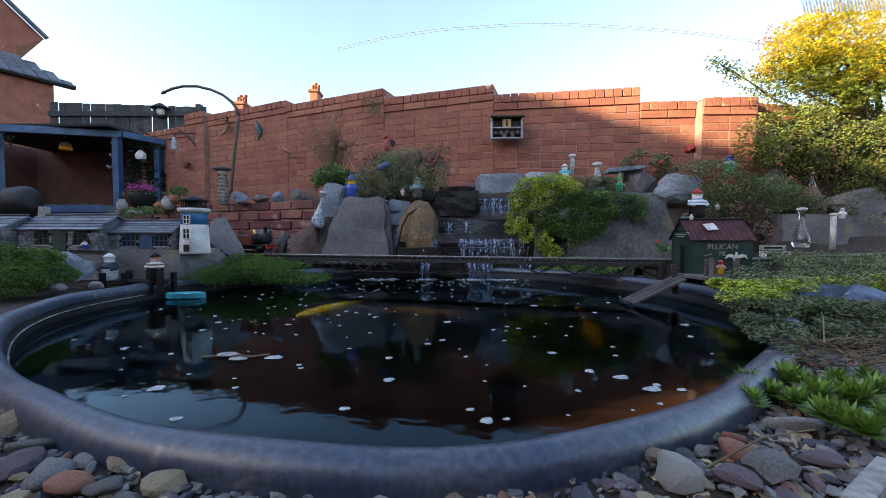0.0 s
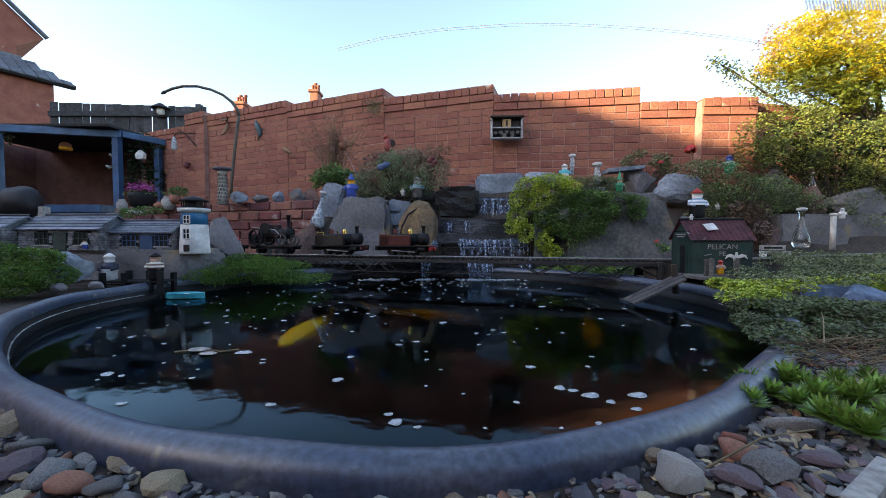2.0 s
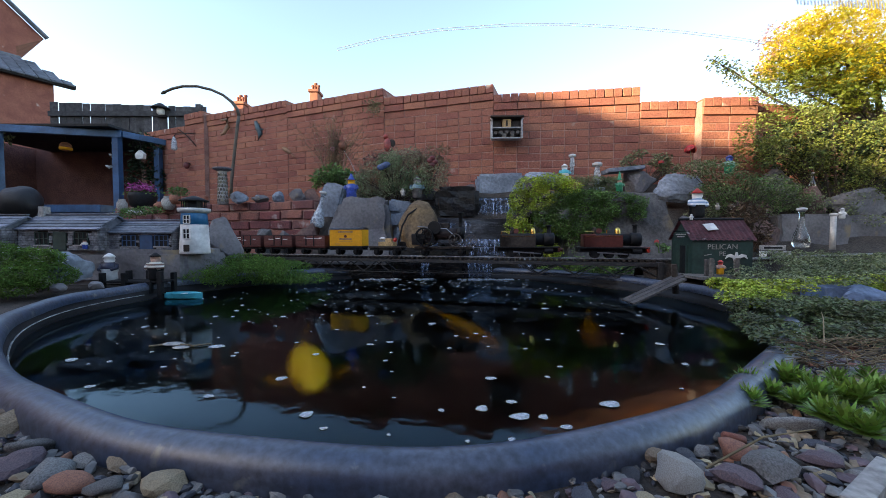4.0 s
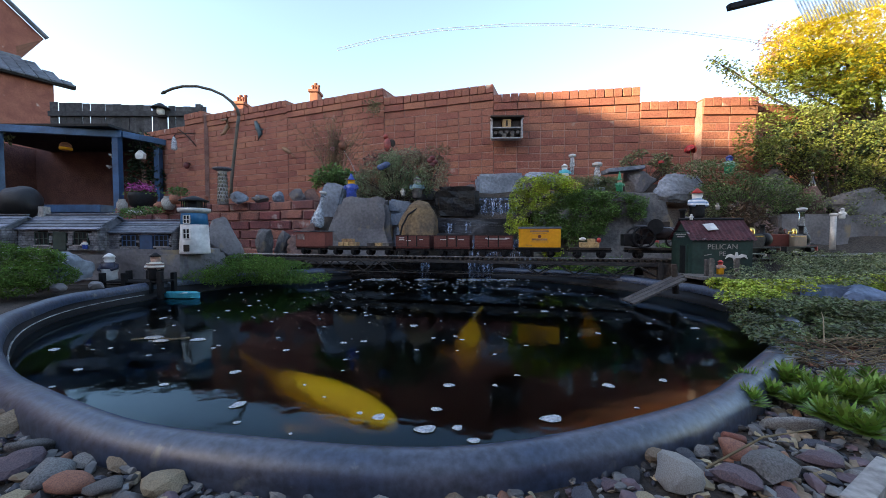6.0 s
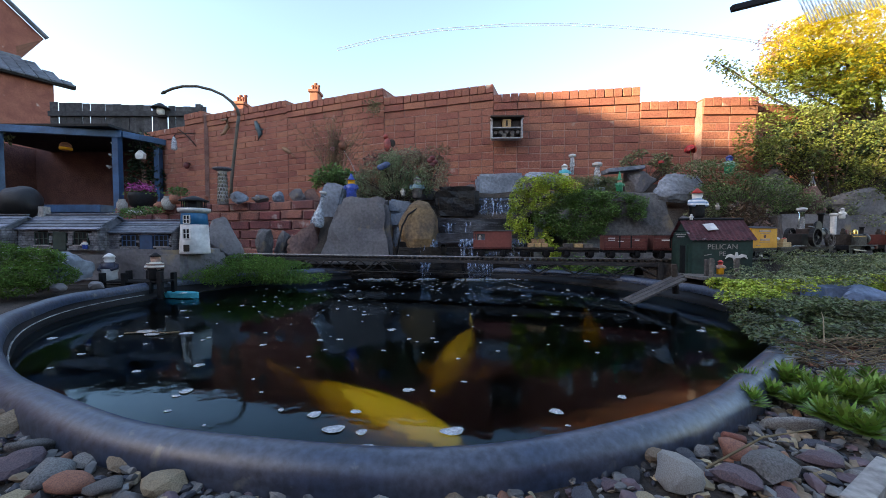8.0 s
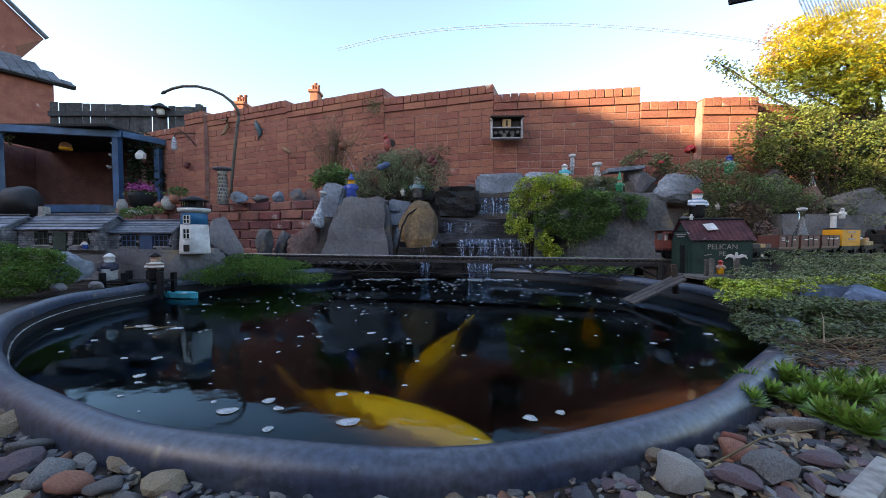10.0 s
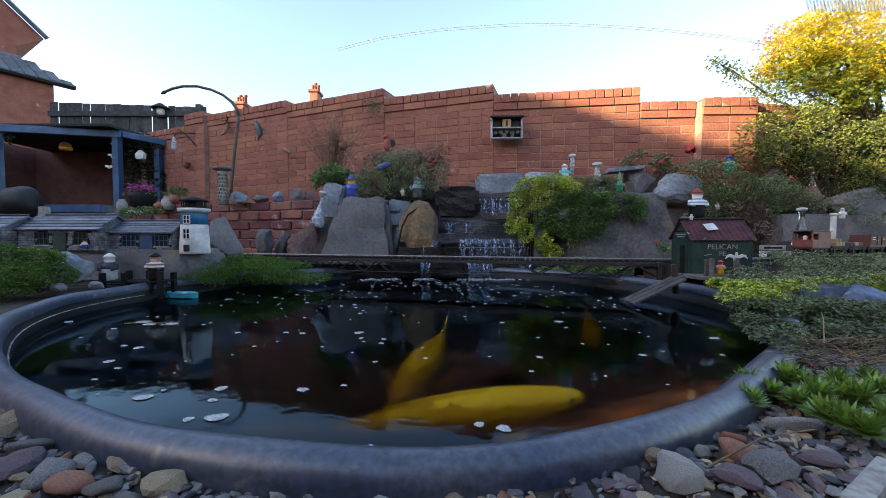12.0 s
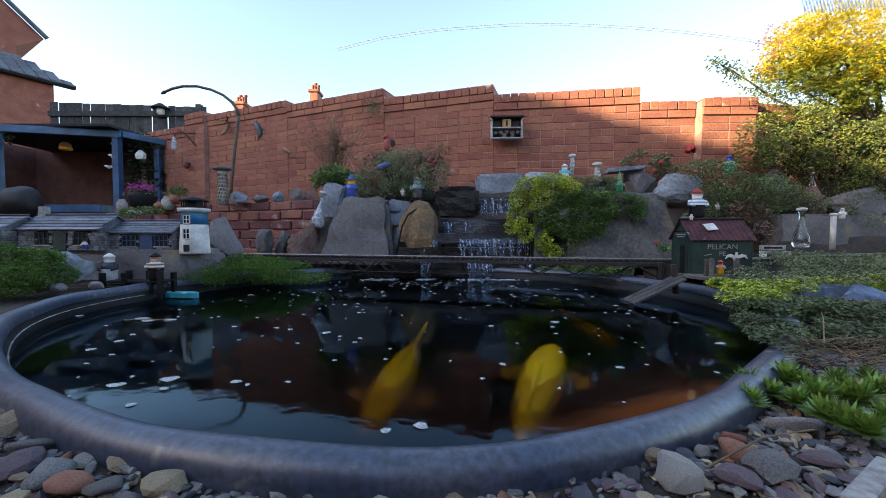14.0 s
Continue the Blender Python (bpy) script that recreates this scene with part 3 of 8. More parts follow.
def build_fence():
    Y = 7.0
    f = thing("fence", pose(0, Y, 0), "weathered dark board fence with gaps, along the garden's end", "fence")
    rnd = random.Random(6)
    x = -7.295
    end = -4.53
    while x < end:
        w = 0.145
        top = 2.738 + (2.644 - 2.738) * (x - -7.295) / (end - -7.295) + rnd.uniform(-.010, .008)
        part("board", box((w - rnd.choice((0.003, 0.003, 0.004, 0.005, 0.022)), 0.022, top), (0, 0, top / 2), bevel=0.004), FENCE_WOOD, f, pose_m=pose(x + w / 2, rnd.uniform(-.006, .006), 0, 0, rnd.uniform(-.4, .4), 0))
        x += w
    for z in (2.593, 2.124):
        part("rail", box((end - -7.295, 0.05, 0.09), ((end + -7.295) / 2, -0.035, z - 0.08)), FENCE_WOOD, f)
    part("post", box((0.09, 0.09, 2.686), (end, 0, 2.686 / 2)), FENCE_WOOD, f)
    lamp = thing("lantern", pose(-5.178, 6.9, 2.539), "domed metal lantern with a pale glass on the fence", "lantern")
    lamp.scale = (0.62, 0.62, 0.9)
    part("shade", lathe([(0.02, 0.16), (0.06, 0.15), (0.20, 0.08), (0.24, 0.06), (0.24, 0.045)], 18), BLACK, lamp, smooth=True)
    part("globe", lathe([(0.09, 0.05), (0.11, 0.0), (0.10, -0.05), (0.05, -0.08)], 16), WHITE, lamp, smooth=True)
    part("bracket", box((0.3, 0.12, 0.03), (0, 0.04, -0.095)), BLACK, lamp)


build_ground()
build_pond()
build_bank()
build_wall()
build_low_wall()
build_houses()
build_chimneys()
build_fence()

# ---- railway ----
BRIDGE_IRON = material("tarred_bridge_timber", (0.016, 0.015, 0.015), 0.6, tint=(0.028, 0.025, 0.022), scale=20, fine=110, bump=0.4)
RAIL_IRON = material("weathered_rail", (0.24, 0.23, 0.22), 0.5, metal=0.6, scale=20, fine=90, bump=0.1)
PATH = [(-6.0, 3.55), (-1.24, 2.30), (1.0, 1.73), (1.4, 1.74), (1.72, 1.90), (2.24, 2.13), (2.75, 2.32), (9.0, 4.6)]
RAIL = 0.145
VEHICLES = []


def path_curve():
    """Points along the track, rounded at its corners, with the distance run at each."""
    pts = [Vector(p) for p in PATH]
    for _ in range(4):
        q = [pts[0]]
        for a, b in zip(pts, pts[1:]):
            q += [a.lerp(b, 0.25), a.lerp(b, 0.75)]
        pts = q + [pts[-1]]
    run = [0.0]
    for a, b in zip(pts, pts[1:]):
        run.append(run[-1] + (b - a).length)
    return pts, run


TRACK, RUN = path_curve()


def on_track(s):
    for i in range(len(RUN) - 1):
        if RUN[i + 1] >= s:
            break
    f = (s - RUN[i]) / max(RUN[i + 1] - RUN[i], 1e-6)
    return TRACK[i].lerp(TRACK[i + 1], f)


def rail_pose(s, half=0.05, z=RAIL):
    a, b = on_track(s - half), on_track(s + half)
    c = (a + b) / 2
    return Matrix.Translation((c.x, c.y, z)) @ Matrix.Rotation(math.atan2(b.y - a.y, b.x - a.x), 4, "Z")


def build_track():
    track = thing("railway_track", Matrix.Identity(4), "narrow gauge model railway track on dark sleepers", "track")
    for side in (-1, 1):
        pts = []
        for k in range(120):
            m = rail_pose(3.0 + k * 0.06)
            pts.append(m @ Vector((0, side * 0.0225, -0.004)))
        part("rail", bm_tube(bmesh.new(), pts, 0.0028, 6), RAIL_IRON, track, "dull steel rail")
    me = brick_mesh((0.014, 0.085, 0.010), DARK_WOOD, 0.002)
    for k in range(230):
        ob = new("sleeper", me)
        ob.parent = track
        ob.matrix_basis = rail_pose(3.6 + k * 0.026) @ Matrix.Translation((0, 0, -0.0125))
    bm = bmesh.new()
    prev = None
    for k in range(60):
        m = rail_pose(7.16 + k * 0.07)
        row = [bm.verts.new(m @ Vector((0, s, z))) for s, z in ((-0.07, -0.09), (-0.05, -0.018), (0.05, -0.018), (0.07, -0.09))]
        if prev:
            for a in range(3):
                bm.faces.new((prev[a], row[a], row[a + 1], prev[a + 1]))
        prev = row
    part("track_bed", bm, SOIL, track, "dark earth bed")
    bm = bmesh.new()
    prev = None
    for k in range(40):
        m = rail_pose(2.6 + k * 0.058)
        row = [bm.verts.new(m @ Vector((0, s, z))) for s, z in ((-0.07, -0.10), (-0.05, -0.018), (0.05, -0.018), (0.07, -0.10))]
        if prev:
            for a in range(3):
                bm.faces.new((prev[a], row[a], row[a + 1], prev[a + 1]))
        prev = row
    part("track_bed", bm, STONE, track)


def build_bridge():
    a, b = Vector((-1.18, 2.284, 0)), Vector((1.02, 1.728, 0))
    d = b - a
    L = d.length
    br = thing("truss_bridge", Matrix.Translation((a.x, a.y, RAIL)) @ Matrix.Rotation(math.atan2(d.y, d.x), 4, "Z"), "long dark timber and iron truss bridge over the pond", "bridge")
    part("deck", box((L, 0.10, 0.008), (L / 2, 0, -0.0225)), BRIDGE_IRON, br)
    for side in (-0.048, 0.048):
        part("top_chord", box((L, 0.007, 0.014), (L / 2, side, -0.028), bevel=0.001), BRIDGE_IRON, br)
        part("bottom_chord", box((L - 0.2, 0.005, 0.004), (L / 2, side, -0.088)), BRIDGE_IRON, br)
        # two braced spans, with an open stretch between them before the fall
        for start, end, n in ((0.105, 0.41, 9), (0.715, 0.99, 7)):
            for k in range(n):
                x0, x1 = (L * (start + (end - start) * (k + d) / n) for d in (0, 1))
                z0, z1 = (-0.034, -0.087) if k % 2 == 0 else (-0.087, -0.034)
                part("brace", bm_tube(bmesh.new(), [(x0, side, z0), (x1, side, z1)], 0.0036, 5), BRIDGE_IRON, br)
    for x in (0.02, L - 0.02):
        part("end_post", box((0.022, 0.12, 0.15), (x, 0, -0.092), bevel=0.002), BRIDGE_IRON, br)
    for k in range(16):
        part("cross_beam", box((0.006, 0.1, 0.005), (0.1 + k * (L - 0.2) / 15, 0, -0.088)), BRIDGE_IRON, br)


def wheelset(parent, x, r=0.017, mat=None, gauge=0.0225, spokes=0):
    bm = bmesh.new()
    bm_cyl(bm, 0.003, 0.003, (x, -gauge, r), (x, gauge, r), 8)
    part("axle", bm, STEEL, parent)
    for s in (-1, 1):
        bm = bmesh.new()
        bm_cyl(bm, r, r, (x, s * (gauge - 0.004), r), (x, s * (gauge + 0.004), r), 18)
        bm_cyl(bm, r + 0.0025, r + 0.0025, (x, s * (gauge - 0.006), r), (x, s * (gauge - 0.004), r), 18)
        part("wheel", bm, mat or BLACK, parent)


def chassis(parent, length, mat, wheels=(-0.055, 0.055), width=0.085):
    part("floor", box((length, width, 0.010), (0, 0, 0.044), bevel=0.001), mat, parent)
    for s in (-1, 1):
        part("sole_bar", box((length, 0.008, 0.014), (0, s * width * 0.36, 0.033)), BLACK, parent)
        for x in wheels:
            part("axle_box", box((0.018, 0.008, 0.024), (x, s * width * 0.40, 0.022), bevel=0.002), BLACK, parent)
    for x in wheels:
        wheelset(parent, x)
    for s in (-1, 1):
        part("coupling", box((0.014, 0.010, 0.006), (s * (length / 2 + 0.006), 0, 0.034)), BLACK, parent)


def planked_side(parent, name, length, z0, z1, y, mat, planks=4):
    h = (z1 - z0) / planks
    for k in range(planks):
        part(name, box((length, 0.006, h - 0.0012), (0, y, z0 + (k + 0.5) * h), bevel=0.0008), mat, parent)


def open_wagon(offset, marks):
    w = thing("open_wagon", Matrix.Identity(4), "oxide red planked open wagon with white markings", "wagon", "open wagons of the train")
    chassis(w, 0.19, MAROON)
    for s in (-1, 1):
        planked_side(w, "side_plank", 0.19, 0.049, 0.108, s * 0.042, RUST_RED)
        part("end_board", box((0.006, 0.078, 0.059), (s * 0.092, 0, 0.0785), bevel=0.001), RUST_RED, w)
        part("door_strap", box((0.006, 0.003, 0.056), (-0.025, s * 0.046, 0.078)), BLACK, w)
        part("door_strap", box((0.006, 0.003, 0.056), (0.025, s * 0.046, 0.078)), BLACK, w)
        part("capping", box((0.19, 0.009, 0.003), (0, s * 0.042, 0.1095)), BLACK, w)
    for x, z, l in marks:
        part("marking", box((l, 0.0012, 0.004), (x, -0.0456, z)), WHITE, w, "white painted bar")
    VEHICLES.append((w, offset))


def flat_wagon(offset, load, label):
    w = thing("flat_wagon", Matrix.Identity(4), label, "wagon", "flat wagons of the train")
    chassis(w, 0.185, DARK_WOOD)
    rnd = random.Random(int(abs(offset) * 100))
    if load == "crates":
        for k in range(3):
            for j in range(2):
                part("crate", box((0.030, 0.034, 0.020), (-0.02 + k * 0.034, (j - 0.5) * 0.036, 0.0595), None, 0.0015), PALE_WOOD, w, "pale wooden crate")
        for k in range(2):
            part("crate", box((0.030, 0.036, 0.020), (-0.002 + k * 0.034, -0.01, 0.080), None, 0.0015), PALE_WOOD, w)
    elif load == "low":
        for k in range(3):
            part("crate", box((0.040, 0.06, 0.018), (-0.045 + k * 0.046, 0, 0.0585), None, 0.0015), GREY_WOOD if k != 1 else PALE_WOOD, w)
    else:
        part("crate", box((0.085, 0.06, 0.024), (0.0, 0, 0.0615), None, 0.002), PALE_WOOD, w)
        part("crate", box((0.034, 0.036, 0.018), (0.01, 0, 0.0825), None, 0.002), PALE_WOOD, w)
        part("ornament", ball(0.011, (0.045, 0, 0.084), (1, 1, 1.2), u=10, v=7), RED_PAINT, w, "red and white ornament", smooth=True)
        part("ornament", ball(0.011, (-0.03, 0, 0.090), (1.6, 1, 0.8), u=10, v=7), WHITE, w, "white ornament", smooth=True)
    VEHICLES.append((w, offset))


def yellow_van(offset):
    w = thing("box_van", Matrix.Identity(4), "bright yellow box van with red-brown signwriting and grey roof", "wagon")
    chassis(w, 0.20, BLACK)
    part("body", box((0.20, 0.085, 0.092), (0, 0, 0.095), bevel=0.002), YELLOW, w)
    bm = bmesh.new()
    n = 8
    ring = [(-0.046 + 0.092 * k / n, 0.142 + 0.010 * math.sin(math.pi * k / n)) for k in range(n + 1)]
    lo = [[bm.verts.new((x, y, z + dz)) for y, z in ring] for x, dz in ((-0.104, 0), (0.104, 0))]
    for k in range(n):
        bm.faces.new((lo[0][k], lo[1][k], lo[1][k + 1], lo[0][k + 1]))
    bmesh.ops.solidify(bm, geom=list(bm.faces), thickness=0.003)
    part("roof", bm, SLATE, w, "grey curved roof")
    for s in (-1, 1):
        y = s * 0.0433
        for x, z, l, hh in ((0, 0.128, 0.09, 0.009), (0, 0.116, 0.07, 0.0025), (0, 0.088, 0.075, 0.010), (0, 0.076, 0.085, 0.0025), (-0.05, 0.060, 0.03, 0.003)):
            part("signwriting", box((l, 0.0012, hh), (x, y, z)), COPPER, w, "red-brown bar of lettering")
        bm = lathe([(0.0015, -0.0006), (0.009, -0.0006), (0.009, 0.0006), (0.0015, 0.0006)], 6)
        part("emblem", bm, RUST_RED, w, "small dark red emblem", pose_m=pose(0, y, 0.103, 90, 0, 0))
    VEHICLES.append((w, offset))


def brake_van(offset):
    w = thing("brake_van", Matrix.Identity(4), "oxide red brake van with an open rear platform", "wagon")
    chassis(w, 0.19, MAROON)
    x0, x1 = -0.095, 0.095
    part("body", box((0.132, 0.085, 0.080), (0.029, 0, 0.089), bevel=0.0015), BRAKE_RED, w)
    for s in (-1, 1):
        part("platform_side", box((0.058, 0.005, 0.036), (-0.066, s * 0.040, 0.067)), BRAKE_RED, w)
        part("platform_post", box((0.006, 0.006, 0.08), (-0.092, s * 0.039, 0.089)), BRAKE_RED, w)
        part("head_board", box((0.058, 0.005, 0.012), (-0.066, s * 0.040, 0.123)), BRAKE_RED, w)
    part("platform_end", box((0.005, 0.08, 0.036), (-0.093, 0, 0.067)), BRAKE_RED, w)
    part("roof", box((0.208, 0.098, 0.005), (0, 0, 0.1325), bevel=0.002), SLATE, w, "pale edged flat roof")
    part("guard", lathe([(0.010, 0.05), (0.012, 0.075), (0.008, 0.09), (0.010, 0.10), (0.004, 0.108)], 10), WHITE, w, "small white figure shape", pose_m=pose(-0.066, 0, 0), smooth=True)
    VEHICLES.append((w, offset))


def locomotive(offset, mat, buffer, label, cab_back):
    """A saddle-less side tank engine: frames, tanks, boiler, smokebox, chimney, dome, bunker, rods."""
    e = thing("locomotive", Matrix.Identity(4), label, "locomotive", "locomotives of the train")
    part("frame", box((0.30, 0.05, 0.020), (0, 0, 0.036), bevel=0.001), BLACK, e)
    part("footplate", box((0.315, 0.10, 0.006), (0, 0, 0.049), bevel=0.001), BLACK, e)
    for s in (-1, 1):
        part("side_tank", box((0.175, 0.026, 0.058), (-0.045, s * 0.036, 0.081), bevel=0.003), mat, e)
        part("tank_lining", box((0.155, 0.001, 0.0015), (-0.045, s * 0.0496, 0.104)), BRASS, e)
        part("connecting_rod", box((0.135, 0.004, 0.006), (0.0, s * 0.036, 0.022), Matrix.Rotation(0.06, 4, "Y"), 0.001), STEEL, e)
        part("cylinder", cyl(0.014, 0.014, (0.085, s * 0.036, 0.033), (0.125, s * 0.036, 0.033), 14), BLACK, e)
    for x in (-0.075, -0.01, 0.055):
        wheelset(e, x, 0.020)
    part("cab", box((0.055, 0.098, 0.062), (-0.105, 0, 0.083), bevel=0.003), mat, e)
    part("cab_fittings", bm_cyl(bmesh.new(), 0.013, 0.013, (-0.055, -0.004, 0.130), (-0.055, 0.004, 0.130), 16), RUST_RED, e, "round cab fitting")
    part("cab_rail", bm_tube(bmesh.new(), [(-0.125, -0.04, 0.114), (-0.125, -0.04, 0.126), (-0.085, -0.04, 0.126), (-0.085, -0.04, 0.114)], 0.002, 6), BRASS, e)
    part("driver", lathe([(0.012, 0.112), (0.013, 0.126), (0.007, 0.136), (0.009, 0.142), (0.004, 0.150)], 10), DARK_WOOD, e, "small dark figure shape", pose_m=pose(-0.075, 0.01, 0), smooth=True)
    part("boiler", cyl(0.030, 0.030, (-0.08, 0, 0.088), (0.085, 0, 0.088), 24), BLACK, e, smooth=True)
    part("smokebox", lathe([(0.020, -0.002), (0.033, 0.0), (0.033, 0.045), (0.029, 0.049), (0.010, 0.052)], 24), BLACK, e, "black smokebox", pose_m=pose(0.082, 0, 0.088, 0, 90, 0), smooth=True)
    part("dome", lathe([(0.015, 0.108), (0.013, 0.116), (0.013, 0.132), (0.010, 0.141), (0.004, 0.146)], 18), BRASS, e, "polished brass dome", pose_m=pose(0.028, 0, 0), smooth=True)
    part("chimney", lathe([(0.016, 0.112), (0.010, 0.120), (0.0095, 0.152), (0.013, 0.154), (0.013, 0.160), (0.009, 0.160)], 16), BLACK, e, pose_m=pose(0.105, 0, 0), smooth=True)
    part("whistle", bm_cyl(bmesh.new(), 0.003, 0.003, (-0.02, 0, 0.11), (-0.02, 0, 0.135), 8), BRASS, e)
    part("front_beam", box((0.010, 0.10, 0.026), (0.152, 0, 0.040), bevel=0.002), buffer, e, "bright red buffer beam" if buffer is RED_PAINT else "dark buffer beam")
    part("rear_beam", box((0.010, 0.10, 0.026), (-0.152, 0, 0.040), bevel=0.002), BLACK, e)
    part("buffer", bm_cyl(bmesh.new(), 0.008, 0.010, (0.155, 0, 0.036), (0.172, 0, 0.036), 12), buffer, e)
    VEHICLES.append((e, offset))


def spoked_wheel(parent, centre, r, width, mat):
    bm = bmesh.new()
    seg = 20
    ring = []
    for rr, y in ((r, -width / 2), (r, width / 2), (r * 0.86, width / 2), (r * 0.86, -width / 2)):
        ring.append([bm.verts.new((centre[0] + rr * math.cos(k * math.tau / seg), centre[1] + y, centre[2] + rr * math.sin(k * math.tau / seg))) for k in range(seg)])
    for a, b in zip(ring, ring[1:] + ring[:1]):
        for k in range(seg):
            bm.faces.new((a[k], a[(k + 1) % seg], b[(k + 1) % seg], b[k]))
    for k in range(7):
        a = k * math.tau / 7
        bm_tube(bm, [centre, (centre[0] + r * 0.9 * math.cos(a), centre[1], centre[2] + r * 0.9 * math.sin(a))], r * 0.055, 5)
    bm_cyl(bm, r * 0.18, r * 0.18, (centre[0], centre[1] - width * 0.6, centre[2]), (centre[0], centre[1] + width * 0.6, centre[2]), 10)
    part("wheel", bm, mat, parent)


def traction_engine(offset):
    w = thing("traction_engine_wagon", Matrix.Identity(4), "flat wagon carrying a dark model traction engine with spoked wheels", "wagon")
    chassis(w, 0.30, DARK_WOOD, (-0.10, 0.10))
    wagon_parts = list(w.children)
    part("boiler", cyl(0.023, 0.023, (-0.05, 0, 0.098), (0.075, 0, 0.102), 18), MAROON_BLACK, w, "dark brown engine boiler", smooth=True)
    part("firebox", box((0.045, 0.042, 0.060), (-0.055, 0, 0.092), bevel=0.006), MAROON_BLACK, w)
    part("smokebox", cyl(0.025, 0.025, (0.060, 0, 0.104), (0.085, 0, 0.104), 18), BLACK, w, smooth=True)
    part("funnel", lathe([(0.009, 0.118), (0.0075, 0.13), (0.0085, 0.178), (0.012, 0.180), (0.012, 0.187), (0.006, 0.187)], 14), BLACK, w, "tall black funnel", pose_m=pose(0.070, 0, 0), smooth=True)
    part("cylinder_block", box((0.05, 0.026, 0.022), (0.0, 0, 0.132), bevel=0.003), DARK_WOOD, w)
    part("flywheel", bm_cyl(bmesh.new(), 0.026, 0.026, (-0.03, -0.034, 0.125), (-0.03, -0.026, 0.125), 20), BLACK, w)
    part("tender", box((0.05, 0.044, 0.045), (-0.105, 0, 0.078), bevel=0.004), BLACK, w)
    for s in (-1, 1):
        spoked_wheel(w, (-0.070, s * 0.040, 0.049 + 0.038), 0.038, 0.014, BLACK)
        spoked_wheel(w, (0.055, s * 0.034, 0.049 + 0.026), 0.026, 0.010, SLIP_WOOD)
    spoked_wheel(w, (0.115, -0.02, 0.049 + 0.024), 0.024, 0.008, SLIP_WOOD)
    part("rod", bm_tube(bmesh.new(), [(-0.10, -0.03, 0.13), (0.02, -0.03, 0.12), (0.055, -0.034, 0.09)], 0.002, 6), STEEL, w)
    grow = Matrix.Translation((0, 0, 0.049)) @ Matrix.Scale(1.32, 4) @ Matrix.Translation((0, 0, -0.049))
    for ob in w.children:
        if ob not in wagon_parts:
            ob.matrix_basis = grow @ ob.matrix_basis
    VEHICLES.append((w, offset))


def build_train():
    locomotive(1.385, MAROON, RED_PAINT, "maroon tank locomotive with brass dome and red buffer beam", 0)
    locomotive(0.99, DARK_WOOD, MAROON, "dark brown tank locomotive with a brass dome", 0)
    traction_engine(0.555)
    flat_wagon(0.235, "mixed", "flat wagon loaded with a crate and small ornaments")
    yellow_van(0.0)
    open_wagon(-0.225, [(-0.03, 0.094, 0.02), (0.07, 0.094, 0.02), (0.02, 0.090, 0.1)])
    open_wagon(-0.440, [(-0.045, 0.086, 0.035), (0.05, 0.086, 0.03), (0.0, 0.091, 0.03)])
    open_wagon(-0.655, [(-0.06, 0.095, 0.03), (-0.02, 0.08, 0.025), (0.05, 0.086, 0.02), (-0.06, 0.085, 0.03)])
    flat_wagon(-0.86, "low", "flat wagon with low grey and pale crates")
    flat_wagon(-1.065, "crates", "flat wagon stacked with pale wooden crates")
    brake_van(-1.275)


# the yellow van's place along the track, second by second
YELLOW_RUN = [(0, 3.595), (1.5, 4.33), (2.6, 4.93), (3.0, 5.14), (5.3, 6.31), (5.5, 6.43), (6.1, 6.752), (6.5, 6.997), (7.5, 7.482), (8.2, 7.845), (10.9, 9.00), (11.5, 9.352), (12.2, 9.66), (12.8, 9.96), (13.4, 10.307), (14.0, 10.62)]


def yellow_at(t):
    return float(np.interp(t, [r[0] for r in YELLOW_RUN], [r[1] for r in YELLOW_RUN]))


build_track()
build_bridge()
build_train()

# ---- pond life ----
FISH, TAILS, FLOATS, SWAYING = [], [], [], []


def fan(points, thick=0.002):
    """A thin fin from its outline in the xz plane."""
    bm = bmesh.new()
    f = bm.faces.new([bm.verts.new((x, 0, z)) for x, z in points])
    g = bmesh.ops.extrude_face_region(bm, geom=[f])
    bmesh.ops.translate(bm, verts=[v for v in g["geom"] if isinstance(v, bmesh.types.BMVert)], vec=(0, thick, 0))
    bmesh.ops.recalc_face_normals(bm, faces=bm.faces)
    return bm


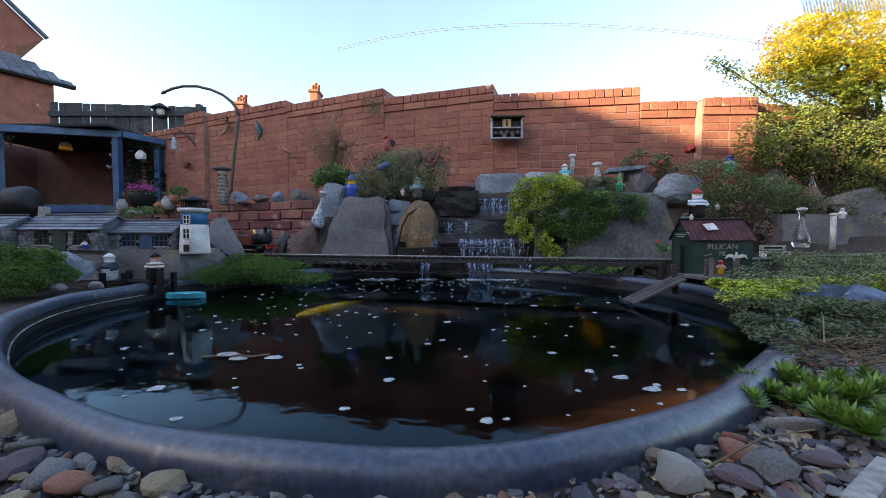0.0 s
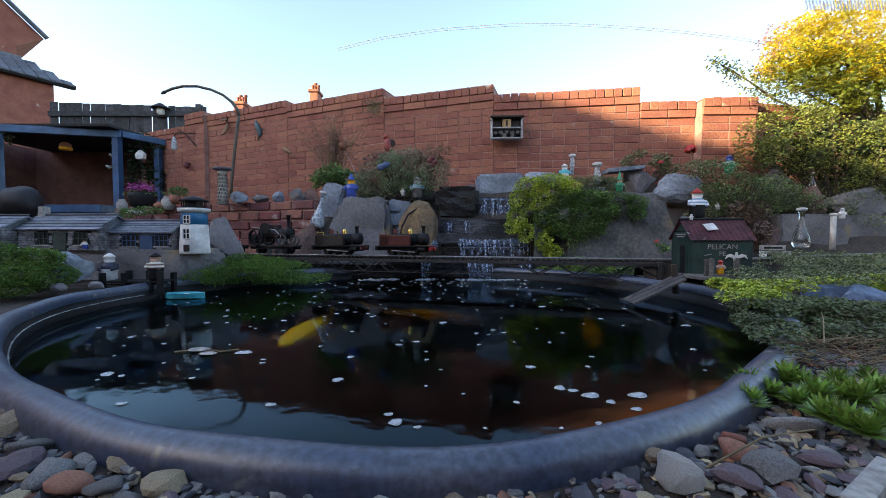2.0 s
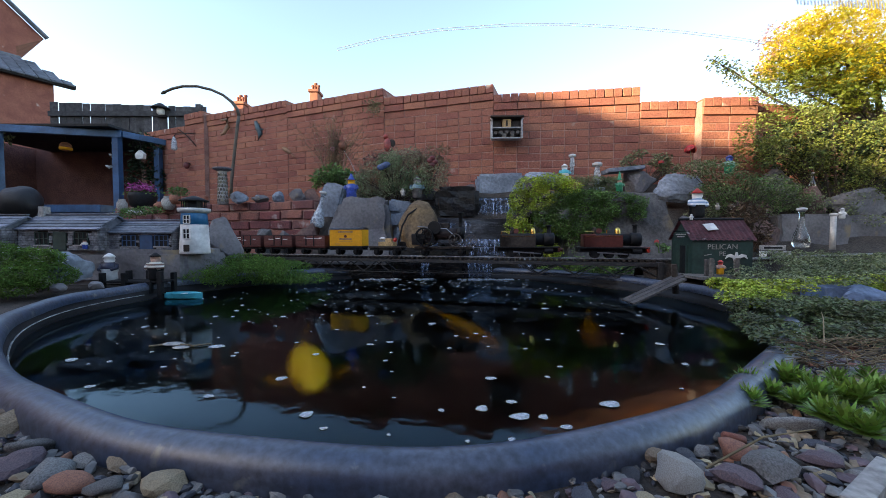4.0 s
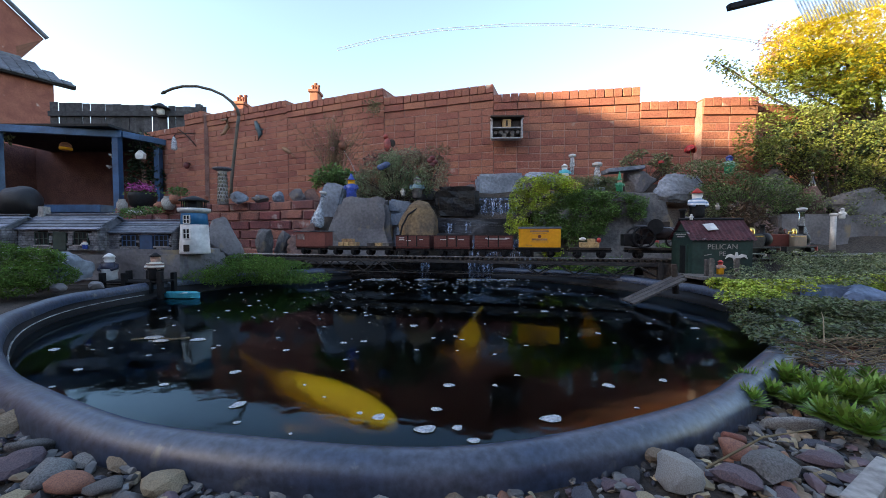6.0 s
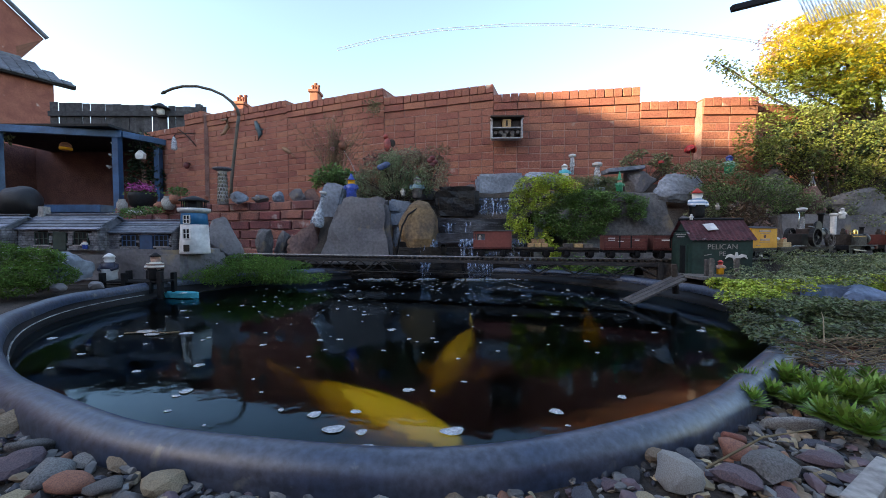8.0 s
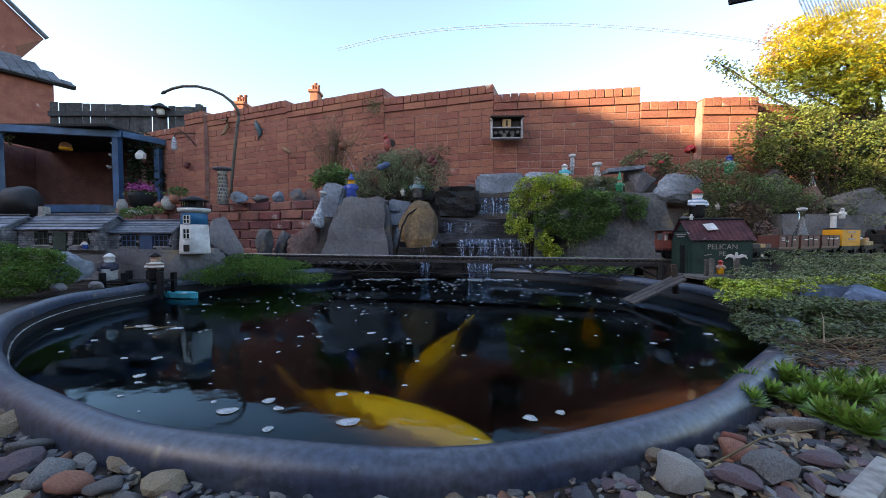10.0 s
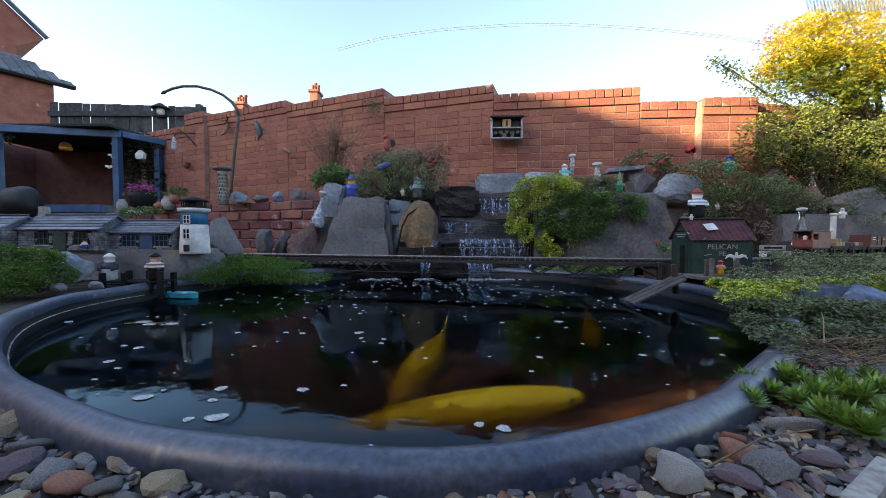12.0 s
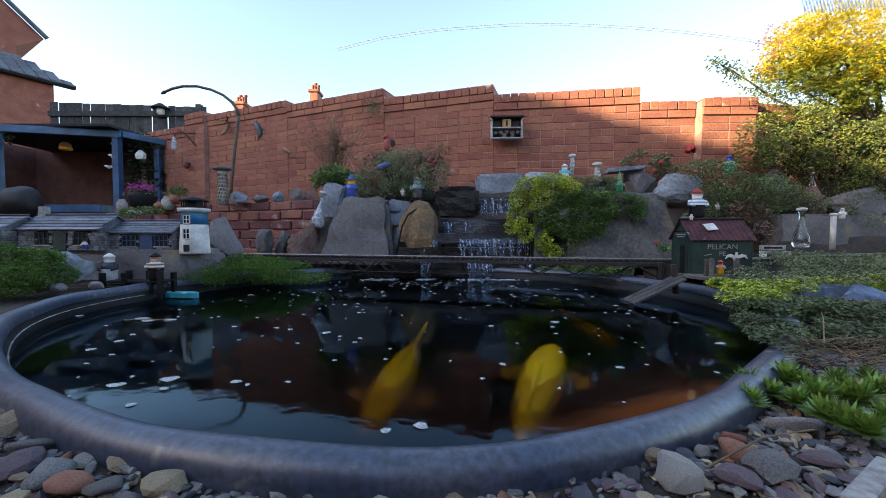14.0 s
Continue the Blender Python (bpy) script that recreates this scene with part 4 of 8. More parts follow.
def koi(length, mat, label, rows, beat, phase):
    k = length / 0.46
    fish = thing("koi_carp", Matrix.Identity(4), label, "fish", "koi in the pond")
    bm = bmesh.new()
    prof = [(0.225, 0.006, 0.006), (0.215, 0.020, 0.018), (0.19, 0.033, 0.031), (0.15, 0.044, 0.043), (0.10, 0.050, 0.052), (0.04, 0.050, 0.054), (-0.02, 0.043, 0.047), (-0.07, 0.031, 0.036), (-0.11, 0.019, 0.026), (-0.14, 0.010, 0.020), (-0.155, 0.006, 0.018)]
    seg = 18
    rings = []
    for x, ry, rz in prof:
        rings.append([bm.verts.new((x * k, ry * 0.80 * k * math.cos(a), rz * 0.74 * k * math.sin(a))) for a in [j * math.tau / seg for j in range(seg)]])
    for a, b in zip(rings, rings[1:]):
        for j in range(seg):
            bm.faces.new((a[j], b[j], b[(j + 1) % seg], a[(j + 1) % seg]))
    bm.faces.new(rings[0])
    bm.faces.new(rings[-1][::-1])
    bmesh.ops.recalc_face_normals(bm, faces=bm.faces)
    part("body", bm, mat, fish, smooth=True)
    part("dorsal_fin", fan([(0.09 * k, 0.034 * k), (0.07 * k, 0.044 * k), (0.0, 0.043 * k), (-0.07 * k, 0.034 * k), (-0.08 * k, 0.022 * k), (0.0, 0.030 * k)], 0.003), mat, fish)
    for s in (-1, 1):
        part("pectoral_fin", fan([(0, 0), (-0.03 * k, 0.040 * k), (-0.058 * k, 0.042 * k), (-0.066 * k, 0.026 * k), (-0.04 * k, 0.0)]), mat, fish, pose_m=pose(0.13 * k, s * 0.038 * k, -0.02 * k, -s * 80, 0, 0))
        part("pelvic_fin", fan([(0, 0), (-0.02 * k, 0.035 * k), (-0.045 * k, 0.035 * k), (-0.03 * k, 0.0)]), mat, fish, pose_m=pose(-0.01 * k, s * 0.026 * k, -0.036 * k, -s * 110, 0, 0))
        part("eye", ball(0.004 * k, (0.197 * k, s * 0.023 * k, 0.009 * k), u=8, v=6), BLACK, fish, "dark eye")
    base = pose(-0.15 * k, 0, 0)
    tail = part("tail_fin", fan([(0.01 * k, 0.014 * k), (-0.05 * k, 0.030 * k), (-0.11 * k, 0.044 * k), (-0.075 * k, 0.0), (-0.11 * k, -0.044 * k), (-0.05 * k, -0.030 * k), (0.01 * k, -0.014 * k)], 0.003), mat, fish, pose_m=base)
    FISH.append((fish, [(t, *sunk(x, y, z), z, a, p) for t, x, y, z, a, p in rows]))
    TAILS.append((tail, base, beat, phase))


def sunk(x, y, z):
    """Where a body at depth z lies that the bent line of sight shows over (x, y)."""
    eye = 0.25
    r = math.hypot(x, y)
    cross = r * eye / (eye - z)
    i = math.atan2(cross, eye)
    back = cross + abs(z) * math.tan(math.asin(math.sin(i) / WATER_IOR))
    return x * back / r, y * back / r


def build_fish():
    Z = -0.066
    big = [(0, -0.454, 1.668, -110), (1.5, -0.464, 1.391, -92), (3, -0.400, 1.124, -80), (5.3, -0.314, 0.802, -47), (6.5, -0.251, 0.725, -40), (7.5, -0.189, 0.697, -41), (8.2, -0.174, 0.682, -42),
           (10.3, -0.137, 0.646, -31), (11, -0.080, 0.635, -19), (11.5, -0.058, 0.647, -7), (12, -0.010, 0.639, 7), (12.5, 0.020, 0.636, 12), (13, 0.046, 0.639, 25), (13.4, 0.064, 0.641, 29), (13.6, 0.093, 0.651, 36),
           (13.8, 0.147, 0.686, 61), (14, 0.185, 0.725, 67)]
    koi(0.52, FISH_GOLD, "large golden yellow koi just below the water surface", [(t, x, y, Z, a, -7) for t, x, y, a in big], 1.1, 0)
    second = [(0, -0.145, 1.739, -11), (1.5, -0.129, 1.683, -16), (3, -0.013, 1.589, -32), (5.3, 0.107, 1.228, -98), (6.5, 0.078, 1.185, -96), (7.5, 0.065, 1.066, -104), (8.2, 0.045, 1.062, -104),
              (10.3, -0.006, 1.034, -107), (11, -0.011, 1.027, -107), (12.5, -0.056, 0.993, -101), (13.4, -0.078, 0.956, -99), (14, -0.100, 0.901, -97)]
    koi(0.50, FISH_GOLD, "golden koi swimming deeper in the brown water", [(t, x, y, -0.105 if t < 5 else -0.075, a, 4) for t, x, y, a in second], 1.7, 1)
    koi(0.37, FISH_GOLD, "yellow koi hanging still and dim in deep water", [(0, 0.571, 1.441, -0.104, -103, 8), (6.5, 0.573, 1.44, -0.104, -108, 8), (12, 0.573, 1.44, -0.104, -108, 8), (14, 0.567, 1.441, -0.108, -84, 8)], 0.9, 2)
    red = [(0, 0.36, 0.665, 21), (1.5, 0.36, 0.672, 18), (3, 0.31, 0.631, 25), (6.5, 0.36, 0.666, 14), (8.0, 0.35, 0.650, 16), (11, 0.33, 0.659, 28), (12.5, 0.27, 0.61, 33), (14, 0.355, 0.681, 15)]
    koi(0.22, FISH_RED, "orange and pale koi lying near the pond edge", [(t, x, y - 0.016, -0.070, a, -3) for t, x, y, a in red], 1.3, 0.5)


def flake_mesh(seed, ring):
    rnd = random.Random(seed)
    bm = bmesh.new()
    n = 18
    ph = [rnd.uniform(0, 6) for _ in range(3)]
    rs = [1 + 0.14 * math.sin(2 * k * math.tau / n + ph[0]) + 0.10 * math.sin(3 * k * math.tau / n + ph[1]) + 0.06 * math.sin(5 * k * math.tau / n + ph[2]) for k in range(n)]
    low = [bm.verts.new((rs[k] * math.cos(k * math.tau / n), rs[k] * 0.8 * math.sin(k * math.tau / n), -0.05)) for k in range(n)]
    top = [bm.verts.new((v.co.x * 0.85, v.co.y * 0.85, 0.25 + rnd.uniform(-.08, .08))) for v in low]
    for k in range(n):
        bm.faces.new((low[k], low[(k + 1) % n], top[(k + 1) % n], top[k]))
    if ring:
        inn = [bm.verts.new((v.co.x * 0.5, v.co.y * 0.5, 0.02)) for v in low]
        for k in range(n):
            bm.faces.new((top[k], top[(k + 1) % n], inn[(k + 1) % n], inn[k]))
        bm.faces.new(inn)
    else:
        mid = bm.verts.new((0, 0, 0.35))
        for k in range(n):
            bm.faces.new((top[k], top[(k + 1) % n], mid))
    me = bpy.data.meshes.new("foam_flake")
    bm.to_mesh(me)
    bm.free()
    me.materials.append(FOAM)
    for p in me.polygons:
        p.use_smooth = True
    return me


def build_foam():
    shapes = [flake_mesh(s, s in (1, 4)) for s in range(6)]
    rnd = random.Random(21)
    times = [0, 2, 4, 6, 8, 10, 12, 14]

    def flake(me, size, rows):
        ob = new("foam_flake", me)
        size *= 0.98
        ob.scale = (size, size, min(size, 0.008) * 0.45)
        tagged(ob, "small white foam flake drifting on the water", "foam", "foam flakes on the pond")
        FLOATS.append((ob, rows))

    # flakes that turn slowly with the pond's swirl, thickest below the fall
    def swirl(x, y):
        dx, dy = x - POND.x, y - POND.y
        r = math.hypot(dx, dy)
        w = 0.075 * min(1.0, r / 0.35)
        return [(t, pose(POND.x + r * math.cos(math.atan2(dy, dx) - w * t), POND.y + r * math.sin(math.atan2(dy, dx) - w * t), 0.001, 0, 0, -20 * t * w)) for t in times]

    for k in range(200):
        a, r = rnd.uniform(0, math.tau), 0.87 * math.sqrt(rnd.random())
        x, y = POND.x + r * math.cos(a), POND.y + r * math.sin(a)
        flake(rnd.choice(shapes), rnd.choice((0.003, 0.0035, 0.004, 0.005, 0.006, 0.0075)), swirl(x, y))
    for k in range(85):
        x, y = rnd.gauss(0.12, 0.28), 2.10 - abs(rnd.gauss(0, 0.22))
        if from_edge(x, y) < -0.04:
            flake(rnd.choice(shapes), rnd.uniform(0.0025, 0.008), [(t, pose(x + 0.012 * math.sin(t + k) - 0.006 * t, y - 0.004 * t + 0.01 * math.cos(t * 1.3 + k), 0.001)) for t in times])
    # the larger flakes, each on its own line
    lines = [
        (1, 0.013, [(0, (0.314, 0.647, 0.0)), (1.5, (0.256, 0.592, 0.0)), (3, (0.172, 0.535, 0.0)), (5.5, (0.008, 0.476, 0.0)), (6.5, (-0.052, 0.469, 0.0)), (8, (-0.141, 0.471, 0.0)), (10.4, (-0.342, 0.533, 0.0)), (12.5, (-0.491, 0.575, 0.0)), (14, (-0.547, 0.613, 0.0))]),
        (4, 0.009, [(0, (0.232, 0.783, 0.0)), (1.5, (0.184, 0.717, 0.0)), (3, (0.126, 0.666, 0.0)), (5.5, (0.025, 0.617, 0.0)), (8, (-0.056, 0.592, 0.0)), (10.5, (-0.179, 0.575, 0.0)), (11.5, (-0.206, 0.59, 0.0)), (12.5, (-0.256, 0.597, 0.0)), (14, (-0.354, 0.627, 0.0))]),
        (0, 0.010, [(0, (0.27, 0.677, 0.0)), (1.5, (0.215, 0.62, 0.0)), (3, (0.132, 0.563, 0.0)), (5.5, (-0.058, 0.503, 0.0)), (7.5, (-0.159, 0.506, 0.0)), (10.3, (-0.277, 0.561, 0.0)), (14, (-0.473, 0.635, 0.0))]),
        (2, 0.010, [(0, (-0.094, 0.635, 0.0)), (3, (-0.231, 0.635, 0.0)), (5.5, (-0.358, 0.663, 0.0)), (8, (-0.47, 0.707, 0.0)), (10.5, (-0.61, 0.764, 0.0)), (12, (-0.678, 0.819, 0.0)), (14, (-0.768, 0.872, 0.0))]),
        (3, 0.016, [(0, (-0.346, 0.754, 0.0)), (3, (-0.467, 0.807, 0.0)), (5.5, (-0.57, 0.872, 0.0)), (8, (-0.655, 0.943, 0.0)), (10.5, (-0.731, 1.008, 0.0)), (14, (-0.809, 1.097, 0.0))]),
        (5, 0.012, [(0, (-0.467, 0.601, 0.0)), (1.5, (-0.567, 0.642, 0.0)), (3, (-0.683, 0.704, 0.0)), (5.5, (-0.827, 0.787, 0.0)), (8, (-0.951, 0.896, 0.0)), (14, (-1.135, 1.151, 0.0))]),
        (0, 0.010, [(0, (0.059, 0.493, 0.0)), (1.5, (-0.031, 0.487, 0.0)), (3, (-0.129, 0.498, 0.0)), (5.5, (-0.275, 0.533, 0.0)), (8, (-0.412, 0.588, 0.0)), (10.5, (-0.573, 0.672, 0.0)), (14, (-0.773, 0.807, 0.0))]),
        (1, 0.012, [(0, (0.679, 1.034, 0.0)), (3, (0.676, 1.021, 0.0)), (6.5, (0.681, 0.989, 0.0)), (10.5, (0.672, 0.927, 0.0)), (14, (0.644, 0.854, 0.0))]),
        (4, 0.012, [(0, (0.325, 1.319, 0.0)), (3, (0.353, 1.288, 0.0)), (6.5, (0.335, 1.211, 0.0)), (8, (0.356, 1.176, 0.0)), (10.5, (0.345, 1.089, 0.0)), (14, (0.324, 1.068, 0.0))]),
        (2, 0.012, [(0, (0.013, 1.068, 0.0)), (3, (-0.013, 1.054, 0.0)), (6.5, (-0.095, 1.014, 0.0)), (10.5, (-0.192, 0.943, 0.0)), (12.5, (-0.231, 0.949, 0.0)), (14, (-0.301, 0.949, 0.0))]),
        (5, 0.010, [(0, (1.143, 1.606, 0.0)), (6.5, (0.236, 0.575, 0.0)), (10.5, (0.112, 0.495, 0.0)), (12.5, (0.059, 0.47, 0.0)), (14, (-0.029, 0.48, 0.0))]),
        (1, 0.014, [(0, (0.341, 0.597, 0.0)), (5.5, (0.178, 0.511, 0.0)), (8.0, (0.012, 0.466, 0.0)), (10.5, (-0.168, 0.495, 0.0)), (12.5, (-0.358, 0.511, 0.0)), (14, (-0.477, 0.64, 0.0))]),
    ]
    for i, size, rows in lines:
        flake(shapes[i], size, [(t, pose(p[0], p[1], 0.0015)) for t, p in rows])
    # a stalk and leaf raft
    raft = thing("leaf_raft", Matrix.Identity(4), "pale dead leaf and stalk floating on the water", "debris")
    part("stalk", bm_tube(bmesh.new(), [(-0.10, 0.0, 0.002), (-0.05, 0.012, 0.004), (0, 0.0, 0.003), (0.03, 0.015, 0.003)], 0.002, 6), DRY, raft)
    part("leaf", ball(0.02, (-0.055, 0.012, 0.004), (1.2, 0.7, 0.15), u=10, v=6), PALE_STONE, raft)
    part("leaf", ball(0.016, (-0.02, -0.012, 0.003), (1.2, 0.7, 0.15), u=10, v=6), PALE_STONE, raft)
    FLOATS.append((raft, [(0, Matrix.Translation((-0.393, 0.754, 0.0))), (3, Matrix.Translation((-0.518, 0.807, 0.0))), (6.5, Matrix.Translation((-0.665, 0.896, 0.0))), (10.5, Matrix.Translation((-0.771, 1.008, 0.0))), (14, Matrix.Translation((-0.841, 1.089, 0.0)))]))


def strand(parent, x0, x1, y0, z0, y1, z1, seed, name="strand", mat=None):
    """An uneven, part-torn ribbon of falling water."""
    rnd = random.Random(seed)
    bm = bmesh.new()
    n = 9
    prev = None
    for k in range(n + 1):
        f = k / n
        cx = (x0 + x1) / 2 + 0.004 * math.sin(seed + 5 * f)
        hw = (x1 - x0) / 2 * (1 - 0.45 * f) * (1 + rnd.uniform(-.35, .35))
        y = y0 + (y1 - y0) * math.sqrt(f)
        z = z0 + (z1 - z0) * f
        row = [bm.verts.new((cx - hw, y, z)), bm.verts.new((cx, y - 0.006, z)), bm.verts.new((cx + hw, y, z))]
        if prev:
            bm.faces.new((prev[0], prev[1], row[1], row[0]))
            bm.faces.new((prev[1], prev[2], row[2], row[1]))
        prev = row
    ob = part(name, bm, mat or FALLING, parent, smooth=True)
    amp, ph = rnd.uniform(0.003, 0.008), rnd.uniform(0, 6)
    SWAYING.append((ob, [(t * 0.5, pose(amp * 0.5 * math.sin(t * 2.1 + ph), 0, amp * math.sin(t * 3.3 + ph))) for t in range(29)]))


def build_waterfall():
    fall = thing("waterfall", Matrix.Identity(4), "thin white streams of water falling over black rock ledges", "waterfall")
    rnd = random.Random(12)
    def curtain(left, right, count, y_top, z_top, drop, lean, seed, thin=0.0035):
        """Many thin threads side by side, bunched and of uneven length, over one lip."""
        r2 = random.Random(seed)
        for k in range(count):
            px = left + (right - left) * (k + r2.random()) / count
            px += 2.5 * math.sin(px * 0.45 + seed)
            x = (px - 784) / 658 * y_top
            w = thin * r2.uniform(0.4, 1.6)
            strand(fall, x - w, x + w, y_top, z_top, y_top - lean, z_top - drop * r2.uniform(0.45, 1.05), seed * 100 + k)

    for left, right, y_top, z_top, drop in ((834, 914, 2.805, 0.53, 0.13), (788, 834, 2.625, 0.345, 0.10), (742, 772, 2.445, 0.228, 0.115), (812, 938, 2.445, 0.228, 0.115), (744, 760, 2.17, 0.118, 0.116), (828, 870, 2.17, 0.118, 0.116), (918, 940, 2.17, 0.118, 0.116)):
        pieces = max(2, round((right - left) / 14))
        for p in range(pieces):
            x0, x1 = ((left + (right - left) * (p + e) / pieces - 784) / 658 * y_top for e in (-0.15, 1.15))
            strand(fall, x0, x1, y_top, z_top, y_top - 0.035, z_top - drop, left * 10 + p, "sheet", CLEAR_FALL)
    curtain(832, 916, 26, 2.80, 0.53, 0.165, 0.04, 1)
    curtain(790, 799, 4, 2.62, 0.345, 0.105, 0.04, 2)
    curtain(820, 834, 6, 2.62, 0.345, 0.105, 0.04, 3)
    curtain(744, 770, 9, 2.44, 0.228, 0.125, 0.04, 4)
    curtain(812, 938, 34, 2.44, 0.228, 0.13, 0.04, 5)
    for left, right, count, seed in ((744, 760, 6, 6), (828, 834, 3, 7), (842, 870, 9, 8), (918, 940, 7, 9)):
        curtain(left, right, count, 2.165, 0.118, 0.118, 0.04, seed, 0.0045)
    # broken white water where the streams land
    for px, yy, s in ((750, 2.12, 0.05), (835, 2.11, 0.05), (862, 2.11, 0.07), (900, 2.11, 0.05), (930, 2.12, 0.05), (690, 2.12, 0.04), (660, 2.12, 0.04)):
        x = (px - 784) / 658 * yy
        bm = bmesh.new()
        for _ in range(26):
            r = rnd.uniform(0.003, 0.009)
            ball(r, (rnd.gauss(0, s * 0.6), rnd.gauss(0, 0.02), r * 0.2), (1.6, 1, 0.5), bm, 7, 5)
        ob = part("splash", bm, FOAM, fall, smooth=True)
        SWAYING.append((ob, [(t * 0.5, pose(x + 0.006 * math.sin(t * 2.7 + px), yy + 0.004 * math.cos(t * 2.2 + px), 0.001 * math.sin(t * 4))) for t in range(29)]))


build_fish()
build_foam()
build_waterfall()

# ---- rockery ----
SLATE_BLUE = material("blue_cobble", (0.13, 0.19, 0.30), 0.65, tint=(0.08, 0.11, 0.17), scale=14, fine=60, bump=0.5)
DARK_STONE = material("dark_brown_grey_stone", (0.125, 0.118, 0.115), 0.85, tint=(0.070, 0.066, 0.066), scale=7, fine=50, bump=0.7, depth=0.008, spots=((0.17, 0.13, 0.08), 5, 0.62))
def boulder(centre, size, mat, label, seed, turn=0, tilt=0, name="boulder", rough=0.28, flat=0.55, sub=4):
    ob = link(name, rock_bm(size, seed, rough, sub, flat), mat, smooth=False, pose_m=Matrix.Translation(centre) @ pose(0, 0, 0, 0, tilt, turn))
    return tagged(ob, label, "rock", "rocks of the rockery")


def spanned(x0, y0, x1, y1, Y, depth):
    """Centre and size of a stone from its outline's bounds at a distance."""
    return Vector(((x0 + x1) / 2, Y, (y0 + y1) / 2)), (abs(x1 - x0), depth, abs(y1 - y0))


def stone(l, t, r, b, Y, depth, mat, label, seed, tilt=0, turn=0, rough=0.36, flat=0.42):
    c, s = spanned(l, t, r, b, Y, depth)
    return boulder(c, (s[0] * 1.12, s[1], s[2] * 1.12), mat, label, seed, turn, tilt, rough=rough, flat=flat)


def slab(l, t, r, b, Y, depth, mat, label, seed, tilt=0, turn=0, taper=1.0, lean=0.0):
    """A flat-faced quarried block with chipped edges."""
    rnd = random.Random(seed)
    c, s = spanned(l, t, r, b, Y, depth)
    bm = box(s)
    bmesh.ops.bevel(bm, geom=list(bm.edges), offset=min(s) * 0.14, segments=2, affect="EDGES")
    bmesh.ops.subdivide_edges(bm, edges=list(bm.edges), cuts=4 if taper < 1 else 3, use_grid_fill=True)
    for v in bm.verts:
        f = v.co.z / s[2] + 0.5
        v.co.x = v.co.x * (1 - (1 - taper) * f) + lean * s[0] * f
        v.co.y *= 1 - (1 - taper) * 0.5 * f
    o = Vector((seed * 3.1, seed * 1.7, 0))
    for v in bm.verts:
        v.co *= 1 + 0.10 * noise.noise(v.co * 9 + o)
        v.co += Vector((noise.noise(v.co * 16 + o), noise.noise(v.co * 16 - o), noise.noise(v.co * 17 + o * 2))) * 0.008
    ob = link("stone_block", bm, mat, pose_m=Matrix.Translation(c) @ pose(0, 0, 0, 0, tilt, turn))
    return tagged(ob, label, "rock", "rocks of the rockery")


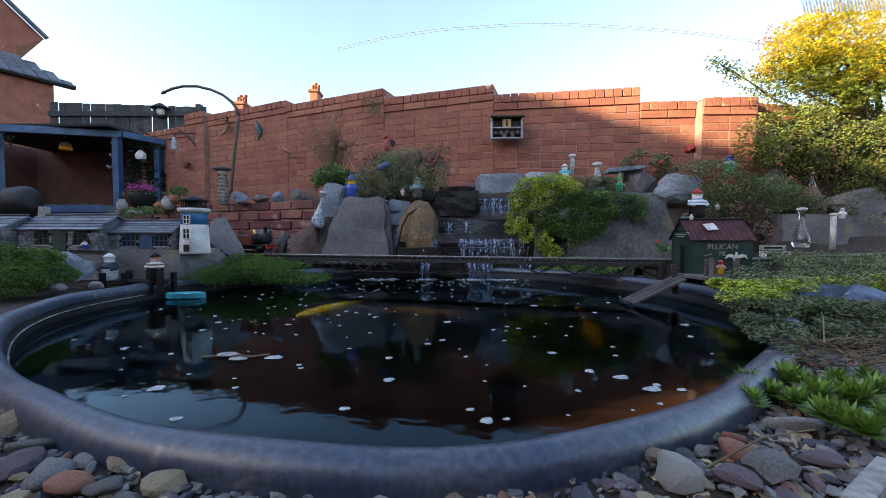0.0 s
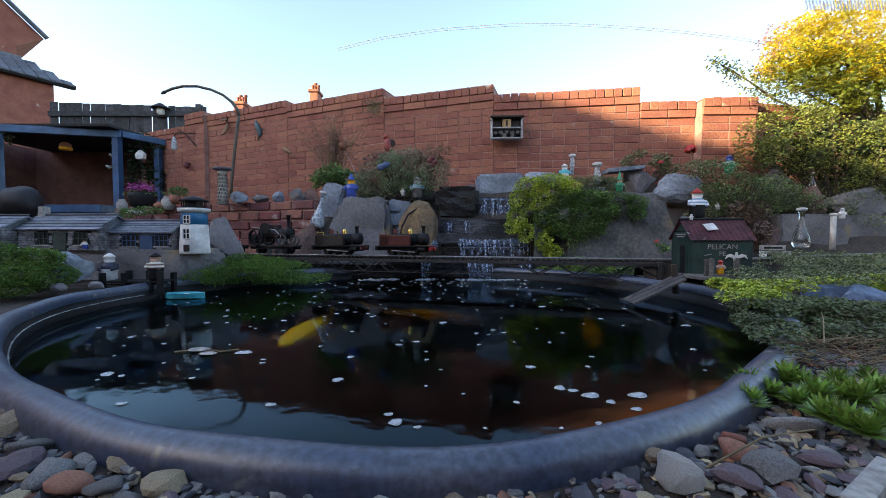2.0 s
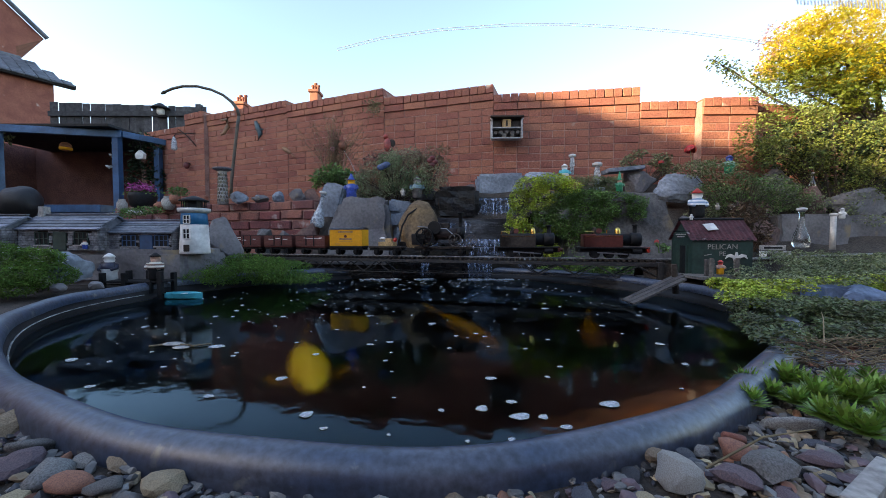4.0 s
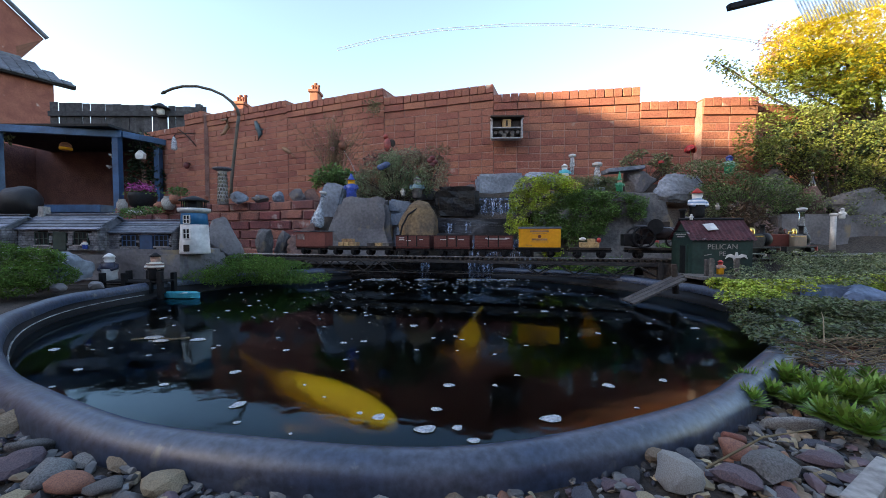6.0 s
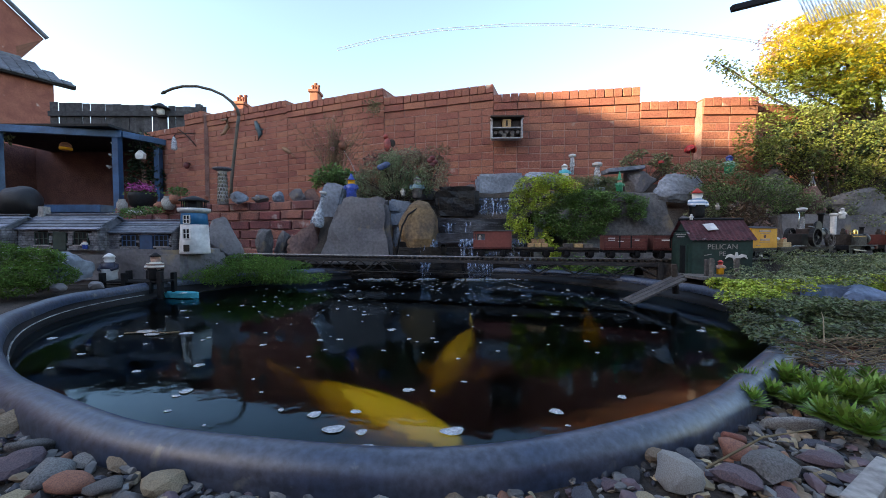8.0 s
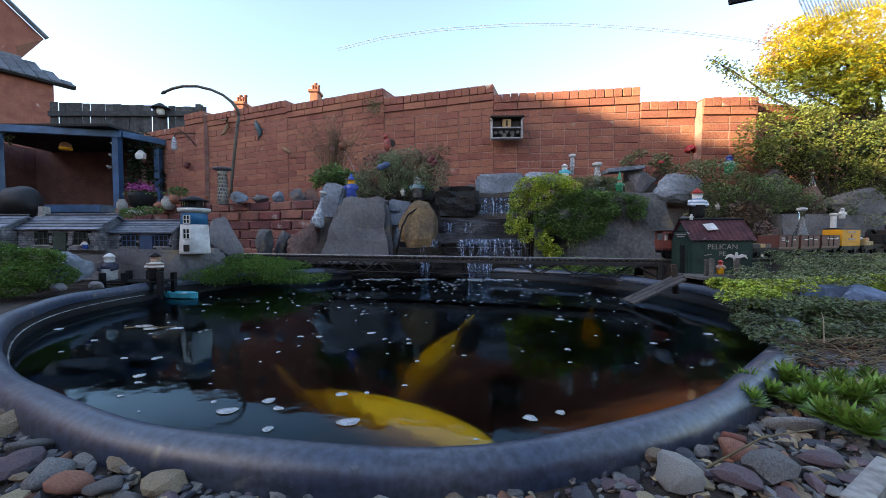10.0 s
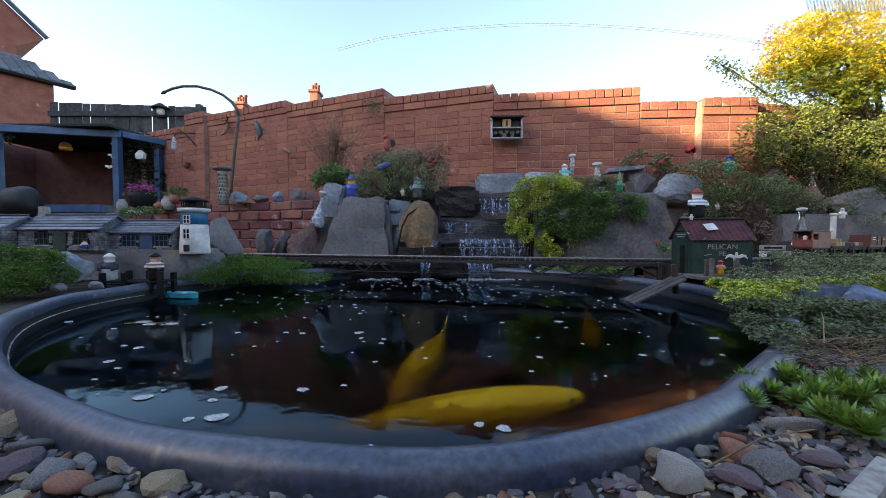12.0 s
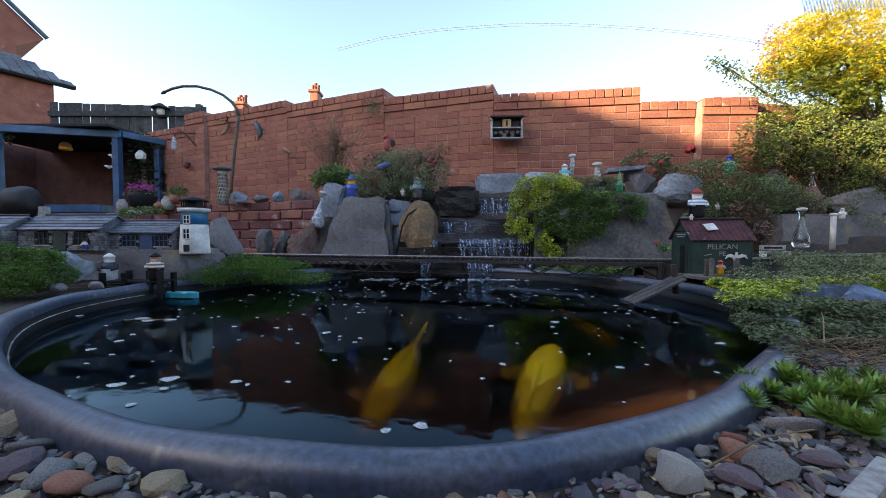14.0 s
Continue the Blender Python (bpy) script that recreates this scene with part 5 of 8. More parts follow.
def build_rocks():
    slab(-0.866, 0.507, -0.319, 0.014, 2.62, 0.28, STONE, "large flat-faced grey boulder beside the waterfall", 6, taper=0.60, lean=0.10)
    slab(-0.921, 0.641, -0.76, 0.305, 2.80, 0.10, BLUE_STONE, "upright blue-grey slate slab leaning on a boulder", 7, tilt=14)
    stone(-1.09, 0.337, -0.861, 0.076, 2.62, 0.2, RED_STONE, "reddish brown rounded rock", 9)
    stone(-1.299, 0.297, -1.177, 0.076, 2.6, 0.14, DARK_STONE, "small grey upright rock", 10)
    stone(-1.224, 0.282, -1.083, 0.073, 2.68, 0.14, DARK_STONE, "small grey lichened rock", 11)
    stone(-1.219, 0.337, -1.038, 0.069, 1.92, 0.16, STONE, "upright grey rock between lighthouse and track", 12, rough=0.2)
    stone(-0.285, 0.462, -0.035, 0.06, 2.5, 0.22, BROWN_STONE, "rounded ochre brown rock at the fall's edge", 23, rough=0.14, flat=0.80)
    slab(-0.386, 0.503, -0.23, 0.414, 2.7, 0.16, BLUE_STONE, "flat blue-grey stone slab", 14, tilt=8)
    slab(-0.372, 0.411, -0.251, 0.315, 2.66, 0.16, BLUE_STONE, "flat blue-grey stone slab", 15, tilt=-6)
    stone(-0.371, 0.321, -0.245, 0.044, 2.62, 0.16, BLUE_STONE, "grey rock wedged beside the fall", 16)
    slab(-0.414, 0.601, -0.062, 0.522, 2.92, 0.2, STONE, "dark stone ledge below the shrubs", 17)
    slab(0.264, 0.74, 0.645, 0.536, 2.98, 0.16, BLUE_STONE, "pale grey cut stone at the head of the fall", 18, tilt=-2)
    stone(0.574, 0.722, 0.722, 0.545, 3.0, 0.16, RED_STONE, "small brown rock at the head of the fall", 19)
    stone(0.665, 0.793, 1.053, 0.604, 3.04, 0.16, BLUE_STONE, "grey rock set below the brick wall", 20)
    stone(0.026, 0.658, 0.269, 0.496, 2.94, 0.16, RED_STONE, "brown rock with dark crevices above the fall", 21)
    # the fall's black ledges
    for l, t, r, b, Y, seed in ((770, 334, 845, 392, 2.84, 30), (836, 352, 925, 392, 2.90, 31), (765, 388, 925, 412, 2.74, 32), (800, 396, 905, 424, 2.70, 36), (735, 414, 945, 432, 2.58, 33), (700, 428, 790, 500, 2.52, 34), (780, 428, 960, 500, 2.56, 35), (925, 380, 975, 470, 2.5, 37), (690, 458, 965, 492, 2.29, 38), (530, 466, 705, 492, 2.28, 39), (940, 462, 1000, 492, 2.26, 40)):
        k = Y / 657.9
        slab((l - 784) * k, 0.25 + (418 - t) * k, (r - 784) * k, 0.25 + (418 - b) * k, Y, 0.24, WET_GREY if seed in (32, 33, 36) else WET_STONE, "wet dark rock ledge of the waterfall", seed)
    # right of the fall
    slab(0.702, 0.528, 1.565, -0.009, 2.47, 0.36, DARK_STONE, "very large dark grey boulder under creepers", 41, taper=0.66, lean=-0.02)
    slab(0.569, 0.352, 0.66, -0.05, 2.42, 0.1, BLUE_STONE, "narrow upright slate beside the fall", 42)
    stone(1.392, 0.766, 1.679, 0.57, 2.95, 0.18, STONE, "grey rock on the planted bank", 43)
    stone(1.591, 0.723, 1.974, 0.496, 2.85, 0.2, BLUE_STONE, "pale grey rock on the bank", 44)
    slab(1.26, 0.779, 1.546, 0.749, 2.92, 0.14, BLUE_STONE, "thin slate laid on the bank", 45, tilt=-6)
    stone(2.428, 0.755, 2.74, 0.438, 2.85, 0.16, STONE, "upright grey slab under the shrubs", 46)
    stone(2.591, 0.596, 2.749, 0.38, 2.7, 0.16, RED_STONE, "brown weathered rock on the bank", 47)
    stone(2.781, 0.604, 3.302, 0.38, 2.7, 0.2, STONE, "long grey rock on the bank", 48)
    slab(2.321, 0.402, 2.818, 0.128, 2.62, 0.12, STONE, "squared grey stone block behind the track", 49)
    slab(2.826, 0.394, 3.251, 0.128, 2.68, 0.12, STONE, "squared grey stone block behind the track", 50)
    stone(2.074, 0.379, 2.347, 0.109, 2.58, 0.16, RED_STONE, "brown rounded rock behind the track", 51)
    stone(1.535, 0.374, 1.743, 0.06, 2.45, 0.2, STONE, "grey rock under the gnome figurine", 53)
    # left terrace and plinth
    for k, (l, t, r, b, m) in enumerate(((408, 338, 436, 356, BLUE_STONE), (440, 344, 470, 356, STONE), (478, 338, 500, 354, BLUE_STONE), (504, 332, 535, 356, STONE), (530, 334, 560, 358, RED_STONE), (432, 343, 456, 354, BLUE_STONE))):
        q = 2.95 / 657.9
        stone((l - 784) * q, 0.25 + (418 - t) * q, (r - 784) * q, 0.25 + (418 - b - 4) * q, 2.98 + 0.02 * k, 0.1, m, "loose grey stone on the raised bed wall", 60 + k)
    slab(-1.705, 0.191, -1.10, 0.04, 1.76, 0.34, STONE, "long rough stone plinth under the cottages", 70)
    stone(-1.523, 0.203, -1.389, 0.046, 1.46, 0.14, BLUE_STONE, "rounded grey stone by the moss", 71)
    slab(1.213, 0.09, 1.334, 0.031, 1.22, 0.09, SLATE_BLUE, "blue-grey stone among the stonecrop", 72)
    stone(1.283, 0.096, 1.469, 0.004, 1.18, 0.14, SLATE_BLUE, "smooth blue-grey stone among the stonecrop", 73, rough=0.14)
    for k, (px, py) in enumerate(((100, 515), (60, 520), (150, 508), (40, 527), (190, 505), (20, 530), (230, 503), (5, 520))):
        c = ((px - 784) / 657.9 * 1.3, 1.3 + 0.02 * k, 0.07)
        if from_edge(c[0], c[1]) < 0.06:
            continue
        boulder(c, (0.06, 0.05, 0.04), PALE_STONE if k % 2 else STONE, "small pale stone at the pond edge", 80 + k, name="edge_stone", sub=2)


# ---- gravel ----
def build_gravel():
    bed = thing("gravel_bed", Matrix.Identity(4), "mixed grey, tan and rust pebbles round the near pond edge", "gravel", kind="structure")
    rnd = random.Random(77)
    mats = [PEBBLE_GREY, PEBBLE_TAN, PEBBLE_GREY, PEBBLE_TAN, PEBBLE_RUST, PEBBLE_PLUM, PEBBLE_DARK, PEBBLE_GREY]
    shapes = []
    for s in range(15):
        bm = rock_bm((1, rnd.uniform(0.6, 0.9), rnd.uniform(0.35, 0.6)), 200 + s, 0.5, 2, rnd.uniform(0.42, 0.65))
        me = bpy.data.meshes.new("pebble")
        bm.to_mesh(me)
        bm.free()
        for p in me.polygons:
            p.use_smooth = s % 4 == 0
        me.materials.append(PEBBLE_PALE if s == 14 else mats[s % len(mats)])
        shapes.append(me)
    placed = []

    def put(x, y, size, me=None, lift=0.0):
        ob = new("pebble", me or rnd.choice(shapes[:14]))
        ob.parent = bed
        ob.matrix_basis = Matrix.Translation((x, y, ground_height(x, y) + size * 0.16 + lift)) @ pose(0, 0, 0, rnd.uniform(-18, 18), rnd.uniform(-18, 18), rnd.uniform(0, 360)) @ Matrix.Diagonal((size, size, size, 1))

    # the big ones
    for px, py, size, s in BIG_PEBBLES:
        put(px, py, size * 0.92, shapes[s], 0.003)
        placed.append((px, py, size * 0.92))
    tries = 0
    n = 0
    while n < 272 and tries < 40000:
        tries += 1
        x, y = rnd.uniform(-0.62, 0.80), rnd.uniform(0.16, 0.72)
        d = from_edge(x, y)
        if d < 0.036 or d > 0.42 or abs(x) > 1.25 * y + 0.12:
            continue
        size = rnd.choice((0.014, 0.017, 0.02, 0.024, 0.028, 0.034))
        if any((x - a) ** 2 + (y - b) ** 2 < (0.33 * (size + c)) ** 2 for a, b, c in placed):
            continue
        placed.append((x, y, size))
        put(x, y, size)
        n += 1
    chips = []
    for s in range(6):
        bm = rock_bm((1, rnd.uniform(0.55, 0.9), rnd.uniform(0.35, 0.65)), 260 + s, 0.4, 1, 0.5)
        me = bpy.data.meshes.new("chip")
        bm.to_mesh(me)
        bm.free()
        chips.append(me)
    rows = []
    for _ in range(13000):
        x, y = rnd.uniform(-0.7, 0.95), rnd.uniform(0.12, 0.8)
        d = from_edge(x, y)
        if d < 0.030 or d > 0.45:
            continue
        s = rnd.uniform(0.004, 0.010) if rnd.random() < 0.6 else rnd.uniform(0.010, 0.021)
        rows.append((rnd.choice(chips), Matrix.Translation((x, y, ground_height(x, y) + s * 0.2)) @ pose(0, 0, 0, rnd.uniform(-40, 40), rnd.uniform(-40, 40), rnd.uniform(0, 360)) @ Matrix.Diagonal((s, s, s, 1))))
    shards = []
    for q in range(8):
        bm = rock_bm((1, rnd.uniform(0.5, 0.85), rnd.uniform(0.25, 0.5)), 290 + q, 0.55, 2, rnd.uniform(0.30, 0.5))
        me = bpy.data.meshes.new("shard")
        bm.to_mesh(me)
        bm.free()
        shards.append(me)
    broken = []
    for _ in range(3600):
        x, y = rnd.uniform(-0.7, 0.95), rnd.uniform(0.14, 0.8)
        d = from_edge(x, y)
        if d < 0.054 or d > 0.42:
            continue
        size = rnd.uniform(0.009, 0.024)
        broken.append((rnd.choice(shards), Matrix.Translation((x, y, ground_height(x, y) + size * 0.18)) @ pose(0, 0, 0, rnd.uniform(-25, 25), rnd.uniform(-25, 25), rnd.uniform(0, 360)) @ Matrix.Diagonal((size, size, size, 1))))
    for q, m in enumerate((PEBBLE_TAN, PEBBLE_GREY, PEBBLE_DARK, PEBBLE_PLUM, PEBBLE_GREY, PEBBLE_RUST, PEBBLE_TAN, PEBBLE_DARK)):
        joined("broken_stone", broken[q::8], bed, m)
    joined("grit", rows[::2], bed, PEBBLE_GREY)
    joined("grit", rows[1::8], bed, PEBBLE_TAN)
    joined("grit", rows[5::8], bed, PEBBLE_PLUM)
    joined("grit", rows[3::4], bed, PEBBLE_DARK)


PEBBLE_GREY = material("grey_pebble", (0.20, 0.195, 0.185), 0.75, tint=(0.10, 0.095, 0.09), scale=34, fine=210, var=0.2, island=0.45, bump=0.5, depth=0.002)
PEBBLE_TAN = material("tan_pebble", (0.32, 0.25, 0.16), 0.8, tint=(0.19, 0.145, 0.09), scale=34, fine=210, var=0.2, island=0.3, bump=0.5, depth=0.002)
PEBBLE_RUST = material("rust_pebble", (0.30, 0.13, 0.08), 0.8, tint=(0.18, 0.08, 0.06), scale=34, fine=210, var=0.2, island=0.3, bump=0.5, depth=0.002)
PEBBLE_PLUM = material("plum_pebble", (0.14, 0.095, 0.105), 0.75, tint=(0.08, 0.06, 0.07), scale=34, fine=210, var=0.2, island=0.3, bump=0.5, depth=0.002)
PEBBLE_PALE = material("pale_pebble", (0.46, 0.44, 0.40), 0.8, tint=(0.30, 0.28, 0.25), scale=60, fine=240, var=0.25, bump=0.8, depth=0.003)
PEBBLE_DARK = material("dark_slate_chip", (0.055, 0.058, 0.07), 0.6, tint=(0.035, 0.036, 0.045), scale=30, fine=180, island=0.4, bump=0.5, depth=0.002)
# near stones: place along and across, size, shape
BIG_PEBBLES = [(*(-0.506, 0.429, 0.04)[:2], 0.045, 3), (*(-0.483, 0.412, 0.04)[:2], 0.06, 11), (*(-0.358, 0.38, 0.04)[:2], 0.040, 3), (*(-0.346, 0.317, 0.04)[:2], 0.050, 0), (*(-0.313, 0.305, 0.045)[:2], 0.042, 4), (*(-0.3, 0.346, 0.04)[:2], 0.045, 3), (*(-0.282, 0.3, 0.04)[:2], 0.040, 8),
               (*(-0.234, 0.307, 0.04)[:2], 0.042, 3), (*(-0.05, 0.278, 0.056)[:2], 0.040, 14), (*(0.194, 0.344, 0.045)[:2], 0.036, 3), (*(0.2, 0.309, 0.045)[:2], 0.058, 14), (*(0.279, 0.348, 0.045)[:2], 0.050, 12), (*(0.25, 0.309, 0.045)[:2], 0.046, 13), (*(0.386, 0.406, 0.045)[:2], 0.060, 8),
               (*(0.302, 0.379, 0.045)[:2], 0.030, 4), (*(0.286, 0.388, 0.045)[:2], 0.026, 0), (*(0.325, 0.346, 0.045)[:2], 0.020, 4), (*(0.287, 0.321, 0.045)[:2], 0.060, 7), (*(0.356, 0.342, 0.045)[:2], 0.040, 13), (*(0.382, 0.376, 0.045)[:2], 0.030, 6), (*(-0.409, 0.365, 0.04)[:2], 0.05, 8), (*(-0.394, 0.337, 0.04)[:2], 0.05, 5), (*(-0.152, 0.283, 0.05)[:2], 0.03, 7), (*(0.111, 0.29, 0.05)[:2], 0.03, 6), (*(-0.002, 0.278, 0.052)[:2], 0.022, 5), (*(0.067, 0.284, 0.052)[:2], 0.022, 4), (*(-0.036, 0.277, 0.052)[:2], 0.02, 2)]
build_rocks()
build_gravel()

# ---- plants ----
def plant(name, label, category, m=None, kind=""):
    return thing(name, m or Matrix.Identity(4), label, category, kind=kind)


def stems(parent, starts, ends, r, mat, name="stem"):
    bm = bmesh.new()
    for a, b in zip(starts, ends):
        a, b = Vector(a), Vector(b)
        mid = a.lerp(b, 0.5) + Vector((0, 0, (b - a).length * 0.08))
        bm_tube(bm, [a, mid, b], [r, r * 0.8, r * 0.4], 5)
    return part(name, bm, mat, parent)


def cover(poly_fn, n, seed, x0, x1, y0, y1, lift=0.03):
    """Points over a stretch of ground where poly_fn holds."""
    rng = np.random.default_rng(seed)
    out = []
    while len(out) < n:
        x, y = rng.uniform(x0, x1), rng.uniform(y0, y1)
        if poly_fn(x, y):
            h = 0.5 + 0.5 * noise.noise(Vector((x * 9, y * 9, seed)))
            out.append((x, y, ground_height(x, y) + lift * h * rng.random() ** 0.5 + lift * 0.25))
    return out


def outside_pond(x, y, gap=0.05):
    return from_edge(x, y) > gap


def build_creeper():
    c = plant("golden_creeper", "golden green creeping shrub spilling over rocks by the fall", "shrub")
    Y = 2.28
    k = Y / 657.9

    def mass(rows, depth, back=0.0):
        return [((px - 784) * k, Y + back, 0.25 + (418 - py) * k, rx * k, depth, ry * k) for px, py, rx, ry in rows]

    gold = mass(((940, 332, 30, 18), (975, 322, 34, 14), (925, 356, 24, 22), (915, 385, 18, 22), (930, 412, 14, 18), (905, 402, 12, 12), (950, 352, 30, 20), (1000, 332, 26, 14),
                 (962, 428, 14, 16), (978, 446, 16, 14), (972, 412, 10, 10), (990, 480, 24, 9), (1020, 478, 22, 9), (970, 492, 18, 9), (1005, 494, 30, 8)), 0.07)
    green = mass(((1000, 350, 32, 16), (1040, 350, 40, 14), (1085, 352, 36, 13), (1125, 360, 20, 14), (1000, 380, 34, 20), (1040, 378, 36, 20), (1070, 372, 28, 16), (1128, 378, 14, 12),
                  (990, 405, 20, 18), (1020, 405, 24, 20), (1050, 400, 18, 18), (965, 385, 22, 20), (1100, 372, 20, 12)), 0.08, 0.02)
    upper = mass(((1030, 322, 22, 12), (1060, 318, 26, 10), (1095, 322, 22, 12), (1040, 332, 40, 10)), 0.06, 0.10)
    rnd = random.Random(14)
    trails, starts, ends = [], [], []
    for _ in range(70):
        px, top = rnd.uniform(975, 1075), rnd.uniform(385, 405)
        low = top + rnd.uniform(12, 46) * (1.1 - abs(px - 1020) / 70)
        a, b = (Vector(((px + d - 784) * k, Y - 0.03, 0.25 + (418 - q) * k)) for d, q in ((0, top), (rnd.uniform(-5, 5), low)))
        starts.append(a), ends.append(b)
        trails += [tuple(a.lerp(b, rnd.random()) + Vector((rnd.gauss(0, 0.007), rnd.gauss(0, 0.007), 0))) for _ in range(26)]
    k = 2.12 / 657.9
    over = [((px - 784) * k, 2.13, 0.25 + (418 - py) * k, rx * k, 0.035, ry * k) for px, py, rx, ry in ((965, 484, 18, 12), (985, 474, 20, 8), (1010, 476, 26, 9), (1000, 490, 28, 9), (1030, 486, 18, 10), (1095, 486, 26, 10), (1120, 492, 18, 8), (1075, 478, 18, 6))]
    leaves_mesh("overhanging_leaves", blob_points(over, 4200, 7, 0.6), 0.008, LEAF_GOLD_GREEN, c, up=0.5, seed=8)
    leaves_mesh("golden_leaves", blob_points(gold, 13000, 1, 0.6), 0.0085, LEAF_GOLD, c, up=0.5, seed=3)
    leaves_mesh("green_leaves", np.concatenate([blob_points(green, 19000, 2, 0.6), np.array(trails)]), 0.0075, LEAF_GREEN, c, up=0.45, seed=4, length=1.9)
    leaves_mesh("upper_leaves", blob_points(upper, 5000, 5, 0.6), 0.0055, LEAF_OLIVE, c, up=0.3, seed=6, length=3.2)
    stems(c, [(0.5, 2.4, 0.45)] * 8, [g[:3] for g in green[:4] + gold[:4]], 0.006, BARK)
    stems(c, starts, ends, 0.0014, BARK, "trailing_stem")


def upright_shrub(name, label, blobs, n, size, mat, seed, base, lobes=1, up=0.3, stem_mat=None, length=1.6):
    s = plant(name, label, "shrub")
    pts = blob_points(blobs, n, seed)
    leaves_mesh("leaves", pts, size, mat, s, up=up, seed=seed, lobes=lobes, length=length)
    idx = np.random.default_rng(seed).choice(len(pts), min(26, len(pts)))
    stems(s, [(base[0] + 0.02 * math.sin(k), base[1], base[2]) for k in range(len(idx))], [tuple(pts[i]) for i in idx], 0.004, stem_mat or BARK)
    return s


def px_blobs(rows, Y, depth):
    """Balls of foliage from rows of (across, down, half width, half height) as sighted at a distance."""
    k = Y / 657.9
    return [((a - 784) * k, Y, 0.25 + (418 - b) * k, w * k, depth, h * k) for a, b, w, h in rows]


def build_shrubs():
    heather = px_blobs(((680, 318, 45, 38), (720, 300, 42, 38), (650, 332, 35, 26), (762, 312, 34, 38), (700, 340, 55, 20)), 2.85, 0.12)
    h = upright_shrub("heather", "grey-green heather with dry flower heads above the boulder", heather, 6800, 0.0062, LEAF_HEATHER, 11, (-0.35, 2.9, 0.5), up=0.1, length=5.5)
    tall = random.Random(19)
    q = 2.85 / 657.9
    tops = [((tall.uniform(630, 800) - 784) * q, 2.85 + tall.uniform(-.1, .1), 0.25 + (418 - tall.uniform(262, 310)) * q) for _ in range(90)]
    stems(h, [(x * 0.85 - 0.05 + tall.gauss(0, .03), y, 0.56) for x, y, z in tops], tops, 0.0018, DRY, "dry_stem")
    heads = [(x + tall.gauss(0, .008), y + tall.gauss(0, .008), z - abs(tall.gauss(0, .03))) for x, y, z in tops for _ in range(14)]
    leaves_mesh("flower_heads", heads, 0.006, DRY_HEAD, h, up=0.3, seed=20, length=1.8)
    upright_shrub("green_sage", "fresh green stems mixed into the heather", px_blobs(((660, 330, 40, 24), (700, 310, 34, 30), (740, 325, 30, 24), (690, 285, 20, 14)), 2.76, 0.09), 2200, 0.0065, LEAF_SAGE, 111, (-0.35, 2.8, 0.5), up=0.2, length=5)
    upright_shrub("dark_fern", "dark green bushy plant below the wall", px_blobs(((590, 312, 32, 16), (610, 318, 30, 14), (575, 325, 20, 12)), 3.0, 0.1), 1500, 0.016, LEAF_GREEN, 12, (-0.85, 3.0, 0.5), length=2.2)
    upright_shrub("rust_sedum", "bronze-red flowering plant among the heather", px_blobs(((700, 275, 32, 12), (665, 285, 20, 12), (735, 280, 16, 12)), 2.9, 0.08), 650, 0.012, RED_STONE, 13, (-0.35, 2.9, 0.6))
    upright_shrub("pink_grass", "pale pink feathery grass beside the shrub", px_blobs(((765, 285, 18, 26), (785, 275, 12, 20), (745, 300, 18, 20)), 2.85, 0.06), 420, 0.010, DRY, 14, (-0.12, 2.85, 0.5), length=4)
    dead = plant("dry_weed", "tall dry brown weed standing against the wall", "weed")
    rnd = random.Random(5)
    k = 3.3 / 657.9
    st, en = [], []
    for _ in range(70):
        a = Vector(((rnd.gauss(592, 10) - 784) * k, 3.3, 0.25 + (418 - 318) * k))
        b = Vector(((rnd.gauss(592, 30) - 784) * k, 3.3 + rnd.uniform(-.06, .06), 0.25 + (418 - rnd.uniform(190, 262)) * k))
        st.append(a), en.append(b)
    stems(dead, st, en, 0.0022, DRY)
    pts = [tuple(a.lerp(b, rnd.uniform(0.35, 1)) + Vector((rnd.gauss(0, .02), rnd.gauss(0, .02), rnd.gauss(0, .015)))) for a, b in zip(st, en) for _ in range(34)]
    tagged(leaves_mesh("seed_head", pts, 0.006, DRY, dead, seed=9, length=2.4), kind="stuff")
    tuft = plant("wall_weed", "dry weed tuft rooted in the wall joints", "weed")
    k = 3.66 / 657.9
    pts = [((rnd.gauss(664, 7) - 784) * k, 3.62 + rnd.gauss(0, .02), 0.25 + (418 - rnd.gauss(194, 8)) * k) for _ in range(240)]
    leaves_mesh("leaves", pts, 0.010, LEAF_OLIVE, tuft, seed=15, length=2.6)
    # right-hand bank
    upright_shrub("rose_bush", "green rose bush against the wall", px_blobs(((1130, 283, 28, 14), (1165, 285, 20, 12), (1180, 300, 20, 10), (1110, 292, 16, 10)), 2.95, 0.06), 1300, 0.014, LEAF_OLIVE, 16, (1.6, 3.0, 0.6))
    bank = [(1265, 300, 34, 16), (1300, 330, 60, 24), (1350, 335, 50, 24), (1265, 345, 40, 20), (1320, 365, 60, 22), (1390, 350, 40, 22), (1240, 380, 20, 18), (1420, 360, 36, 16), (1460, 375, 40, 14), (1230, 300, 24, 14), (1530, 390, 40, 10), (1500, 360, 20, 20)]
    upright_shrub("bank_shrub", "grey-green low shrubs covering the bank", px_blobs(bank, 2.66, 0.14), 10500, 0.010, LEAF_OLIVE, 17, (2.1, 2.7, 0.3))
    upright_shrub("bank_herb", "fresh green herbs among the low shrubs", px_blobs(bank[:6], 2.58, 0.12), 2600, 0.009, LEAF_GREEN, 27, (2.1, 2.6, 0.3))
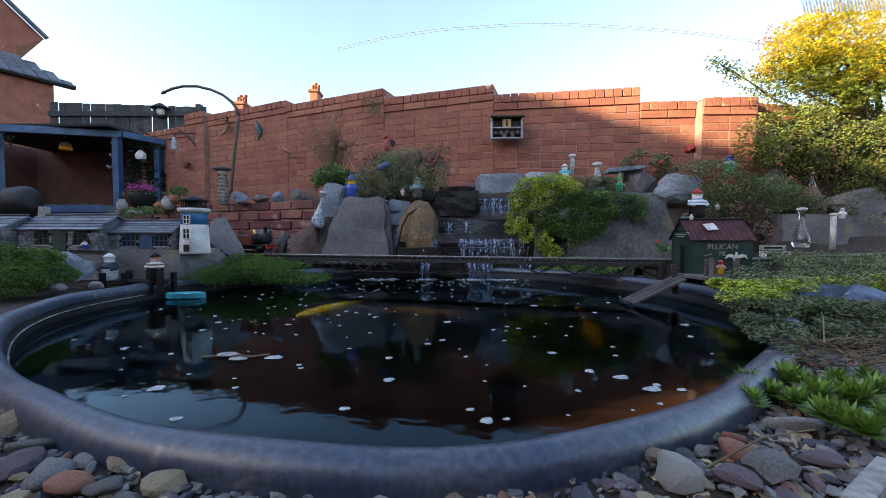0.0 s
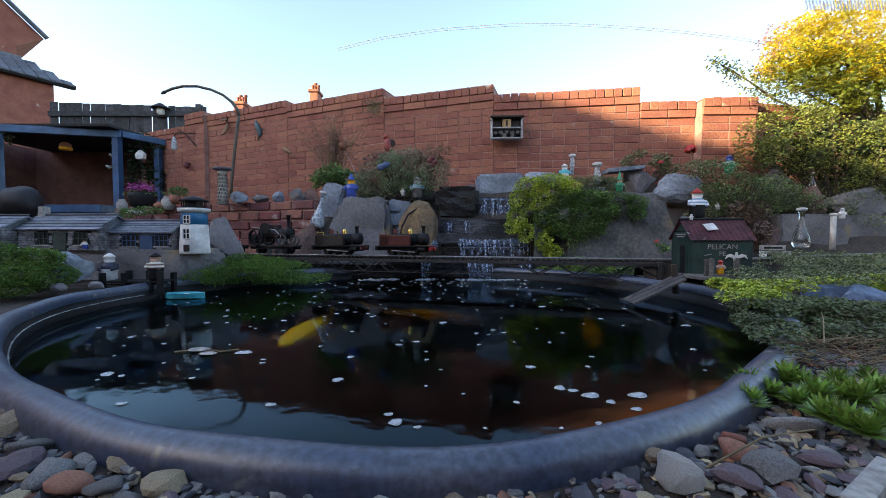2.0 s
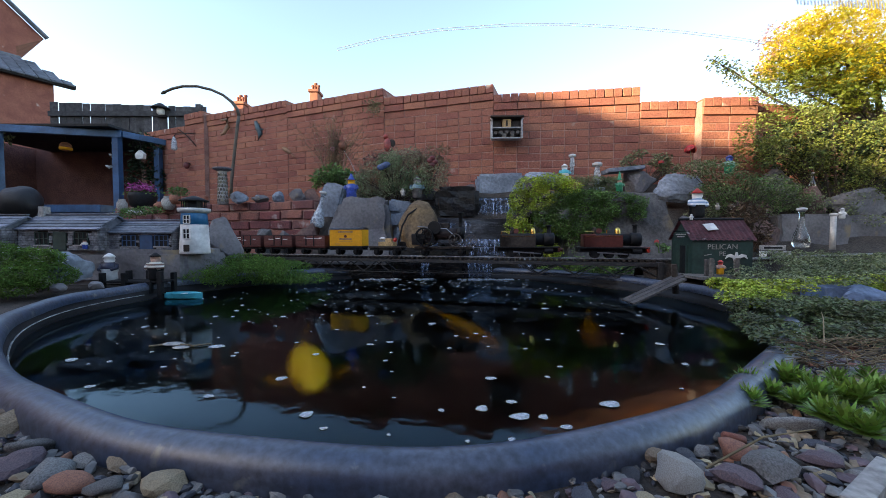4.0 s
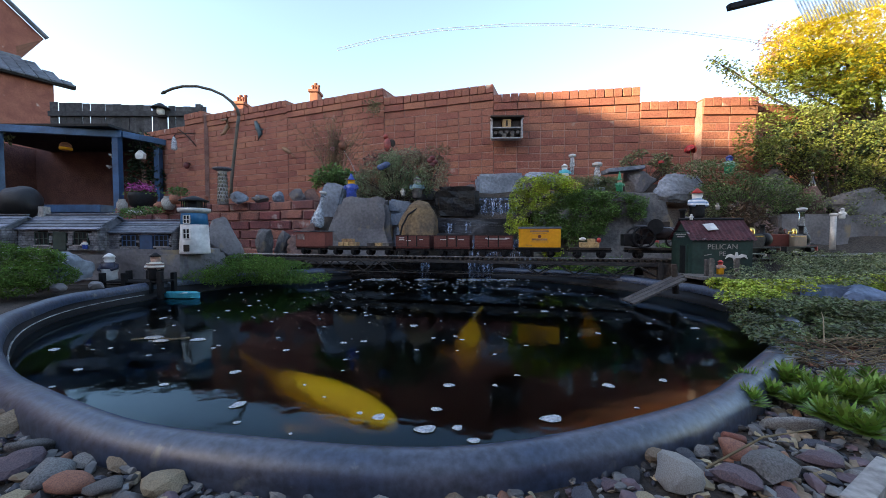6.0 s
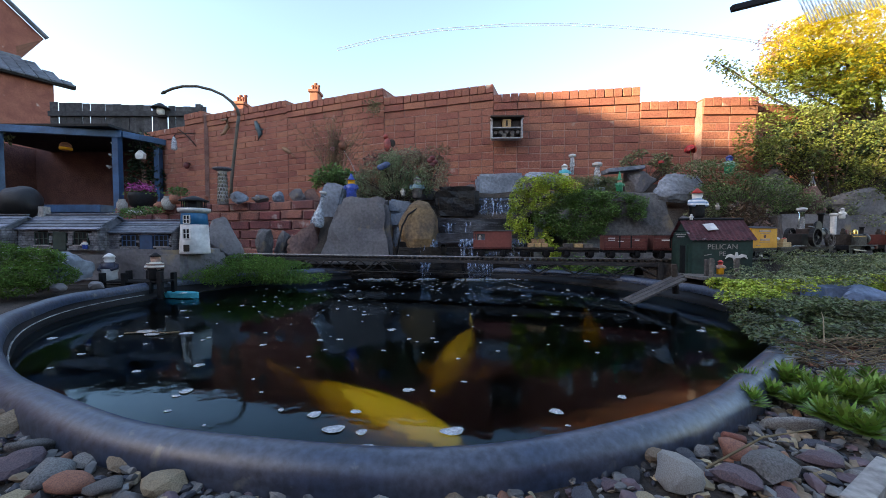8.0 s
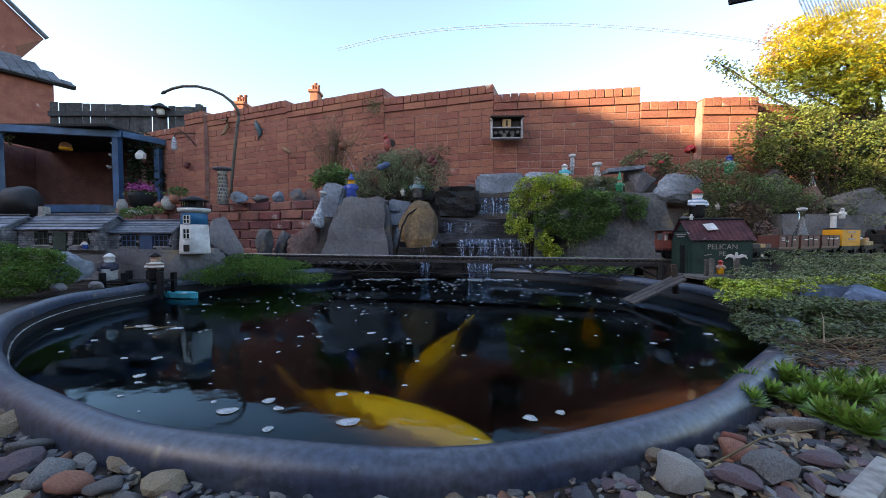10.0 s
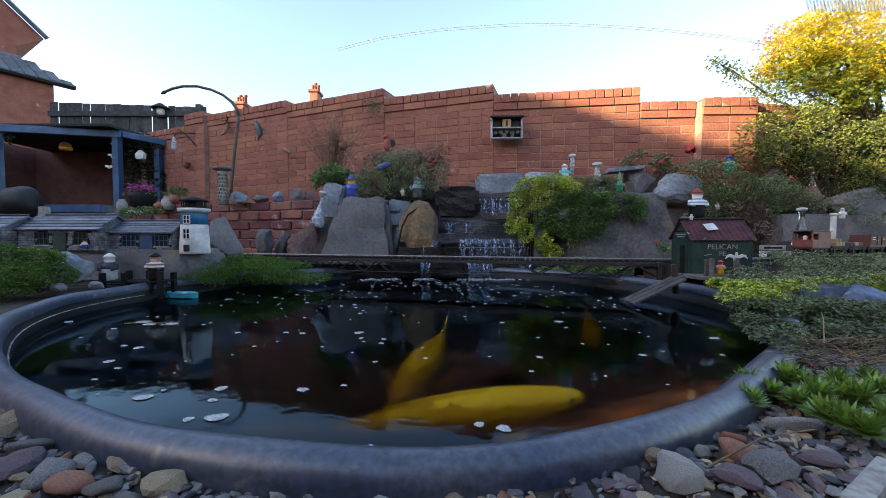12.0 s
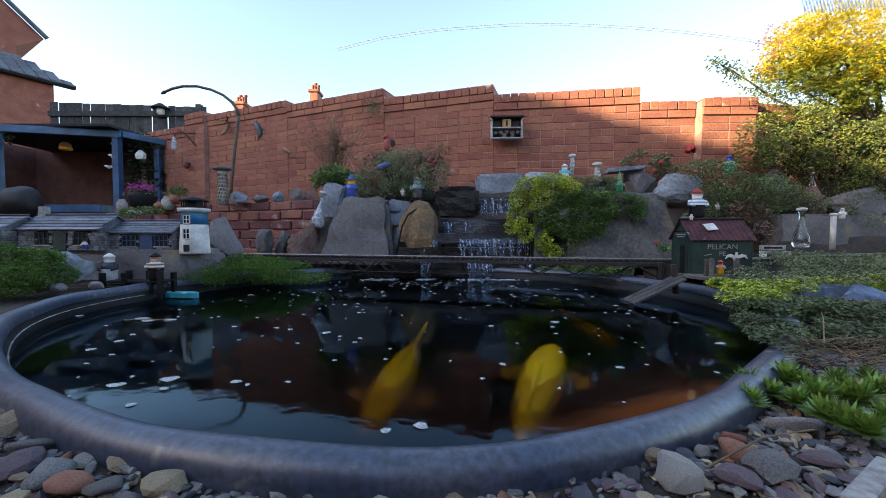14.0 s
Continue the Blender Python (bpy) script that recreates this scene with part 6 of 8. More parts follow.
    upright_shrub("brown_fern", "brown withered fern beside the hut", px_blobs(((1335, 400, 26, 40), (1310, 385, 22, 26)), 2.42, 0.08), 1300, 0.012, RUST_LEAF, 18, (2.0, 2.42, 0.15), length=3)
    upright_shrub("evergreen_shrub", "dark evergreen with small yellow-edged leaves over the wall", px_blobs(((1345, 240, 40, 34), (1390, 270, 50, 40), (1440, 250, 60, 48), (1500, 270, 60, 50), (1560, 260, 50, 60), (1340, 275, 30, 26), (1550, 320, 50, 40), (1470, 310, 50, 30), (1400, 215, 50, 22), (1600, 250, 60, 60)), 2.72, 0.20), 19000, 0.0112, LEAF_SHRUB, 19, (2.9, 2.75, 0.4), up=0.25)
    # Larger, darker leaves fill the space behind the yellow-edged ones.
    upright_shrub("inner_evergreen", "larger dark green leaves and stems behind the evergreen's outer leaves", px_blobs(((1400, 262, 60, 44), (1480, 275, 80, 52), (1560, 280, 60, 60)), 2.86, 0.16), 4200, 0.026, LEAF_DARK, 29, (2.9, 2.85, 0.4))
    spray = plant("climbing_branch", "long leafy branch reaching out over the wall", "branch")
    k = 2.7 / 657.9
    line = [(1252, 110), (1290, 132), (1320, 150), (1360, 178), (1410, 200), (1450, 235)]
    pts3 = [Vector(((a - 784) * k, 2.7, 0.25 + (418 - b) * k)) for a, b in line]
    part("stem", bm_tube(bmesh.new(), pts3, [0.003, 0.004, 0.006, 0.008, 0.010, 0.012], 6), BARK, spray)
    pts = []
    for a, b in zip(pts3, pts3[1:]):
        for _ in range(200):
            q = a.lerp(b, rnd.random())
            s = 0.025 + 0.06 * (q.x - pts3[0].x)
            pts.append((q.x + rnd.gauss(0, s), q.y + rnd.gauss(0, s), q.z + rnd.gauss(0, s * 0.8)))
    leaves_mesh("leaves", pts, 0.0145, LEAF_SHRUB, spray, seed=31)


def build_maple():
    tree = plant("maple_tree", "maple tree with golden autumn crown and reddish outer tips", "tree")
    base = Vector((3.75, 3.1, 0.05))
    crown = [(1455, 75, 70, 42), (1410, 95, 50, 36), (1520, 70, 70, 50), (1380, 118, 34, 22), (1470, 130, 70, 34), (1540, 130, 60, 40), (1430, 150, 50, 26), (1600, 100, 70, 70), (1400, 62, 34, 18), (1510, 175, 60, 30), (1580, 170, 50, 36), (1460, 185, 40, 20), (1385, 150, 30, 16)]
    k = 3.0 / 657.9
    blobs = [((a - 784) * k, 3.0 + 0.05 * math.sin(a), 0.25 + (418 - b) * k, w * k, 0.30, h * k) for a, b, w, h in crown]
    part("trunk", bm_tube(bmesh.new(), [base, base + Vector((-0.05, 0, 0.5)), base + Vector((-0.12, 0, 0.95))], [0.07, 0.06, 0.05], 10), BARK, tree)
    fork = base + Vector((-0.12, 0, 0.95))
    for i, b in enumerate(blobs):
        end = Vector(b[:3])
        part("limb", bm_tube(bmesh.new(), [fork, fork.lerp(end, 0.5) + Vector((0, 0, 0.06)), end], [0.03, 0.016, 0.005], 7), BARK, tree)
    leaves_mesh("crown", blob_points([b for b in blobs if b[2] > 1.50], 25000, 41, shell=0.45), 0.0135, LEAF_MAPLE, tree, up=0.35, seed=42, lobes=3)
    leaves_mesh("lower_crown", blob_points([b for b in blobs if b[2] <= 1.62], 13000, 45, shell=0.45), 0.0135, LEAF_MAPLE_GREEN, tree, up=0.35, seed=46, lobes=3)
    tips = blob_points([((a - 784) * k, 3.0, 0.25 + (418 - b) * k, w * k, 0.1, h * k) for a, b, w, h in ((1355, 95, 22, 24), (1345, 120, 16, 16), (1365, 60, 22, 14), (1335, 90, 22, 12))], 300, 43)
    leaves_mesh("tip_leaves", tips, 0.013, TIP_LEAF, tree, seed=44, lobes=3)


def build_ground_cover():
    rnd = random.Random(51)
    sed = plant("golden_stonecrop", "band of golden green stonecrop along the pond edge", "plant", kind="stuff")

    def along(l, t, r, b, n, z, seed, jitter=0.03):
        out = []
        for _ in range(n):
            px, py = rnd.uniform(l, r), rnd.uniform(t, b)
            Yd = (0.25 - z) * 657.9 / (py - 418)
            out.append(((px - 784) / 657.9 * Yd, Yd, z + rnd.uniform(-jitter, jitter * 0.4)))
        return out

    def low_blobs(rows, z, depth):
        out = []
        for px, py, w, h in rows:
            Yd = (0.25 - z) * 657.9 / (py - 418)
            out.append(((px - 784) / 657.9 * Yd, Yd, z, w / 657.9 * Yd, depth, h / 657.9 * Yd))
        return out

    gold = low_blobs(((1285, 503, 20, 10), (1320, 510, 28, 13), (1360, 508, 28, 13), (1400, 507, 30, 12), (1450, 504, 32, 12), (1500, 502, 32, 12), (1550, 500, 32, 13), (1600, 500, 40, 14), (1310, 527, 20, 13), (1350, 522, 22, 10)), 0.085, 0.07)
    leaves_mesh("leaves", blob_points(gold, 11000, 61, 0.7), 0.0068, LEAF_GOLD, sed, up=0.8, seed=62)
    low = plant("silver_thyme", "grey-green creeping thyme in front of the track", "plant", kind="stuff")
    bl = low_blobs(((1345, 486, 30, 18), (1390, 480, 40, 18), (1440, 476, 44, 18), (1490, 476, 44, 18), (1540, 478, 44, 18), (1590, 478, 44, 18), (1370, 494, 40, 12), (1460, 490, 50, 12), (1530, 488, 50, 12), (1420, 466, 50, 14), (1500, 463, 50, 14), (1570, 462, 40, 14)), 0.11, 0.12)
    for px in range(1345, 1600, 22):
        near = 1.76 + (px - 1379) * 0.00228
        kk = near / 657.9
        bl.append(((px - 784) * kk, near, 0.25 - (456 + 5 * math.sin(px) - 418) * kk, 20 * kk, 0.05, 11 * kk))
    leaves_mesh("leaves", blob_points(bl, 18000, 63, 0.7), 0.0066, LEAF_OLIVE, low, up=0.6, seed=64)
    mat = plant("creeping_mat", "low green mat of creeping leaves on the pond bank", "plant", kind="stuff")
    bl = low_blobs(((1350, 552, 30, 20), (1400, 550, 40, 20), (1460, 552, 44, 18), (1520, 556, 44, 18), (1570, 560, 40, 18), (1365, 580, 26, 18), (1420, 580, 44, 16), (1490, 585, 50, 14), (1350, 530, 24, 14), (1440, 535, 40, 12), (1560, 590, 50, 14), (1620, 580, 40, 20), (1400, 604, 34, 12), (1345, 605, 14, 14), (1480, 540, 40, 10), (1540, 548, 40, 8), (1600, 550, 40, 10), (1400, 528, 30, 9)), 0.066, 0.09)
    leaves_mesh("leaves", blob_points(bl, 24000, 65, 0.6), 0.0056, LEAF_GREEN_GREY, mat, up=0.6, seed=66)
    # lime rosettes by the near edge
    for px, py, size in ((1330, 675, 0.055), (1375, 690, 0.05), (1400, 668, 0.065), (1335, 705, 0.05), (1455, 700, 0.065), (1430, 675, 0.05), (1490, 670, 0.05), (1530, 705, 0.065), (1470, 730, 0.055), (1510, 745, 0.06), (1550, 760, 0.055), (1560, 690, 0.055), (1500, 700, 0.055), (1420, 705, 0.05), (1580, 740, 0.05), (1600, 700, 0.06), (1545, 665, 0.05), (1360, 665, 0.045)):
        z = 0.055
        Yd = (0.25 - z) * 657.9 / (py - 418)
        ros = plant("lime_rosette", "lime green rosette plant with toothed fleshy leaves", "plant", pose((px - 784) / 657.9 * Yd, Yd, z - 0.012, 0, 0, rnd.uniform(0, 360)))
        ros["group"] = "rosettes at the pond edge"
        bm = bmesh.new()
        for ring, (cnt, ln, lift) in enumerate(((11, 1.0, 0.5), (10, 0.9, 0.9), (8, 0.75, 1.5), (6, 0.6, 2.6))):
            for j in range(cnt):
                a = j * math.tau / cnt + ring * 0.4 + rnd.uniform(-.15, .15)
                L = size * 0.52 * ln * rnd.uniform(0.85, 1.15)
                d = Vector((math.cos(a), math.sin(a), 0))
                w = Vector((-math.sin(a), math.cos(a), 0)) * size * 0.125
                root = Vector((0, 0, 0.004))
                mid = d * L * 0.62 / (1 + 0.35 * lift) + Vector((0, 0, L * lift * 0.45))
                vs = [bm.verts.new(p) for p in (root - w * 0.3, root + w * 0.3, mid + w, mid - w)]
                bm.faces.new(vs)
                for q in (-1, 0, 1):
                    t0 = mid + w * (q - 0.45) * 0.8
                    t1 = mid + w * (q + 0.45) * 0.8
                    tip = d * L * (1.05 if q == 0 else 0.92) / (1 + 0.35 * lift) + w * q * 1.2 + Vector((0, 0, L * lift * (0.66 if q == 0 else 0.6)))
                    bm.faces.new([bm.verts.new(p) for p in (t0, t1, tip)])
        part("leaves", bm, LEAF_LIME, ros)
    # moss and grass on the left
    moss = plant("moss_lawn", "short bright moss and grass over the pond lip", "grass", kind="stuff")
    k = 1.80 / 657.9
    bl = [((px - 784) * k, 1.82 + rnd.gauss(0, .03), 0.25 + (418 - py) * k, w * k, 0.14, h * k) for px, py, w, h in ((350, 484, 40, 14), (400, 480, 50, 18), (450, 478, 50, 20), (500, 484, 40, 16), (530, 490, 30, 9), (430, 468, 40, 12), (330, 492, 30, 9), (470, 465, 30, 10), (545, 492, 36, 8), (380, 470, 40, 12), (500, 474, 40, 10), (312, 496, 24, 6), (345, 493, 34, 8), (392, 494, 44, 8), (450, 495, 44, 7), (500, 496, 36, 6), (420, 458, 24, 8))]
    k = 1.62 / 657.9
    bl += [((px - 784) * k, 1.64, 0.25 + (418 - py) * k, w * k, 0.05, h * k) for px, py, w, h in ((318, 494, 18, 7), (348, 488, 24, 10), (380, 482, 26, 12), (410, 482, 24, 12), (385, 496, 36, 6))]
    leaves_mesh("blades", blob_points(bl, 28000, 67, 0.75), 0.0032, MOSS, moss, up=0.3, seed=68, length=4.5)
    turf = plant("flowering_turf", "green turf with tiny white flowers beside the cottages", "grass", kind="stuff")
    k = 1.25 / 657.9
    bl = [((px - 784) * k, 1.28 + rnd.gauss(0, .02), 0.25 + (418 - py) * k, w * k, 0.08, h * k) for px, py, w, h in ((20, 458, 34, 18), (52, 460, 26, 18), (25, 485, 40, 24), (54, 492, 22, 22), (-20, 470, 40, 40), (10, 510, 40, 14), (-40, 500, 40, 20))]
    leaves_mesh("blades", blob_points(bl, 17000, 69, 0.75), 0.0032, MOSS, turf, up=0.3, seed=70, length=4.0)
    leaves_mesh("flowers", blob_points(bl[:2], 130, 71, shell=0.95), 0.005, WHITE, turf, up=1.0, seed=72)
    straw = plant("dry_grass", "dry straw and stalks lying on bare soil", "grass", kind="stuff")
    st, en = [], []
    for _ in range(130):
        px, py = rnd.uniform(1425, 1600), rnd.uniform(605, 655)
        z = 0.075
        Yd = (0.25 - z) * 657.9 / (py - 418)
        a = Vector(((px - 784) / 657.9 * Yd, Yd, z))
        st.append(a), en.append(a + Vector((rnd.gauss(0, .04), rnd.gauss(0, .02), rnd.uniform(0, .012))))
    stems(straw, st, en, 0.0008, DRY, "stalk")
    stems(straw, [(0.542, 0.521, 0.06), (0.227, 0.314, 0.05)], [(0.799, 0.78, 0.09), (0.346, 0.34, 0.07)], 0.0012, DRY, "stalk")
    plume = plant("edge_grass", "small grass tufts at the pond's far edge", "grass", kind="stuff")
    k = 2.1 / 657.9
    leaves_mesh("blades", blob_points([((px - 784) * k, 2.1, 0.25 + (418 - py) * k, w * k, 0.06, h * k) for px, py, w, h in ((1020, 472, 44, 18), (1080, 474, 40, 18), (1130, 484, 30, 14), (985, 488, 24, 12), (1165, 440, 16, 8), (1050, 486, 40, 10))], 4200, 73, 0.7), 0.010, LEAF_GREEN, plume, up=0.5, seed=74)


LEAF_HEATHER = leaf_material("heather_leaves", (0.34, 0.345, 0.20), (0.20, 0.19, 0.12))
LEAF_SAGE = leaf_material("sage_leaves", (0.22, 0.29, 0.14), (0.13, 0.18, 0.08))
DRY_HEAD = leaf_material("dry_flower_heads", (0.34, 0.22, 0.17), (0.20, 0.13, 0.10), rough=0.8)
RUST_LEAF = leaf_material("withered_leaves", (0.11, 0.065, 0.035), (0.06, 0.04, 0.025))
TIP_LEAF = leaf_material("reddish_tip_leaves", (0.42, 0.17, 0.12), (0.35, 0.22, 0.08))
LEAF_GREEN_GREY = leaf_material("grey_green_leaves", (0.125, 0.165, 0.06), (0.075, 0.085, 0.038), var=0.55)
build_creeper()
build_shrubs()
build_maple()
build_ground_cover()

# ---- buildings and ornaments of the model village ----
def figurine(name, m, height, bands, label, hat=None, group="garden figurines"):
    """A plain turned figure in one mesh: coloured bands from the foot up, and a hat."""
    h = height
    prof = [(0.20, 0.0, 0), (0.24, 0.10, 0), (0.23, 0.30, 0), (0.27, 0.45, 1), (0.25, 0.60, 1), (0.14, 0.68, 2), (0.17, 0.76, 2), (0.15, 0.84, 2), (0.20, 0.85, 3), (0.14, 0.92, 3), (0.03, 1.0 if hat is None else hat, 3)]
    bm = bmesh.new()
    seg = 14
    rings = [[bm.verts.new((r * h * math.cos(k * math.tau / seg), r * h * 0.85 * math.sin(k * math.tau / seg), z * h)) for k in range(seg)] for r, z, _ in prof]
    for i, (a, b) in enumerate(zip(rings, rings[1:])):
        for k in range(seg):
            bm.faces.new((a[k], a[(k + 1) % seg], b[(k + 1) % seg], b[k])).material_index = prof[i][2]
    bm.faces.new(rings[0][::-1])
    bm.faces.new(rings[-1]).material_index = 3
    for s in (-1, 1):
        n0 = len(bm.faces)
        bm_tube(bm, [(s * 0.24 * h, 0, 0.60 * h), (s * 0.30 * h, -0.06 * h, 0.48 * h), (s * 0.20 * h, -0.20 * h, 0.42 * h)], [0.07 * h, 0.065 * h, 0.05 * h], 7)
        bm.faces.ensure_lookup_table()
        for f in bm.faces[n0:]:
            f.material_index = 1
    ob = link(name, bm, bands, smooth=True, pose_m=m)
    return tagged(ob, label, "figurine", group)


COTTAGE_STONE = material("cottage_rubble", (0.20, 0.195, 0.20), 0.85, tint=(0.12, 0.115, 0.125), scale=16, fine=110, island=0.3, bump=0.5)
SLATE_PALE = material("pale_edged_slate", (0.17, 0.185, 0.22), 0.6, tint=(0.10, 0.11, 0.135), scale=14, fine=70, island=0.3, bump=0.5)


def cottage(m, length, depth, wall_h, ridge_h, door_x, windows, chimney_x, label, door_mat, frame_mat):
    c = thing("model_cottage", m, label, "model house", "model cottages on the plinth")
    # rubble courses, front and gable ends
    rnd = random.Random(int(length * 1000))
    part("wall_core", box((length - 0.004, depth - 0.004, wall_h), (0, 0, wall_h / 2)), DARK_WOOD, c)
    for s in (-1, 1):
        bm = bmesh.new()
        vs = [bm.verts.new((s * (length / 2 - 0.002), y, z)) for y, z in ((-depth / 2, wall_h), (depth / 2, wall_h), (0, ridge_h - 0.006))]
        bm.faces.new(vs)
        part("gable", bm, SLATE, c)
    rows = []
    n = 9
    hh = wall_h / n
    for r in range(n):
        x = -length / 2
        while x < length / 2 - 0.004:
            w = min(rnd.uniform(0.014, 0.032), length / 2 - x)
            zc = (r + 0.5) * hh
            cx = x + w / 2
            blocked = abs(cx - door_x) < 0.034 and zc < wall_h * 0.82 or any(abs(cx - wx) < 0.034 and wall_h * 0.22 < zc < wall_h * 0.84 for wx in windows)
            if not blocked:
                rows.append((cx, -depth / 2, zc, w, 0))
            x += w
        for s in (-1, 1):
            y = -depth / 2
            while y < depth / 2 - 0.004:
                w = min(rnd.uniform(0.014, 0.03), depth / 2 - y)
                rows.append((s * length / 2, y + w / 2, (r + 0.5) * hh, w, 90))
                y += w
    me = brick_mesh((1, 1, 1), COTTAGE_STONE, 0.06)
    pm = [(me, Matrix.Translation((x, y, z)) @ pose(0, 0, 0, rnd.uniform(-3, 3), rnd.uniform(-3, 3), a) @ Matrix.Diagonal((w - 0.0015, 0.008, hh - 0.0012, 1))) for x, y, z, w, a in rows]
    joined("rubble", pm, c, COTTAGE_STONE)
    # slate roof, course by course
    slope = math.atan2(ridge_h - wall_h, depth / 2)
    run = math.hypot(ridge_h - wall_h, depth / 2) + 0.014
    for s in (-1, 1):
        for r in range(5):
            f = r / 5
            bm = bmesh.new()
            d = run * (f + 0.5 / 5)
            y = s * (depth / 2 + 0.012 - d * math.cos(slope))
            z = wall_h - 0.008 + d * math.sin(slope)
            bm_box(bm, (length + 0.018 + rnd.uniform(-.003, .003), run / 5 * 1.2, 0.006), (0, y, z + 0.002), Matrix.Rotation(-s * slope * 0.80, 4, "X") if s < 0 else Matrix.Rotation(-slope * 0.80, 4, "X"))
            part("slate_course", bm, SLATE_PALE, c, "course of pale-edged grey slates")
    part("ridge", box((length + 0.02, 0.014, 0.006), (0, 0, ridge_h + 0.008), bevel=0.002), SLATE, c)
    part("door", box((0.058, 0.006, wall_h * 0.84), (door_x, -depth / 2 - 0.002, wall_h * 0.42), bevel=0.001), door_mat, c, "painted plank door")
    for wx in windows:
        w = part("window", box((0.060, 0.004, wall_h * 0.56), (wx, -depth / 2 - 0.001, wall_h * 0.54)), BLACK, c, "dark small-paned window")
        for dx in (-0.030, -0.010, 0.010, 0.030):
            part("glazing_bar", box((0.003, 0.004, wall_h * 0.58), (wx + dx, -depth / 2 - 0.004, wall_h * 0.54)), frame_mat, w)
        for dz in (0.26, 0.54, 0.82):
            part("glazing_bar", box((0.060, 0.004, 0.003), (wx, -depth / 2 - 0.004, wall_h * dz)), frame_mat, w)
        part("sill", box((0.070, 0.008, 0.005), (wx, -depth / 2 - 0.004, wall_h * 0.23)), PALE_STONE, w)
    if chimney_x is not None:
        part("chimney", box((0.026, 0.03, 0.05), (chimney_x, 0, ridge_h + 0.018), bevel=0.002), PALE_STONE, c)
    return c


def build_village():
    Y = 1.68
    k = Y / 657.9
    z = 0.25 - 25 * k + 0.002
    cottage(pose((140 - 784) * k, Y, z, 0, 0, -3), 142 * k, 0.17, 0.095, 0.152, 0.008, (-0.072, 0.106), -150 * k * 0.42, "slate-roofed stone cottage with a green door", GREEN_PAINT, GREEN_PAINT)
    cottage(pose((268 - 784) * k, Y + 0.02, z - 0.005, 0, 0, -3), 112 * k, 0.15, 0.086, 0.132, 0.028, (-0.050, 0.098), None, "smaller stone cottage with dark blue openings", BLUE_PAINT, BLUE_PAINT)
    cottage(pose((18 - 784) * k, Y - 0.03, z, 0, 0, -3), 92 * k, 0.19, 0.095, 0.148, 0.07, (-0.02,), None, "slate-roofed stone cottage at the row's end", GREEN_PAINT, BLACK)
    # lighthouse
    YL = 1.66
    q = YL / 657.9
    lh = thing("model_lighthouse", pose((345 - 784) * q, YL, 0.25 - 27 * q), "white and blue model lighthouse with a dark lantern room", "lighthouse")
    part("tower", lathe([(0.060, -0.01), (0.059, 0.0), (0.053, 0.118), (0.0525, 0.119)], 24), WHITE, lh, smooth=True)
    part("blue_band", lathe([(0.0535, 0.119), (0.0495, 0.168), (0.049, 0.169)], 24), SKY_PAINT, lh, "bright blue painted band", smooth=True)
    part("gallery", lathe([(0.050, 0.169), (0.060, 0.174), (0.064, 0.180), (0.064, 0.190), (0.05, 0.191)], 24), WHITE, lh, smooth=True)
    part("lantern_room", lathe([(0.034, 0.191), (0.034, 0.222)], 8), BLACK, lh, "dark glazed lantern room")
    for j in range(8):
        a = j * math.tau / 8
        part("post", bm_cyl(bmesh.new(), 0.0022, 0.0022, (0.046 * math.cos(a), 0.046 * math.sin(a), 0.190), (0.046 * math.cos(a), 0.046 * math.sin(a), 0.224), 6), BLACK, lh)
    part("roof", lathe([(0.058, 0.222), (0.058, 0.226), (0.030, 0.238), (0.006, 0.246)], 16), BLACK, lh, "dark conical roof", smooth=True)
    for x, zz, w, h in ((0.004, 0.140, 0.026, 0.034), (0.002, 0.078, 0.028, 0.042)):
        win = part("window", box((w, 0.006, h), (x, -0.0535, zz)), BLACK, lh, "white barred window")
        for dx in (-0.5, 0, 0.5):
            part("glazing_bar", box((0.003, 0.006, h), (x + dx * w, -0.057, zz)), WHITE, win)
        for dz in (-0.5, 0, 0.5):
            part("glazing_bar", box((w, 0.006, 0.003), (x, -0.057, zz + dz * h)), WHITE, win)
    part("door", box((0.024, 0.006, 0.030), (0.002, -0.059, 0.016), bevel=0.002), DARK_WOOD, lh, "dark wooden door")
    # jetty with two sailors
    YJ = 1.50
    q = YJ / 657.9
    j = thing("jetty", pose((247 - 784) * q, YJ, 0), "little black timber jetty at the pond edge", "jetty")
    for y in (-0.026, 0.0, 0.026):
        part("deck_board", box((104 * q, 0.023, 0.007), (0, y, 0.068), bevel=0.001), BLACK, j)
    for px, y, top, low in ((-54, -0.034, 0.104, 0.03), (-33, 0.034, 0.108, 0.03), (-16, -0.034, 0.104, -0.10), (4, 0.034, 0.109, -0.10), (28, -0.034, 0.072, -0.10), (46, -0.034, 0.110, -0.10), (48, 0.034, 0.100, -0.10)):
        part("post", box((0.017, 0.017, top - low), (px * q, y, (top + low) / 2), bevel=0.002), BLACK, j)
    figurine("sailor_figurine", pose((276 - 784) * q, YJ - 0.005, 0.0715, 0, 0, 0), 0.112, (BLACK, STRIPED, SKIN_CLAY, BLACK), "stout sailor figurine in a striped jersey and dark cap")
    figurine("captain_figurine", pose((181 - 784) * q, YJ + 0.03, 0.062, 0, 0, 0), 0.118, (WHITE, NAVY, WHITE, WHITE), "sailor figurine in navy coat and white cap")
    figurine("woman_figurine", pose((148 - 784) * 1.57 / 657.9, 1.575, 0.195, 0, 0, 0), 0.042, (BLUE_CLAY, WHITE, SKIN_CLAY, DARK_WOOD), "tiny figurine by the cottage door")
    boat = thing("toy_boat", Matrix.Identity(4), "small turquoise plastic boat afloat by the jetty", "boat")
    bm = bmesh.new()
